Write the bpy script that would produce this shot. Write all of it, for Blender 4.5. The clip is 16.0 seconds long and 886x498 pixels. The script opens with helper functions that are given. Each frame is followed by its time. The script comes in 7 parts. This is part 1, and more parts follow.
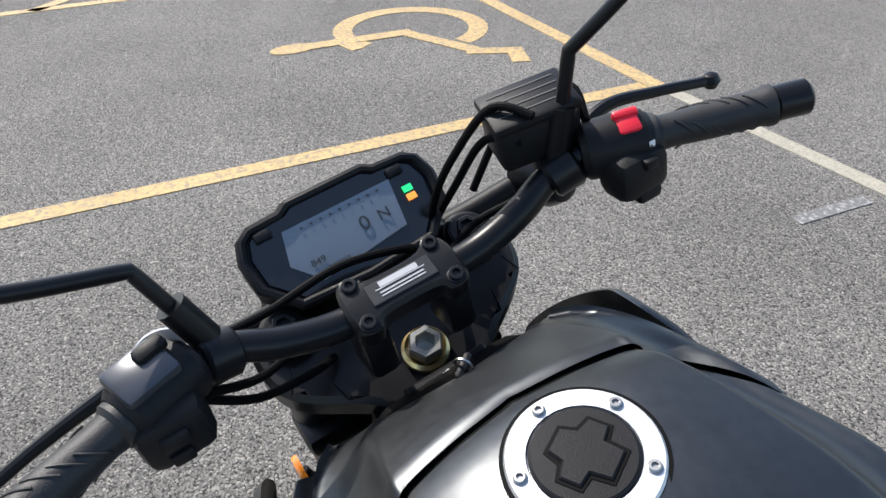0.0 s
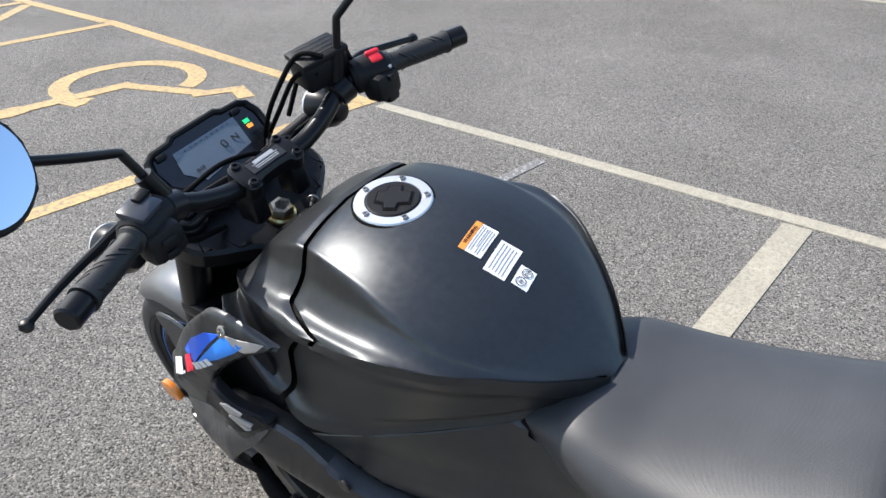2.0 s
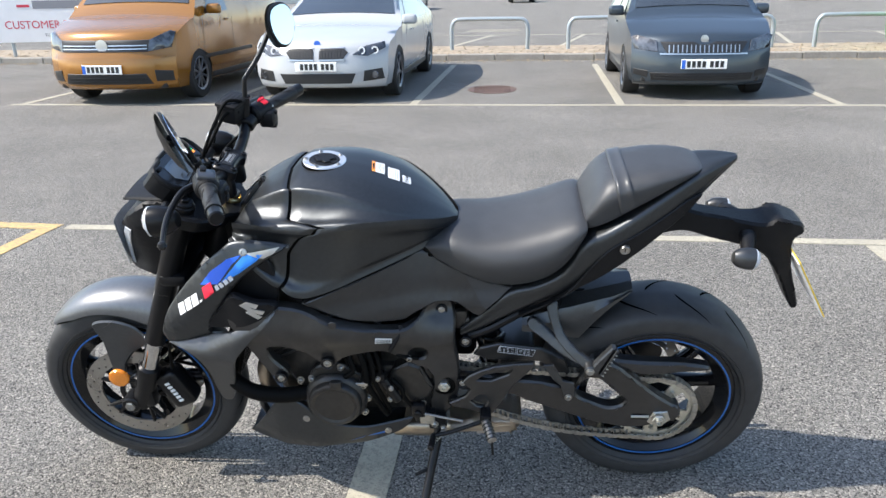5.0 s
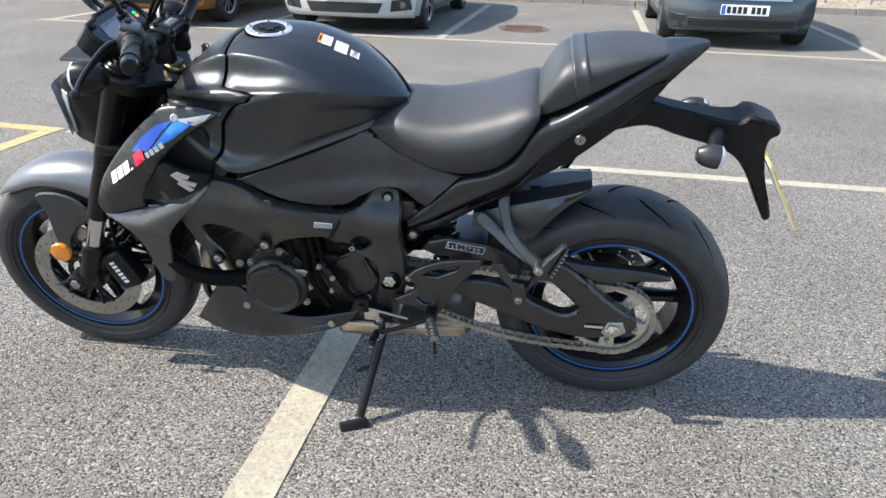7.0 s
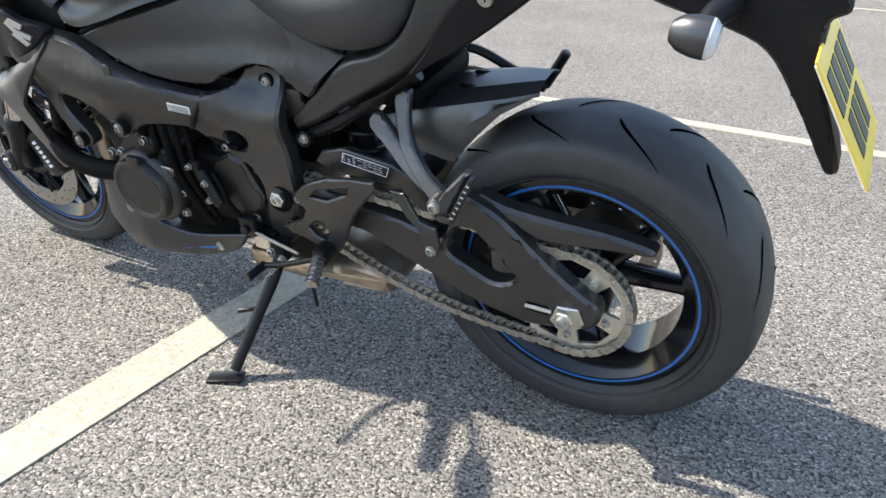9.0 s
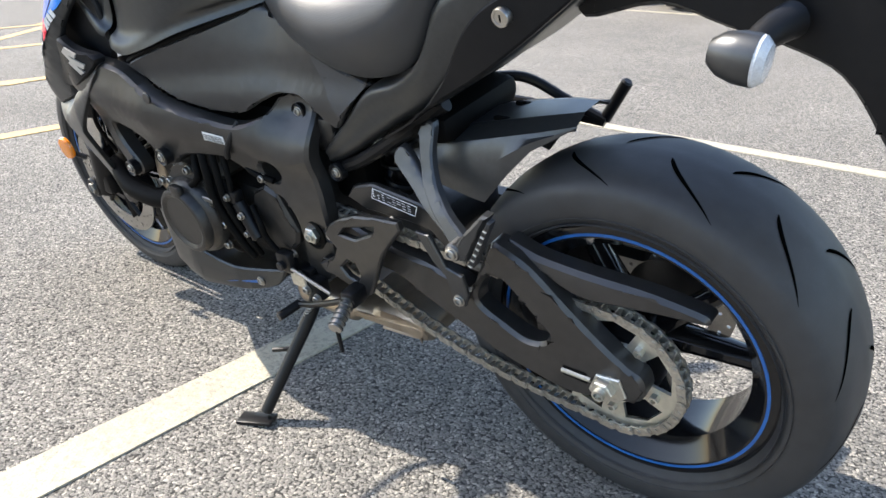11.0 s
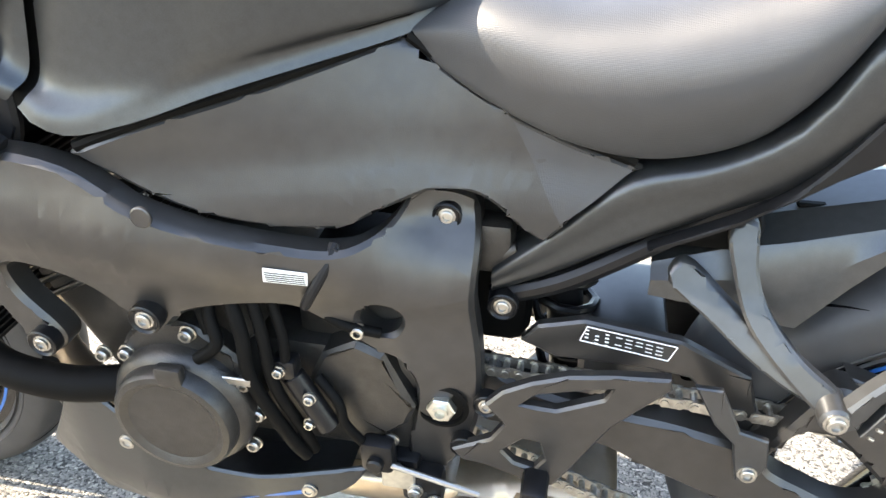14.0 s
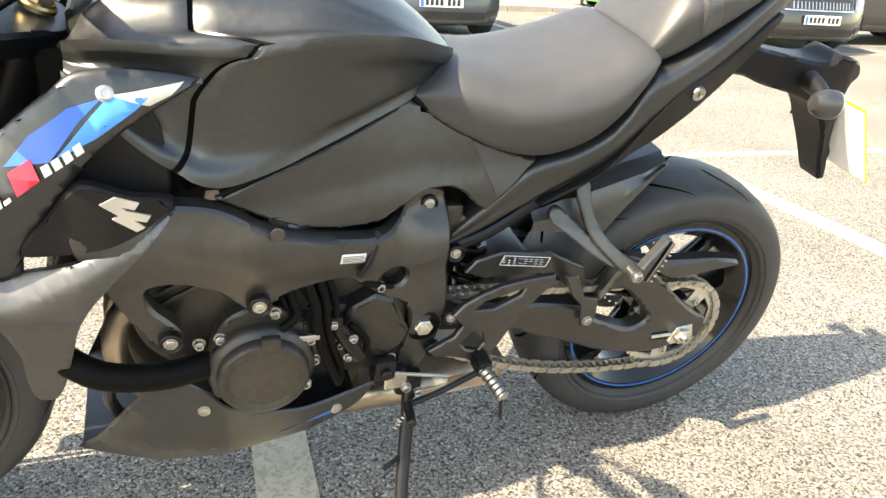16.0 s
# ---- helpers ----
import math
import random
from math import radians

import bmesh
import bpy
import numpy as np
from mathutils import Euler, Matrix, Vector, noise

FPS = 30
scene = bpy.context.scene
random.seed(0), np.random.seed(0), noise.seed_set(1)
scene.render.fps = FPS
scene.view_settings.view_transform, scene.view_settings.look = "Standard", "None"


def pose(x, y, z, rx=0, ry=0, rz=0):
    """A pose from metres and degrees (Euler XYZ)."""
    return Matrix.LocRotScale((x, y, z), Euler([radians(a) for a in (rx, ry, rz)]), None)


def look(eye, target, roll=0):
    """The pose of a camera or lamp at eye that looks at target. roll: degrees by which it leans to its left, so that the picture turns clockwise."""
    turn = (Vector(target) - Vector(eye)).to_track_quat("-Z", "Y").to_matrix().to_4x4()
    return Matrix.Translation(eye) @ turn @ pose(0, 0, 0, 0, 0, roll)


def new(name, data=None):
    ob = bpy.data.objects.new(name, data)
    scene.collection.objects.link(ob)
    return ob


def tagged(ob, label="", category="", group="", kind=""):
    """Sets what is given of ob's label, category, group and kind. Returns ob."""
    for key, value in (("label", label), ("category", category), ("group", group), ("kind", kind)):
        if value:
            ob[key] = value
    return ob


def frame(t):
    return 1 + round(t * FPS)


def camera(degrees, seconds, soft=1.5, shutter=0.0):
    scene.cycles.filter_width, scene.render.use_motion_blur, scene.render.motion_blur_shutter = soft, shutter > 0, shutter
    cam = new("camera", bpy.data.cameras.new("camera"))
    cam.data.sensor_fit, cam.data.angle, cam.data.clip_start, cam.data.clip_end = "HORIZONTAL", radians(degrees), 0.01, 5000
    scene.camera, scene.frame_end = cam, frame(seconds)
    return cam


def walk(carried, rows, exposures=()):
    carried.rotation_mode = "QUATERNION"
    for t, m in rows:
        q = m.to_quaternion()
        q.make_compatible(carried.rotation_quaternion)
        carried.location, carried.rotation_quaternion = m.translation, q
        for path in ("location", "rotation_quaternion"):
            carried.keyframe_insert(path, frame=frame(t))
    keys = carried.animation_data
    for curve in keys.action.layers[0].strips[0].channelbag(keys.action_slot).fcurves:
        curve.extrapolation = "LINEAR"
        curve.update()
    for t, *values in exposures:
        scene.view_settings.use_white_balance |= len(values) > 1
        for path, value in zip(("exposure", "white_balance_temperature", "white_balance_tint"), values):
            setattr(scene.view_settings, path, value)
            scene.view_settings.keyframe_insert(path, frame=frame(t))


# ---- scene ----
cam = camera(61.7, 16.0)
PATH = [
    (0, (0.125, -0.404, 1.366), (-1.333, 0.426, 0.277), -1.4),
    (0.5, (0.211, -0.488, 1.385), (-1.193, 0.483, 0.343), -2.1),
    (1, (0.303, -0.579, 1.393), (-1.02, 0.535, 0.388), -2.0),
    (1.5, (0.397, -0.687, 1.396), (-0.816, 0.562, 0.411), -1.3),
    (2, (0.462, -0.83, 1.412), (-0.581, 0.561, 0.424), -0.7),
    (2.5, (0.416, -0.976, 1.423), (-0.339, 0.604, 0.456), -0.8),
    (3, (0.38, -1.145, 1.429), (-0.083, 0.577, 0.523), -1.0),
    (3.5, (0.353, -1.351, 1.413), (0.042, 0.449, 0.598), -1.7),
    (6, (0.271, -2.091, 1.35), (0.173, -0.207, 0.684), -0.6),
    (6.5, (0.358, -2.043, 1.276), (0.227, -0.184, 0.55), 0.2),
    (7, (0.497, -1.878, 1.207), (0.285, -0.055, 0.413), 1.4),
    (7.5, (0.661, -1.735, 1.18), (0.271, 0.03, 0.325), 0.6),
    (8, (0.856, -1.614, 1.11), (0.248, 0.082, 0.242), 0.1),
    (8.5, (0.976, -1.402, 0.953), (0.261, 0.244, 0.072), 1.1),
    (11, (1.13, -1.016, 0.883), (-0.022, 0.413, 0.089), -0.6),
    (11.5, (1.047, -1.065, 0.914), (-0.084, 0.393, 0.142), -0.3),
    (12, (0.916, -1.156, 0.917), (-0.16, 0.366, 0.194), -0.0),
    (12.5, (0.766, -1.192, 0.902), (-0.231, 0.398, 0.211), 0.3),
    (13, (0.605, -1.057, 0.866), (-0.334, 0.553, 0.141), 0.5),
    (13.5, (0.45, -0.942, 0.84), (-0.336, 0.743, 0.103), 0.7),
    (14, (0.287, -0.896, 0.833), (-0.049, 0.944, 0.126), 2.4),
    (14.5, (0.211, -0.941, 0.855), (0.218, 0.921, 0.125), 2.8),
    (15, (0.11, -1.072, 0.871), (0.332, 0.766, 0.113), 2.2),
    (15.5, (-0.062, -1.163, 0.913), (0.42, 0.621, 0.148), 2.8),
    (16, (-0.215, -1.274, 0.98), (0.442, 0.462, 0.236), 3.4),
]
EXPOSURE = [(0.0, 0.83, 6600, 10), (1.5, 0.84, 6600, 10), (3.0, 1.2, 6550, 9), (6.0, 1.15, 6600, 9), (8.5, 1.5, 6850, 10), (11.0, 1.60, 6900, 10), (12.5, 1.68, 6850, 10), (13.5, 2.35, 7000, 10), (14.0, 2.98, 7700, 10), (14.5, 3.12, 8700, 10), (15.5, 2.85, 10000, 10), (16.0, 2.38, 9000, 9)]
walk(cam, [(t, look(eye, target, roll)) for t, eye, target, roll in PATH], EXPOSURE)

# ---- daylight ----
SUN_TO = Vector((-0.88, -0.214, 1.0)).normalized()
world = bpy.data.worlds.new("daylight")
scene.world = world
world.use_nodes = True
_n = world.node_tree.nodes
_sky = _n.new("ShaderNodeTexSky")
_sky.sky_type, _sky.sun_disc = "NISHITA", False
_sky.sun_elevation = math.asin(SUN_TO.z)
_sky.sun_rotation = math.atan2(SUN_TO.x, SUN_TO.y)
_n["Background"].inputs["Strength"].default_value = 0.15
world.node_tree.links.new(_sky.outputs[0], _n["Background"].inputs["Color"])
_lamp = bpy.data.lights.new("sun", "SUN")
_lamp.energy, _lamp.angle, _lamp.color = 3.5, radians(0.55), (1.0, 0.955, 0.89)
sun = new("sun", _lamp)
sun.matrix_world = look(SUN_TO * 30, (0, 0, 0))

# ---- materials ----
def material(name, color=(0.5, 0.5, 0.5), rough=0.5, metal=0.0, coat=0.0, spread=0.0, scale=40.0, bump=0.0, bump_scale=200.0,
             rough_spread=0.0, emit=0.0, alpha_wear=None, wear=0.5, wear_scale=12.0, spec=0.5, coat_rough=0.1, sheen=0.0):
    """A procedural surface: base colour varied by noise at two scales, roughness varied, fine relief."""
    m = bpy.data.materials.new(name)
    m.use_nodes = True
    nt = m.node_tree
    b = nt.nodes["Principled BSDF"]
    b.inputs["Roughness"].default_value, b.inputs["Metallic"].default_value = rough, metal
    b.inputs["Coat Weight"].default_value, b.inputs["Coat Roughness"].default_value = coat, coat_rough
    b.inputs["Specular IOR Level"].default_value = spec
    b.inputs["Sheen Weight"].default_value = sheen
    co = nt.nodes.new("ShaderNodeTexCoord")
    col = (*color, 1)
    b.inputs["Base Color"].default_value = col
    out = None
    if spread:
        n1, n2 = nt.nodes.new("ShaderNodeTexNoise"), nt.nodes.new("ShaderNodeTexNoise")
        n1.inputs["Scale"].default_value, n2.inputs["Scale"].default_value = scale, scale / 9
        n1.inputs["Detail"].default_value = n2.inputs["Detail"].default_value = 5
        mx = nt.nodes.new("ShaderNodeMath")
        mx.operation = "ADD"
        rp = nt.nodes.new("ShaderNodeValToRGB")
        half = nt.nodes.new("ShaderNodeMath")
        half.operation = "MULTIPLY"
        rp.color_ramp.elements[0].position, rp.color_ramp.elements[1].position = 0.35, 0.65
        half.inputs[1].default_value = 0.5
        rp.color_ramp.elements[0].color = tuple(max(0, c * (1 - spread)) for c in color) + (1,)
        rp.color_ramp.elements[1].color = tuple(min(1, c * (1 + spread)) for c in color) + (1,)
        for n in (n1, n2):
            nt.links.new(co.outputs["Object"], n.inputs["Vector"])
        nt.links.new(n1.outputs["Fac"], mx.inputs[0])
        nt.links.new(n2.outputs["Fac"], mx.inputs[1])
        nt.links.new(mx.outputs[0], half.inputs[0])
        nt.links.new(half.outputs[0], rp.inputs["Fac"])
        out = rp.outputs["Color"]
        nt.links.new(out, b.inputs["Base Color"])
        if rough_spread:
            mr = nt.nodes.new("ShaderNodeMapRange")
            mr.inputs["From Min"].default_value, mr.inputs["From Max"].default_value = 0.35, 0.65
            mr.inputs["To Min"].default_value, mr.inputs["To Max"].default_value = rough - rough_spread, rough + rough_spread
            nt.links.new(n2.outputs["Fac"], mr.inputs["Value"])
            nt.links.new(mr.outputs[0], b.inputs["Roughness"])
    if alpha_wear is not None:
        n3 = nt.nodes.new("ShaderNodeTexNoise")
        n3.inputs["Scale"].default_value, n3.inputs["Detail"].default_value, n3.inputs["Roughness"].default_value = wear_scale, 9, 0.75
        nt.links.new(co.outputs["Object"], n3.inputs["Vector"])
        st = nt.nodes.new("ShaderNodeMapRange")
        st.inputs["From Min"].default_value, st.inputs["From Max"].default_value = wear - 0.03, wear + 0.05
        nt.links.new(n3.outputs["Fac"], st.inputs["Value"])
        mix = nt.nodes.new("ShaderNodeMix")
        mix.data_type = "RGBA"
        nt.links.new(st.outputs[0], mix.inputs[0])
        mix.inputs[6].default_value = (*alpha_wear, 1)
        if out:
            nt.links.new(out, mix.inputs[7])
        else:
            mix.inputs[7].default_value = col
        nt.links.new(mix.outputs[2], b.inputs["Base Color"])
    if bump:
        nb = nt.nodes.new("ShaderNodeTexNoise")
        nb.inputs["Scale"].default_value, nb.inputs["Detail"].default_value = bump_scale, 3
        nt.links.new(co.outputs["Object"], nb.inputs["Vector"])
        bp = nt.nodes.new("ShaderNodeBump")
        bp.inputs["Strength"].default_value, bp.inputs["Distance"].default_value = bump, 0.002
        nt.links.new(nb.outputs["Fac"], bp.inputs["Height"])
        nt.links.new(bp.outputs[0], b.inputs["Normal"])
    if emit:
        b.inputs["Emission Color"].default_value, b.inputs["Emission Strength"].default_value = col, emit
    return m


def asphalt_material():
    """Rolled asphalt: light and dark stone chips in dark binder, crevice shade painted into the gaps, with stains and
    patches.
    """
    m = bpy.data.materials.new("asphalt")
    m.use_nodes = True
    nt, L = m.node_tree, m.node_tree.links
    b = nt.nodes["Principled BSDF"]
    b.inputs["Roughness"].default_value = 0.85
    b.inputs["Specular IOR Level"].default_value = 0.12
    co = nt.nodes.new("ShaderNodeTexCoord")
    warp = nt.nodes.new("ShaderNodeTexNoise")
    warp.inputs["Scale"].default_value, warp.inputs["Detail"].default_value = 85, 2
    L.new(co.outputs["Object"], warp.inputs["Vector"])
    add = nt.nodes.new("ShaderNodeMixRGB")
    add.blend_type, add.inputs[0].default_value = "ADD", 0.013
    L.new(co.outputs["Object"], add.inputs[1])
    L.new(warp.outputs["Color"], add.inputs[2])
    vo, v2 = nt.nodes.new("ShaderNodeTexVoronoi"), nt.nodes.new("ShaderNodeTexNoise")
    vo.inputs["Scale"].default_value = 178
    v2.inputs["Scale"].default_value, v2.inputs["Detail"].default_value, v2.inputs["Roughness"].default_value = 200, 6, 0.72
    for v in (vo, v2):
        L.new(add.outputs[0], v.inputs["Vector"])
    sep = nt.nodes.new("ShaderNodeSeparateColor")
    L.new(vo.outputs["Color"], sep.inputs[0])
    chip = nt.nodes.new("ShaderNodeValToRGB")
    e = chip.color_ramp.elements
    e[0].position, e[0].color = 0.0, (0.125, 0.119, 0.110, 1)
    e[1].position, e[1].color = 1.0, (0.44, 0.405, 0.35, 1)
    for p, c in ((0.35, (0.200, 0.189, 0.172, 1)), (0.80, (0.262, 0.246, 0.220, 1)), (0.90, (0.36, 0.335, 0.295, 1))):
        k = e.new(p)
        k.color = c
    L.new(sep.outputs[0], chip.inputs["Fac"])
    low = nt.nodes.new("ShaderNodeMath")
    low.operation = "SUBTRACT"
    L.new(vo.outputs["Distance"], low.inputs[0])
    L.new(v2.outputs["Fac"], low.inputs[1])
    gap = nt.nodes.new("ShaderNodeMapRange")
    gap.inputs["From Min"].default_value, gap.inputs["From Max"].default_value = 0.08, 0.23
    L.new(low.outputs[0], gap.inputs["Value"])
    dark = nt.nodes.new("ShaderNodeMix")
    dark.data_type = "RGBA"
    L.new(gap.outputs[0], dark.inputs[0])
    L.new(chip.outputs["Color"], dark.inputs[6])
    # Gap colour: dark binder plus the shade of deep crevices.
    dark.inputs[7].default_value = (0.050, 0.048, 0.045, 1)
    big = nt.nodes.new("ShaderNodeTexNoise")
    big.inputs["Scale"].default_value, big.inputs["Detail"].default_value = 0.9, 7
    L.new(co.outputs["Object"], big.inputs["Vector"])
    tone = nt.nodes.new("ShaderNodeMapRange")
    tone.inputs["From Min"].default_value, tone.inputs["From Max"].default_value = 0.3, 0.7
    tone.inputs["To Min"].default_value, tone.inputs["To Max"].default_value = 0.84, 1.14
    L.new(big.outputs["Fac"], tone.inputs["Value"])
    mul = nt.nodes.new("ShaderNodeVectorMath")
    mul.operation = "SCALE"
    L.new(dark.outputs[2], mul.inputs[0])
    L.new(tone.outputs[0], mul.inputs["Scale"])
    L.new(mul.outputs[0], b.inputs["Base Color"])
    bp = nt.nodes.new("ShaderNodeBump")
    bp.invert = True
    bp.inputs["Strength"].default_value, bp.inputs["Distance"].default_value = 0.9, 0.0042
    L.new(low.outputs[0], bp.inputs["Height"])
    L.new(bp.outputs[0], b.inputs["Normal"])
    return m


def knit_material():
    """Black seat vinyl with a fine pressed grain of small dots."""
    m = material("seat vinyl", (0.038, 0.039, 0.042), 0.47, spread=0.12, scale=30, rough_spread=0.05)
    nt = m.node_tree
    co = nt.nodes["Texture Coordinate"]
    vo = nt.nodes.new("ShaderNodeTexVoronoi")
    vo.inputs["Scale"].default_value, vo.inputs["Randomness"].default_value = 640, 0.25
    nt.links.new(co.outputs["Object"], vo.inputs["Vector"])
    bp = nt.nodes.new("ShaderNodeBump")
    bp.inputs["Strength"].default_value, bp.inputs["Distance"].default_value = 0.25, 0.0008
    nt.links.new(vo.outputs["Distance"], bp.inputs["Height"])
    nt.links.new(bp.outputs[0], nt.nodes["Principled BSDF"].inputs["Normal"])
    return m


def glass_material(name, color, rough=0.02):
    m = bpy.data.materials.new(name)
    m.use_nodes = True
    b = m.node_tree.nodes["Principled BSDF"]
    b.inputs["Base Color"].default_value = (*color, 1)
    b.inputs["Roughness"].default_value, b.inputs["Transmission Weight"].default_value = rough, 1.0
    b.inputs["IOR"].default_value = 1.45
    return m


ASPHALT = asphalt_material()
WHITE_LINE = material("worn white road paint", (0.375, 0.34, 0.26), 0.75, spread=0.14, scale=25, bump=1.0, bump_scale=150, alpha_wear=(0.255, 0.235, 0.19), wear=0.45, wear_scale=90)
FAINT_LINE = material("faded white road paint", (0.36, 0.35, 0.33), 0.8, spread=0.12, scale=25, bump=0.5, bump_scale=160, alpha_wear=(0.15, 0.145, 0.14), wear=0.54, wear_scale=48)
YELLOW_LINE = material("worn yellow road paint", (0.50, 0.335, 0.135), 0.75, spread=0.14, scale=25, bump=0.8, bump_scale=160, alpha_wear=(0.27, 0.215, 0.135), wear=0.46, wear_scale=40)
PAINT = material("matt black metallic paint", (0.063, 0.067, 0.071), 0.37, metal=0.84, spread=0.10, scale=900, rough_spread=0.02)
# Tank paint made lighter: sky sheen on wings and hugger put into the colour.
WING_MAT = material("satin black paint lightened for sky sheen", (0.085, 0.088, 0.092), 0.36, metal=0.78, spread=0.08, scale=900)
# The tank's black paint again, its colour raised to look strongly sunlit.
LIT_PAINT = material("matt black paint lightened as strongly lit", (0.155, 0.16, 0.168), 0.38, metal=0.75, spread=0.08, scale=900)
PLASTIC = material("black textured plastic", (0.008, 0.008, 0.009), 0.48, spec=0.20, spread=0.15, scale=60, bump=0.15, bump_scale=900)
PANEL_MAT = material("satin black side panel", (0.060, 0.060, 0.061), 0.36, metal=0.66, spread=0.10, scale=50, bump=0.10, bump_scale=900)
FRAME = material("satin black frame cover", (0.070, 0.068, 0.067), 0.35, metal=0.78, spread=0.12, scale=50, rough_spread=0.04, bump=0.05, bump_scale=700)
SATIN = material("satin black metal", (0.008, 0.008, 0.009), 0.33, spec=0.30, metal=0.2, spread=0.15, scale=45)
ENGINE = material("engine black casting", (0.048, 0.046, 0.044), 0.38, metal=0.7, spread=0.2, scale=80, bump=0.25, bump_scale=500)
# Near-black stands for shade in gaps, slots and fillers; black hoses share it.
DARK = material("near-black for shaded gaps and dark parts", (0.003, 0.003, 0.003), 0.6, spec=0.08, spread=0.3, scale=60)
RUBBER = material("tyre rubber", (0.030, 0.030, 0.031), 0.56, spec=0.45, spread=0.2, scale=35, bump=0.08, bump_scale=350, rough_spread=0.08)
# Near-black without gloss: the shade of tread cuts that have no depth.
GROOVE_SHADE = material("painted shade of tyre grooves", (0.0015, 0.0015, 0.0015), 0.95, spread=0.2, spec=0.0)
GRIP = material("grip rubber", (0.010, 0.010, 0.011), 0.55, spread=0.2, scale=60, bump=0.2, bump_scale=600)
RIM = material("gloss black rim", (0.008, 0.008, 0.009), 0.10, spec=0.40, spread=0.2, scale=30)
BLUE_STRIPE = material("blue rim stripe", (0.012, 0.105, 0.36), 0.35, spread=0.1)
STEEL = material("brushed steel", (0.40, 0.39, 0.37), 0.35, metal=1.0, spread=0.12, scale=120, rough_spread=0.08)
ZINC = material("zinc plated steel", (0.58, 0.57, 0.52), 0.4, metal=1.0, spread=0.15, scale=160)
CHROME = material("fork chrome", (0.62, 0.62, 0.62), 0.12, metal=1.0, spread=0.04)
SPROCKET = material("sprocket steel", (0.60, 0.59, 0.52), 0.38, metal=0.9, spread=0.15, scale=90)
CHAIN = material("oily chain steel", (0.42, 0.40, 0.36), 0.38, metal=0.9, spread=0.3, scale=160)
GOLD = material("gold anodised nut", (0.66, 0.52, 0.25), 0.32, metal=1.0, spread=0.08)
ALU = material("satin aluminium ring", (0.66, 0.67, 0.69), 0.38, metal=0.8, spread=0.05, scale=200)
PEGMETAL = material("brushed grey alloy", (0.075, 0.077, 0.080), 0.38, metal=0.8, spread=0.12, scale=60)
COPPER = material("heat tinted exhaust steel", (0.44, 0.37, 0.29), 0.36, metal=0.9, spread=0.25, scale=25, rough_spread=0.1)
SEAT = knit_material()
PATCH = knit_material()
PATCH.node_tree.nodes["Principled BSDF"].inputs["Roughness"].default_value = 0.40
STRAP = material("smooth seat strap", (0.048, 0.049, 0.052), 0.34, spread=0.1)
ORANGE = material("amber reflector plastic", (0.72, 0.21, 0.012), 0.15, coat=0.8, spread=0.15, scale=250)
CLEAR = material("clear lamp lens", (0.55, 0.57, 0.60), 0.12, coat=0.8, spread=0.15, scale=350, bump=0.5, bump_scale=450)
RED = material("red plastic", (0.75, 0.02, 0.04), 0.4, spread=0.06)
DECAL_BLUE = material("blue decal", (0.01, 0.11, 0.66), 0.35, spread=0.06)
DECAL_LIGHT = material("light blue decal", (0.03, 0.24, 0.78), 0.35, spread=0.06)
DECAL_RED = material("red decal", (0.72, 0.02, 0.05), 0.4, spread=0.05)
DECAL_WHITE = material("white decal", (0.80, 0.80, 0.80), 0.45, spread=0.03)
DECAL_SILVER = material("silver badge", (0.55, 0.54, 0.52), 0.35, metal=0.7, spread=0.06)
LABEL_WHITE = material("white label", (0.78, 0.78, 0.78), 0.4, spread=0.04, scale=30)
LABEL_TEXT = material("grey label print", (0.30, 0.31, 0.34), 0.5, spread=0.05)
LABEL_ORANGE = material("orange label", (0.86, 0.30, 0.05), 0.4, spread=0.04)
LABEL_BLACK = material("black label", (0.02, 0.02, 0.02), 0.35, spread=0.05)
SCREEN = material("grey liquid crystal display", (0.15, 0.18, 0.21), 0.22, coat=0.6, spread=0.05, scale=15)
SCREEN_DARK = material("display surround", (0.014, 0.014, 0.015), 0.15, coat=0.5, spread=0.1)
SEGMENT = material("dark display segment", (0.03, 0.035, 0.04), 0.4, spread=0.05)
GREEN_LAMP = material("lit green warning lamp", (0.02, 0.75, 0.22), 0.4, emit=0.6)
AMBER_LAMP = material("lit amber warning lamp", (0.95, 0.30, 0.05), 0.4, emit=0.6)
# The blue tint imitates a reflection of blue sky.
MIRROR = material("mirror glass tinted sky blue", (0.52, 0.64, 0.80), 0.01, metal=1.0)
SWITCH_GREY = material("satin black switch cover", (0.07, 0.075, 0.085), 0.28, metal=0.5, spread=0.05)
PLATE_YELLOW = material("yellow number plate", (0.85, 0.58, 0.05), 0.4, spread=0.06, scale=20)
PLATE_WHITE = material("white number plate", (0.80, 0.80, 0.78), 0.4, spread=0.04)
BAR_BLACK = material("black print", (0.015, 0.015, 0.015), 0.5, spread=0.05)
EU_BLUE = material("blue plate band", (0.02, 0.12, 0.55), 0.4, spread=0.05)
SEGMENT2 = material("grey lid print", (0.03, 0.03, 0.032), 0.5, spread=0.1)

# ---- mesh tools ----
def finish(bm, sharp=32):
    bmesh.ops.remove_doubles(bm, verts=bm.verts, dist=1e-5)
    bmesh.ops.recalc_face_normals(bm, faces=bm.faces)
    for f in bm.faces:
        f.smooth = True
    for e in bm.edges:
        if len(e.link_faces) == 2 and e.calc_face_angle(0) > radians(sharp):
            e.smooth = False
    return bm


def part(name, bm, mat, parent=None, label="", sharp=32):
    """Links a bmesh as one mesh object under a thing or a part."""
    finish(bm, sharp)
    me = bpy.data.meshes.new(name)
    bm.to_mesh(me)
    bm.free()
    me.materials.append(mat)
    ob = new(name, me)
    if parent is not None:
        ob.parent = parent
    if label:
        ob["label"] = label
    return ob


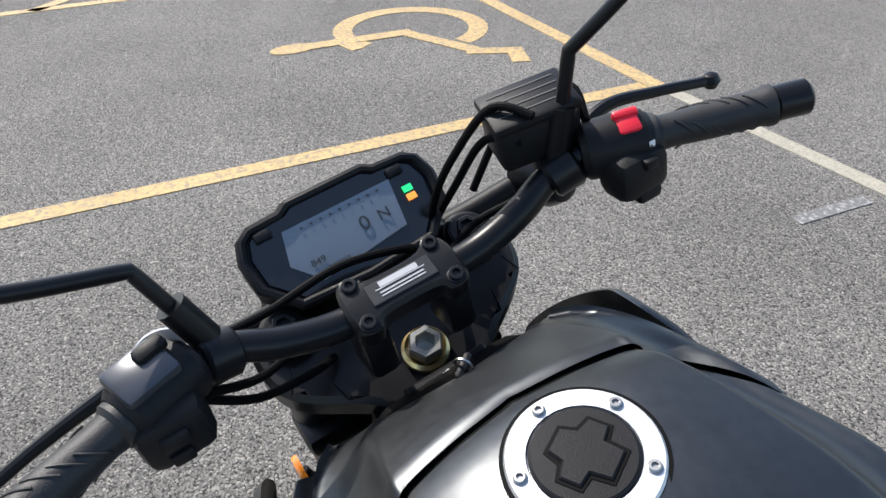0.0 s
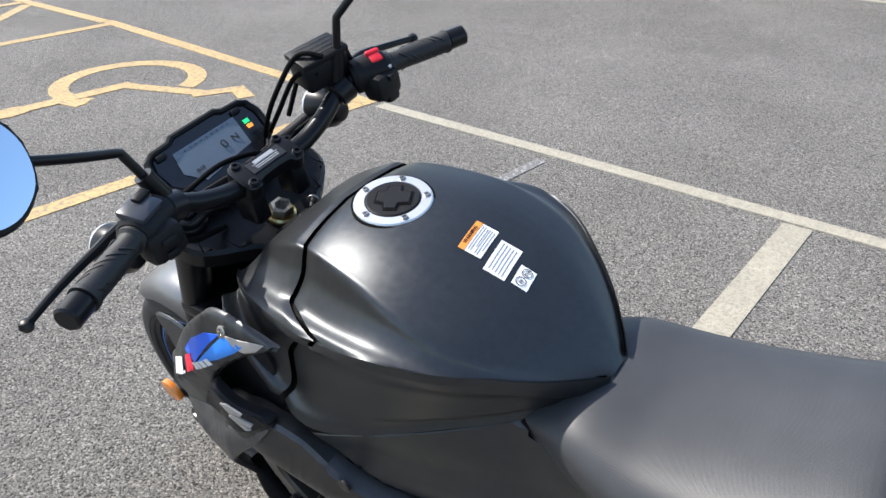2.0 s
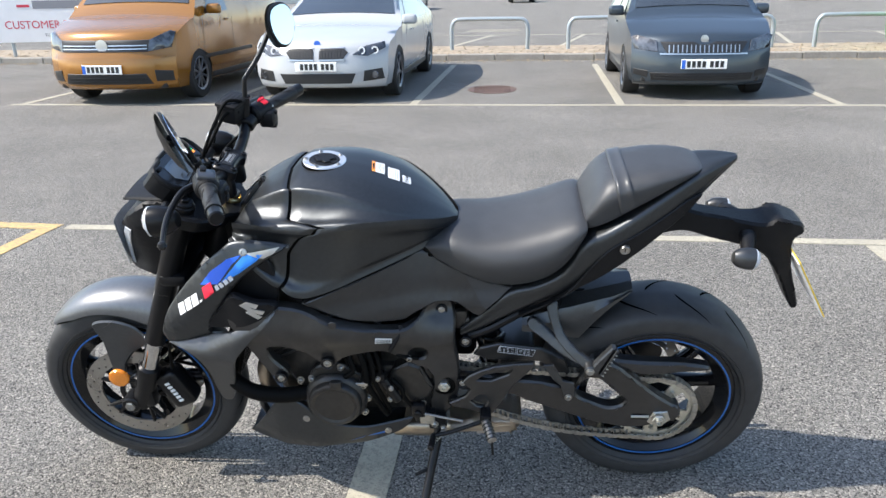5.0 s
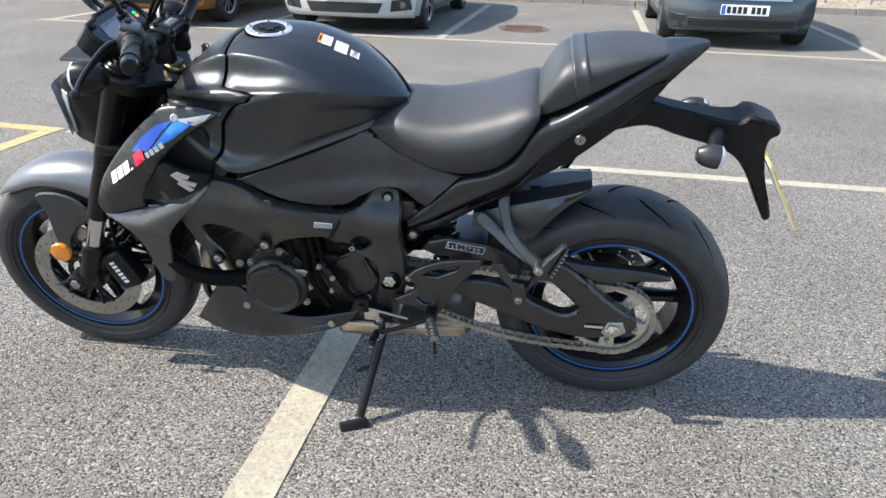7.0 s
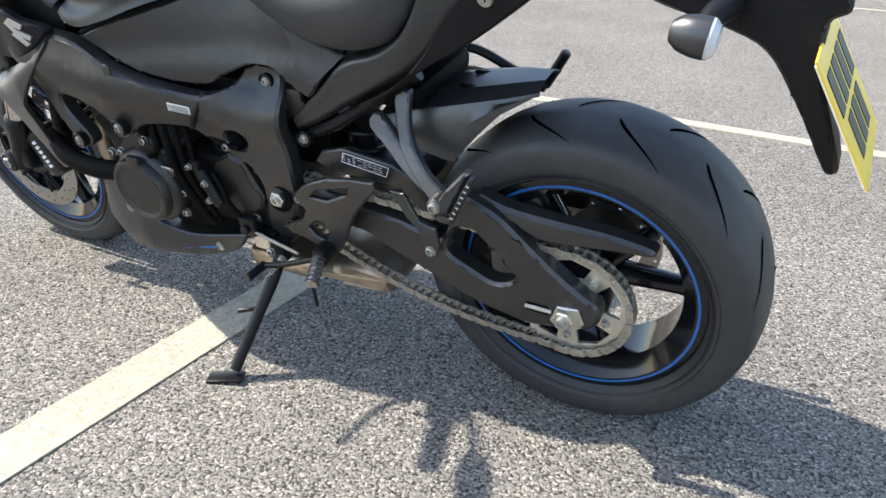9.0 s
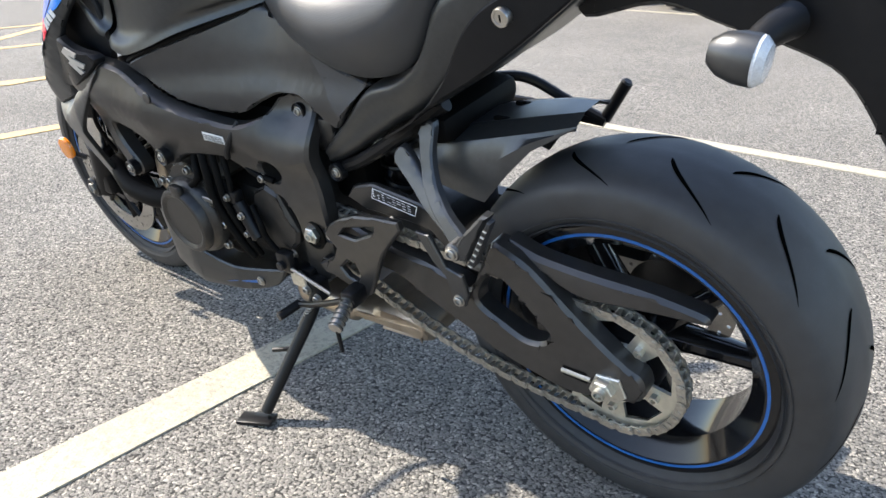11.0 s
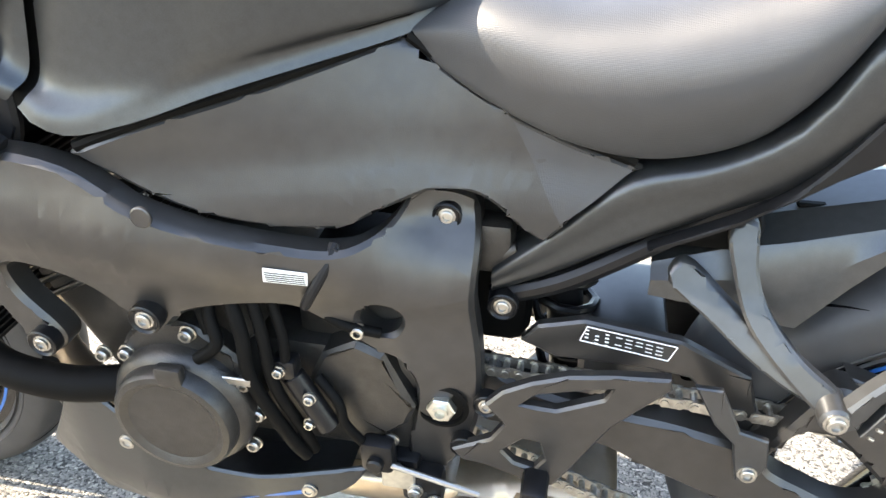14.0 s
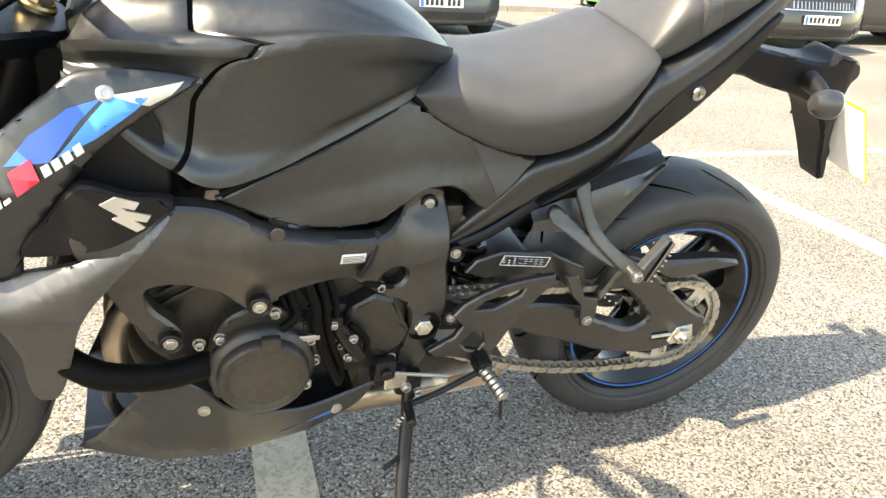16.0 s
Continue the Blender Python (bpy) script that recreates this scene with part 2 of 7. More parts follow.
def thing(name, label, category, m=None, group="", kind=""):
    ob = new(name)
    ob.empty_display_size = 0.1
    if m is not None:
        ob.matrix_basis = m
    return tagged(ob, label, category, group, kind)


def join(*bms):
    out = bmesh.new()
    for b in bms:
        me = bpy.data.meshes.new("tmp")
        b.to_mesh(me)
        b.free()
        out.from_mesh(me)
        bpy.data.meshes.remove(me)
    return out


def moved(bm, m):
    bmesh.ops.transform(bm, matrix=m, verts=bm.verts)
    return bm


def box(cx, cy, cz, sx, sy, sz, bevel=0.0, seg=2):
    bm = bmesh.new()
    bmesh.ops.create_cube(bm, size=1, matrix=Matrix.Translation((cx, cy, cz)) @ Matrix.Diagonal((sx, sy, sz, 1)))
    if bevel:
        bmesh.ops.bevel(bm, geom=bm.edges[:], offset=bevel, segments=seg, affect="EDGES", profile=0.5)
    return bm


def axis_frame(a, b):
    a, b = Vector(a), Vector(b)
    return Matrix.Translation(a) @ (b - a).to_track_quat("Z", "Y").to_matrix().to_4x4(), (b - a).length


def rod(a, b, r, r2=None, n=20, bevel=0.0):
    """A capped cylinder or cone from a to b."""
    m, length = axis_frame(a, b)
    r2 = r if r2 is None else r2
    prof = [(0, 0), (r - bevel, 0), (r, bevel), (r2, length - bevel), (r2 - bevel, length), (0, length)]
    return moved(lathe(prof, n), m)


def lathe(profile, n=32, closed=False):
    """Turns (radius, height) pairs round the z axis."""
    bm = bmesh.new()
    rings = []
    for r, h in profile:
        if r < 1e-6:
            rings.append([bm.verts.new((0, 0, h))])
        else:
            rings.append([bm.verts.new((r * math.cos(2 * math.pi * k / n), r * math.sin(2 * math.pi * k / n), h)) for k in range(n)])
    pairs = list(zip(rings, rings[1:]))
    if closed:
        pairs.append((rings[-1], rings[0]))
    for p, q in pairs:
        for k in range(n):
            j = (k + 1) % n
            f = [p[k % len(p)], p[j % len(p)], q[j % len(q)], q[k % len(q)]]
            f = list(dict.fromkeys(f))
            if len(f) > 2:
                bm.faces.new(f)
    return bm


def spline(pts, per=6, closed=False):
    """Points of a Catmull-Rom curve; a point given twice in a row is a sharp corner."""
    pts = [Vector(p) for p in pts]
    n, out = len(pts), []
    for i in range(n if closed else n - 1):
        p1, p2 = pts[i], pts[(i + 1) % n]
        if (p2 - p1).length < 1e-6:
            continue
        p0 = pts[i - 1] if (closed or i) else p1
        p3 = pts[(i + 2) % n] if (closed or i + 2 < n) else p2
        t1 = Vector() if len(p1) == 3 and (p0 - p1).length < 1e-6 else (p2 - p0) * 0.5
        t2 = (p3 - p1) * 0.5
        if (p0 - p1).length < 1e-6:
            t1 = (p2 - p1) * 0.6
        if (p3 - p2).length < 1e-6:
            t2 = (p2 - p1) * 0.6
        d = (p2 - p1).length
        t1 = t1 * min(1, 1.6 * d / max(t1.length, 1e-9))
        t2 = t2 * min(1, 1.6 * d / max(t2.length, 1e-9))
        for k in range(per):
            s = k / per
            out.append(p1 * (2 * s**3 - 3 * s * s + 1) + t1 * (s**3 - 2 * s * s + s) + p2 * (3 * s * s - 2 * s**3) + t2 * (s**3 - s * s))
    if not closed:
        out.append(pts[-1])
    return out


def tube(pts, radius, n=12, per=6, smooth=True, cap=True):
    """A round tube along a curve; radius is a number or one per point of the curve."""
    path = spline(pts, per) if smooth else [Vector(p) for p in pts]
    bm, rings, side = bmesh.new(), [], None
    for i, p in enumerate(path):
        d = (path[min(i + 1, len(path) - 1)] - path[max(i - 1, 0)]).normalized()
        side = (side - d * side.dot(d)).normalized() if side is not None else d.orthogonal().normalized()
        up = d.cross(side)
        r = radius if isinstance(radius, (int, float)) else radius[0] + (radius[-1] - radius[0]) * i / (len(path) - 1) if len(radius) == 2 else np.interp(i / (len(path) - 1), np.linspace(0, 1, len(radius)), radius)
        rings.append([bm.verts.new(p + (side * math.cos(2 * math.pi * k / n) + up * math.sin(2 * math.pi * k / n)) * r) for k in range(n)])
    for a, b in zip(rings, rings[1:]):
        for k in range(n):
            bm.faces.new((a[k], a[(k + 1) % n], b[(k + 1) % n], b[k]))
    if cap:
        bm.faces.new(rings[0])
        bm.faces.new(rings[-1])
    return bm


def table(rows):
    """Linear look-up of several values by the first column."""
    xs = [r[0] for r in rows]
    cols = list(zip(*[r[1:] for r in rows]))
    return lambda x: [float(np.interp(x, xs, c)) for c in cols]


def smooth_table(rows, per=8):
    pts = [np.array(r, float) for r in rows]
    dense = []
    for i in range(len(pts) - 1):
        p0, p1, p2, p3 = pts[max(i - 1, 0)], pts[i], pts[i + 1], pts[min(i + 2, len(pts) - 1)]
        for k in range(per):
            s = k / per
            t1, t2 = (p2 - p0) / 2, (p3 - p1) / 2
            dense.append(p1 * (2 * s**3 - 3 * s * s + 1) + t1 * (s**3 - 2 * s * s + s) + p2 * (3 * s * s - 2 * s**3) + t2 * (s**3 - s * s))
    dense.append(pts[-1])
    dense.sort(key=lambda r: r[0])
    return table([tuple(r) for r in dense])


def loft(sections, closed=True, caps=True):
    """Joins rings of equally many points."""
    bm = bmesh.new()
    rings = [[bm.verts.new(p) for p in s] for s in sections]
    n = len(rings[0])
    for a, b in zip(rings, rings[1:]):
        for k in range(n if closed else n - 1):
            bm.faces.new((a[k], a[(k + 1) % n], b[(k + 1) % n], b[k]))
    if caps and closed:
        bm.faces.new(rings[0])
        bm.faces.new(rings[-1])
    return bm


def skin(outline, place, thick=0.006, holes=(), smooth=True, per=4, grid=0.03, edge=0.004, drop=0.004):
    """A panel with an outline in two coordinates (u, v), bent by place(u, v, depth), with thickness, holes and rounded rims."""
    bm = bmesh.new()
    loops = [outline, *holes]
    edges = []
    for lp in loops:
        pts = [(p.x, p.y) for p in spline([(u, v, 0) for u, v in lp], per, True)] if smooth else list(lp)
        vs = [bm.verts.new((u, v, 0)) for u, v in pts]
        edges += [bm.edges.new((vs[i], vs[(i + 1) % len(vs)])) for i in range(len(vs))]
    bmesh.ops.triangle_fill(bm, edges=edges, use_beauty=True)
    us, vs = [v.co.x for v in bm.verts], [v.co.y for v in bm.verts]
    if grid:
        for lo, hi, ax in ((min(us), max(us), Vector((1, 0, 0))), (min(vs), max(vs), Vector((0, 1, 0)))):
            for k in range(1, int((hi - lo) / grid) + 1):
                c = ax * (lo + k * grid)
                bmesh.ops.bisect_plane(bm, geom=bm.verts[:] + bm.edges[:] + bm.faces[:], plane_co=c, plane_no=ax, dist=1e-6)
    rim = []
    if edge:
        old = set(v for e in bm.edges if e.is_boundary for v in e.verts)
        bmesh.ops.inset_region(bm, faces=bm.faces[:], thickness=edge, use_boundary=True, use_even_offset=False)
        rim = [v for e in bm.edges if e.is_boundary for v in e.verts]
    rim = set(rim)
    depth = {v: (drop if v in rim else 0.0) for v in bm.verts}
    top = bm.faces[:]
    if thick:
        out = bmesh.ops.extrude_face_region(bm, geom=top)
        new_v = [g for g in out["geom"] if isinstance(g, bmesh.types.BMVert)]
        newset = set(new_v)
        for v in new_v:
            depth[v] = thick
    for v in list(bm.verts):
        v.co = Vector(place(v.co.x, v.co.y, depth.get(v, 0.0)))
    return bm


def side_skin(outline, yfun, thick=0.006, s=-1, **k):
    """A body panel on one flank: outline in x, z; yfun gives the distance from the middle plane."""
    return skin(outline, lambda x, z, d: (x, s * (yfun(x, z) - d), z), thick, **k)


def bolt(at, d, r=0.007, h=0.005, hexed=True):
    """A socket screw head with its recess; d points outwards."""
    m, _ = axis_frame(at, Vector(at) + Vector(d))
    prof = [(r * 1.25, -0.002), (r * 1.25, 0), (r, 0.0005), (r, h * 0.8), (r * 0.85, h), (r * 0.55, h), (r * 0.5, h * 0.35), (0, h * 0.35)]
    return moved(lathe(prof, 12), m)


def nut(at, d, r, h, hole=0.5):
    m, _ = axis_frame(at, Vector(at) + Vector(d))
    return moved(lathe([(0, 0), (r, 0), (r, h * 0.85), (r * 0.9, h), (r * hole, h), (r * hole, h * 0.4), (0, h * 0.4)], 6), m)


def text_mesh(word, size):
    """Letters of the built-in font as a flat mesh in the x, y plane, centred."""
    cu = bpy.data.curves.new("letters", "FONT")
    cu.body, cu.size, cu.align_x, cu.align_y, cu.extrude = word, size, "CENTER", "CENTER", 0.0003
    ob = bpy.data.objects.new("letters", cu)
    scene.collection.objects.link(ob)
    me = bpy.data.meshes.new_from_object(ob)
    bm = bmesh.new()
    bm.from_mesh(me)
    bpy.data.objects.remove(ob)
    bpy.data.meshes.remove(me)
    bpy.data.curves.remove(cu)
    return bm

# ---- car park: ground and markings ----
def flat(outline, z0, z1):
    """A low slab with a given outline on the ground."""
    bm = bmesh.new()
    f = bm.faces.new([bm.verts.new((x, y, z1)) for x, y in outline])
    bmesh.ops.triangulate(bm, faces=[f])
    out = bmesh.ops.extrude_face_region(bm, geom=bm.faces[:])
    for g in out["geom"]:
        if isinstance(g, bmesh.types.BMVert):
            g.co.z = z0
    return bm


def stripe(a, b, w, z0=-0.002, z1=0.004):
    a, b = Vector(a), Vector(b)
    s = (b - a).normalized().orthogonal() * (w / 2)
    return flat([(a + s)[:], (b + s)[:], (b - s)[:], (a - s)[:]], z0, z1)


_bm = bmesh.new()
bmesh.ops.create_grid(_bm, x_segments=40, y_segments=40, size=400)
ground = tagged(part("ground", _bm, ASPHALT), "weathered grey asphalt of a car park", "asphalt", kind="structure")

TURN = radians(-3.0)
E1, E2 = Vector((math.cos(TURN), math.sin(TURN))), Vector((-math.sin(TURN), math.cos(TURN)))
NEAR = Vector((0.03, 2.17))


def park(u, v):
    """Car-park coordinates: along the near line and across it."""
    return NEAR + E1 * u + E2 * v


def marking(name, a, b, w, mat, label):
    return tagged(part(name, stripe(a, b, w), mat), label, "road marking", kind="structure")


marking("bay_line", park(-2.38, 0.02), park(9.5, 0.0), 0.085, WHITE_LINE, "worn white painted line across the parking bays")
for u, f in ((0.0, 0), (2.36, 0), (4.76, 0), (7.16, 0)):
    marking("bay_divider", park(u, -0.045), park(u + 0.055, -4.8), 0.115, WHITE_LINE, "worn white painted bay divider on asphalt")
marking("faded_line", (-1.157, 2.13), (-1.195, 1.78), 0.055, FAINT_LINE, "short faded white paint mark on asphalt")
marking("yellow_bay_line", (-2.40, 2.31), (-5.72, 2.66), 0.10, YELLOW_LINE, "worn yellow painted line of the disabled bay")
marking("yellow_bay_line", (-2.46, 2.26), (-2.87, -2.4), 0.10, YELLOW_LINE, "worn yellow painted side line of the disabled bay")
marking("yellow_bay_line", (-5.60, 2.60), (-6.05, -2.2), 0.10, YELLOW_LINE, "worn yellow painted side line of the disabled bay")
marking("yellow_bay_line", (-5.70, 2.64), (-7.3, 2.70), 0.10, YELLOW_LINE, "worn yellow painted line of the hatched zone")
marking("yellow_bay_line", (-7.14, 2.66), (-7.55, -1.6), 0.10, YELLOW_LINE, "worn yellow painted line of the hatched zone")
marking("yellow_hatch", (-5.74, 1.20), (-6.98, 2.62), 0.10, YELLOW_LINE, "worn yellow painted hatching on asphalt")
marking("yellow_hatch", (-5.84, -0.25), (-7.30, 1.40), 0.10, YELLOW_LINE, "worn yellow painted hatching on asphalt")


def wheelchair():
    """The painted symbol: wheel arc, body bars and foot rest."""
    c, r0, r1 = Vector((-4.0, 1.75)), 0.365, 0.485
    bms = []
    pts = [c + Vector((-math.sin(a), math.cos(a))) * r1 for a in np.linspace(radians(-72), radians(203), 30)]
    pin = [c + Vector((-math.sin(a), math.cos(a))) * r0 for a in np.linspace(radians(203), radians(-72), 30)]
    bms.append(flat([p[:] for p in pts + pin], -0.002, 0.0032))
    bms.append(stripe((-4.03, 0.92), (-3.93, 1.72), 0.11, z1=0.0055))
    bms.append(stripe((-3.97, 1.66), (-3.40, 1.86), 0.10, z1=0.0045))
    bms.append(stripe((-3.42, 1.80), (-3.26, 2.08), 0.10, z1=0.0047))
    bms.append(stripe((-3.31, 2.05), (-3.10, 1.96), 0.10, z1=0.0043))
    bms.append(stripe((-4.0, 1.27), (-3.80, 1.30), 0.09, z1=0.0048))
    head = flat([(-4.02 + 0.085 * math.cos(k), 0.98 + 0.14 * math.sin(k)) for k in np.linspace(0, 6.28, 20)[:-1]], -0.002, 0.0051)
    return join(*bms, head)


tagged(part("wheelchair_symbol", wheelchair(), YELLOW_LINE), "worn yellow painted wheelchair symbol on asphalt", "road marking", kind="structure")
FAR = Vector((-0.66, 7.10))
TURN2 = radians(-3.6)
F1, F2 = Vector((math.cos(TURN2), math.sin(TURN2))), Vector((-math.sin(TURN2), math.cos(TURN2)))
marking("far_bay_line", FAR - F1 * 5.3, FAR + F1 * 14, 0.085, WHITE_LINE, "white painted line in front of the far bays")
for u in (-5.15, -2.5, 0.0, 2.48, 4.95, 7.45, 9.9):
    marking("far_divider", FAR + F1 * u + F2 * 0.045, FAR + F1 * u + F2 * 4.6, 0.10, WHITE_LINE, "white painted divider of the far bays")

# ---- motorcycle, leaning on its side stand ----
LEAN_DEG, FOOT_Y = 12.0, 0.045
bike = thing("motorcycle", "matt black naked motorcycle leaning on its side stand", "motorcycle", pose(0, FOOT_Y, 0, LEAN_DEG, 0, 0))

# -- tank surface: rows of x, top, crease half-width, crease height, seam half-width, seam height
TANK = smooth_table([
    (-0.345, 0.905, 0.120, 0.885, 0.165, 0.870),
    (-0.300, 0.938, 0.148, 0.898, 0.188, 0.835),
    (-0.250, 0.968, 0.168, 0.903, 0.200, 0.785),
    (-0.180, 0.998, 0.184, 0.905, 0.213, 0.742),
    (-0.110, 1.006, 0.193, 0.908, 0.206, 0.752),
    (-0.030, 0.996, 0.194, 0.922, 0.182, 0.778),
    (0.050, 0.968, 0.172, 0.918, 0.142, 0.798),
    (0.110, 0.938, 0.130, 0.900, 0.108, 0.812),
    (0.160, 0.902, 0.084, 0.876, 0.070, 0.826),
    (0.205, 0.862, 0.026, 0.852, 0.022, 0.842)])


def tank_ring(x, grow=0.0, n=10):
    zt, yc, zc, yb, zb = TANK(x)
    h = zt - zc
    k = float(np.interp(x, [-0.34, -0.20, -0.06, 0.06, 0.12], [0.6, 1.0, 0.8, 0.3, 0.0]))   # depth of the scallop under the shoulder ridge
    r = float(np.interp(x, [-0.34, -0.20, -0.06, 0.06, 0.12], [0.58, 0.60, 0.70, 0.84, 0.90]))   # the ridge runs out towards the crease
    f = lambda u: 0.83 * u ** 2.7
    fr = f(r) - 0.05 * k
    mix = lambda q: fr + (0.83 - fr) * q
    up = [(0, zt), (yc * r * 0.5, zt - f(r * 0.5) * h), (yc * r * 0.9, zt - (f(r * 0.9) - 0.05 * k) * h), (yc * r, zt - fr * h), (yc * (r + 0.22 * (1 - r)), zt - (mix(0.22) + 0.20 * k) * h), (yc * (r + 0.58 * (1 - r)), zt - (mix(0.58) + 0.19 * k) * h), (yc * (r + 0.88 * (1 - r)), zt - (mix(0.88) + 0.02 * k) * h), (yc, zc + 0.014)]
    low = [(yc + 0.003, zc + 0.002), (yc * 0.995, zc - 0.014), (yc * 0.75 + yb * 0.25 - 0.006, zc * 0.65 + zb * 0.35), (yb * 0.5 + yc * 0.5 - 0.006, zc * 0.25 + zb * 0.75), (yb - 0.005, zb + 0.016), (yb, zb)]
    pts = spline([(0, y, z) for y, z in up], n // 2) + spline([(0, y, z) for y, z in low], n // 2)
    return [(p.y + grow * (p.y / max(yc, 0.02)), p.z + grow * 0.5) for p in pts]


def tank_patch(x0, x1, steps, grow=0.0, lip=0.0):
    """Part of the tank between two seams that move with the way down the flank."""
    bm = bmesh.new()
    rows = []
    for i in range(steps + 1):
        u = i / steps
        base = tank_ring(0, grow)
        ring = []
        n = len(base)
        for k in range(n):
            v = k / (n - 1)
            x = x0(v) + (x1(v) - x0(v)) * u
            y, z = tank_ring(x, grow)[k]
            if lip and (i == 0 or i == steps):
                y, z = y - lip * (0.4 + v), z - lip * (1 - v)
            ring.append((x, y, z))
        rows.append([(x, -y, z) for x, y, z in reversed(ring[1:])] + ring)
    vs = [[bm.verts.new(p) for p in r] for r in rows]
    for a, b in zip(vs, vs[1:]):
        for k in range(len(a) - 1):
            bm.faces.new((a[k], a[k + 1], b[k + 1], b[k]))
    return bm


SEAM = table([(0.0, -0.205), (0.25, -0.185), (0.42, -0.188), (0.50, -0.135), (0.56, -0.105), (0.60, -0.13), (0.75, -0.19), (1.0, -0.22)])
tank = part("tank", tank_patch(lambda v: SEAM(v)[0] + 0.004, lambda v: 0.205, 26, 0.0, 0.004), PAINT, bike, "matt black metallic fuel tank", 40)
part("tank_front_cover", tank_patch(lambda v: -0.283 - 0.052 * min(1.0, v * 2.2), lambda v: SEAM(v)[0] - 0.003, 12, 0.004, 0.004), PAINT, bike, "matt black tank front cover", 40)
# Near-black shell added under the skin so that seams look shaded.
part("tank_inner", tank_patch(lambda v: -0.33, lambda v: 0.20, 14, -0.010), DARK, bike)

# -- filler cap on the tank top
CAP = Vector((-0.121, 0.003, 1.005))
CAP_M = Matrix.Translation(CAP) @ Euler((0, radians(3.5), 0)).to_matrix().to_4x4()
cap = part("fuel_cap", moved(lathe([(0, -0.012), (0.0535, -0.012), (0.0535, 0.001), (0.052, 0.003), (0.0385, 0.003), (0.0375, 0.0), (0, 0.0)], 48), CAP_M), ALU, bike, "silver ringed fuel filler cap")
part("cap_lid", moved(lathe([(0.0372, -0.002), (0.0372, 0.003), (0.035, 0.0045), (0, 0.0045)], 40), CAP_M), PLASTIC, cap)
part("cap_flap", moved(skin([(-0.026, -0.012), (-0.012, -0.016), (-0.008, -0.03), (0.010, -0.03), (0.012, -0.016), (0.03, -0.014), (0.03, 0.014), (0.012, 0.016), (0.010, 0.03), (-0.008, 0.03), (-0.012, 0.016), (-0.026, 0.012)],
                           lambda u, v, d: (u, v, 0.0075 - d), 0.004, smooth=False, grid=0, edge=0.002, drop=0.0015), CAP_M @ pose(0, 0, 0, 0, 0, 28) @ Matrix.Diagonal((0.82, 0.82, 1, 1))), PLASTIC, cap)
part("flap_seam", moved(skin([(-0.029, -0.0145), (-0.0145, -0.019), (-0.0105, -0.033), (0.0125, -0.033), (0.0145, -0.019), (0.033, -0.017), (0.033, 0.017), (0.0145, 0.019), (0.0125, 0.033), (-0.0105, 0.033), (-0.0145, 0.019), (-0.029, 0.0145)],
                            lambda u, v, d: (u, v, 0.0052 - d), 0.001, smooth=False, grid=0, edge=0), CAP_M @ pose(0, 0, 0, 0, 0, 28) @ Matrix.Diagonal((0.82, 0.82, 1, 1))), DARK, cap)
part("cap_seam", moved(lathe([(0.053, 0), (0.0565, 0.0), (0.0565, -0.006), (0.053, -0.006)], 48), CAP_M), DARK, cap)
for k in range(5):
    a = radians(72 * k + 40)
    part("screw", bolt(CAP_M @ Vector((0.0452 * math.cos(a), 0.0452 * math.sin(a), 0.003)), CAP_M.to_3x3() @ Vector((0, 0, 1)), 0.0045, 0.003), STEEL, cap)


# -- labels on the tank top
def on_tank(x, y, lift=0.001):
    r = tank_ring(x)
    ys, zs = [p[0] for p in r], [p[1] for p in r]
    k = int(np.argmax(ys[: len(ys) // 2 + 1]))
    return Vector((x, y, float(np.interp(abs(y), ys[: k + 1], zs[: k + 1])) + lift))


def tank_label(cx, cy, w, h, turn, mat, lift=0.001, name="label", parent=None, text="", r=0.0):
    c, s = math.cos(turn), math.sin(turn)
    hw, hh = w / 2, h / 2
    out = [(-hw, -hh), (hw, -hh), (hw, hh), (-hw, hh)]

    def place(u, v, d):
        return on_tank(cx + u * c - v * s, cy + u * s + v * c, lift - d * 0.5)
    return part(name, skin(out, place, 0.001, smooth=False, grid=0.012, edge=0), mat, parent or tank, text)


warn = tank_label(0.0105, 0.007, 0.030, 0.053, 0.12, LABEL_WHITE, 0.0010, "warning_label", None, "white warning label with orange band")
tank_label(-0.0005, 0.0055, 0.0085, 0.053, 0.12, LABEL_ORANGE, 0.0016, "band", warn, "orange header band")
for k in range(6):
    tank_label(0.0065 + 0.0031 * k, 0.007 + (0.004 if k % 3 == 2 else 0), 0.0009, 0.045 - 0.01 * (k % 3 == 2), 0.12, LABEL_TEXT, 0.0016, "print_line", warn)
_w = text_mesh("WARNING", 0.0068)
part("warning_word", moved(_w, Matrix.Translation(on_tank(-0.0005, 0.0055, 0.0022)) @ Euler((0, radians(14), 0)).to_matrix().to_4x4() @ pose(0, 0, 0, 0, 0, 97)), BAR_BLACK, warn)
note = tank_label(0.0485, 0.001, 0.028, 0.055, 0.12, LABEL_WHITE, 0.0010, "notice_label", None, "white printed notice label")
for k in range(5):
    tank_label(0.0395 + 0.0044 * k, 0.001, 0.0009, 0.046, 0.12, LABEL_TEXT, 0.0016, "print_line", note)
fuel = tank_label(0.080, -0.003, 0.020, 0.032, 0.12, LABEL_WHITE, 0.0010, "fuel_label", None, "small white fuel grade sticker")
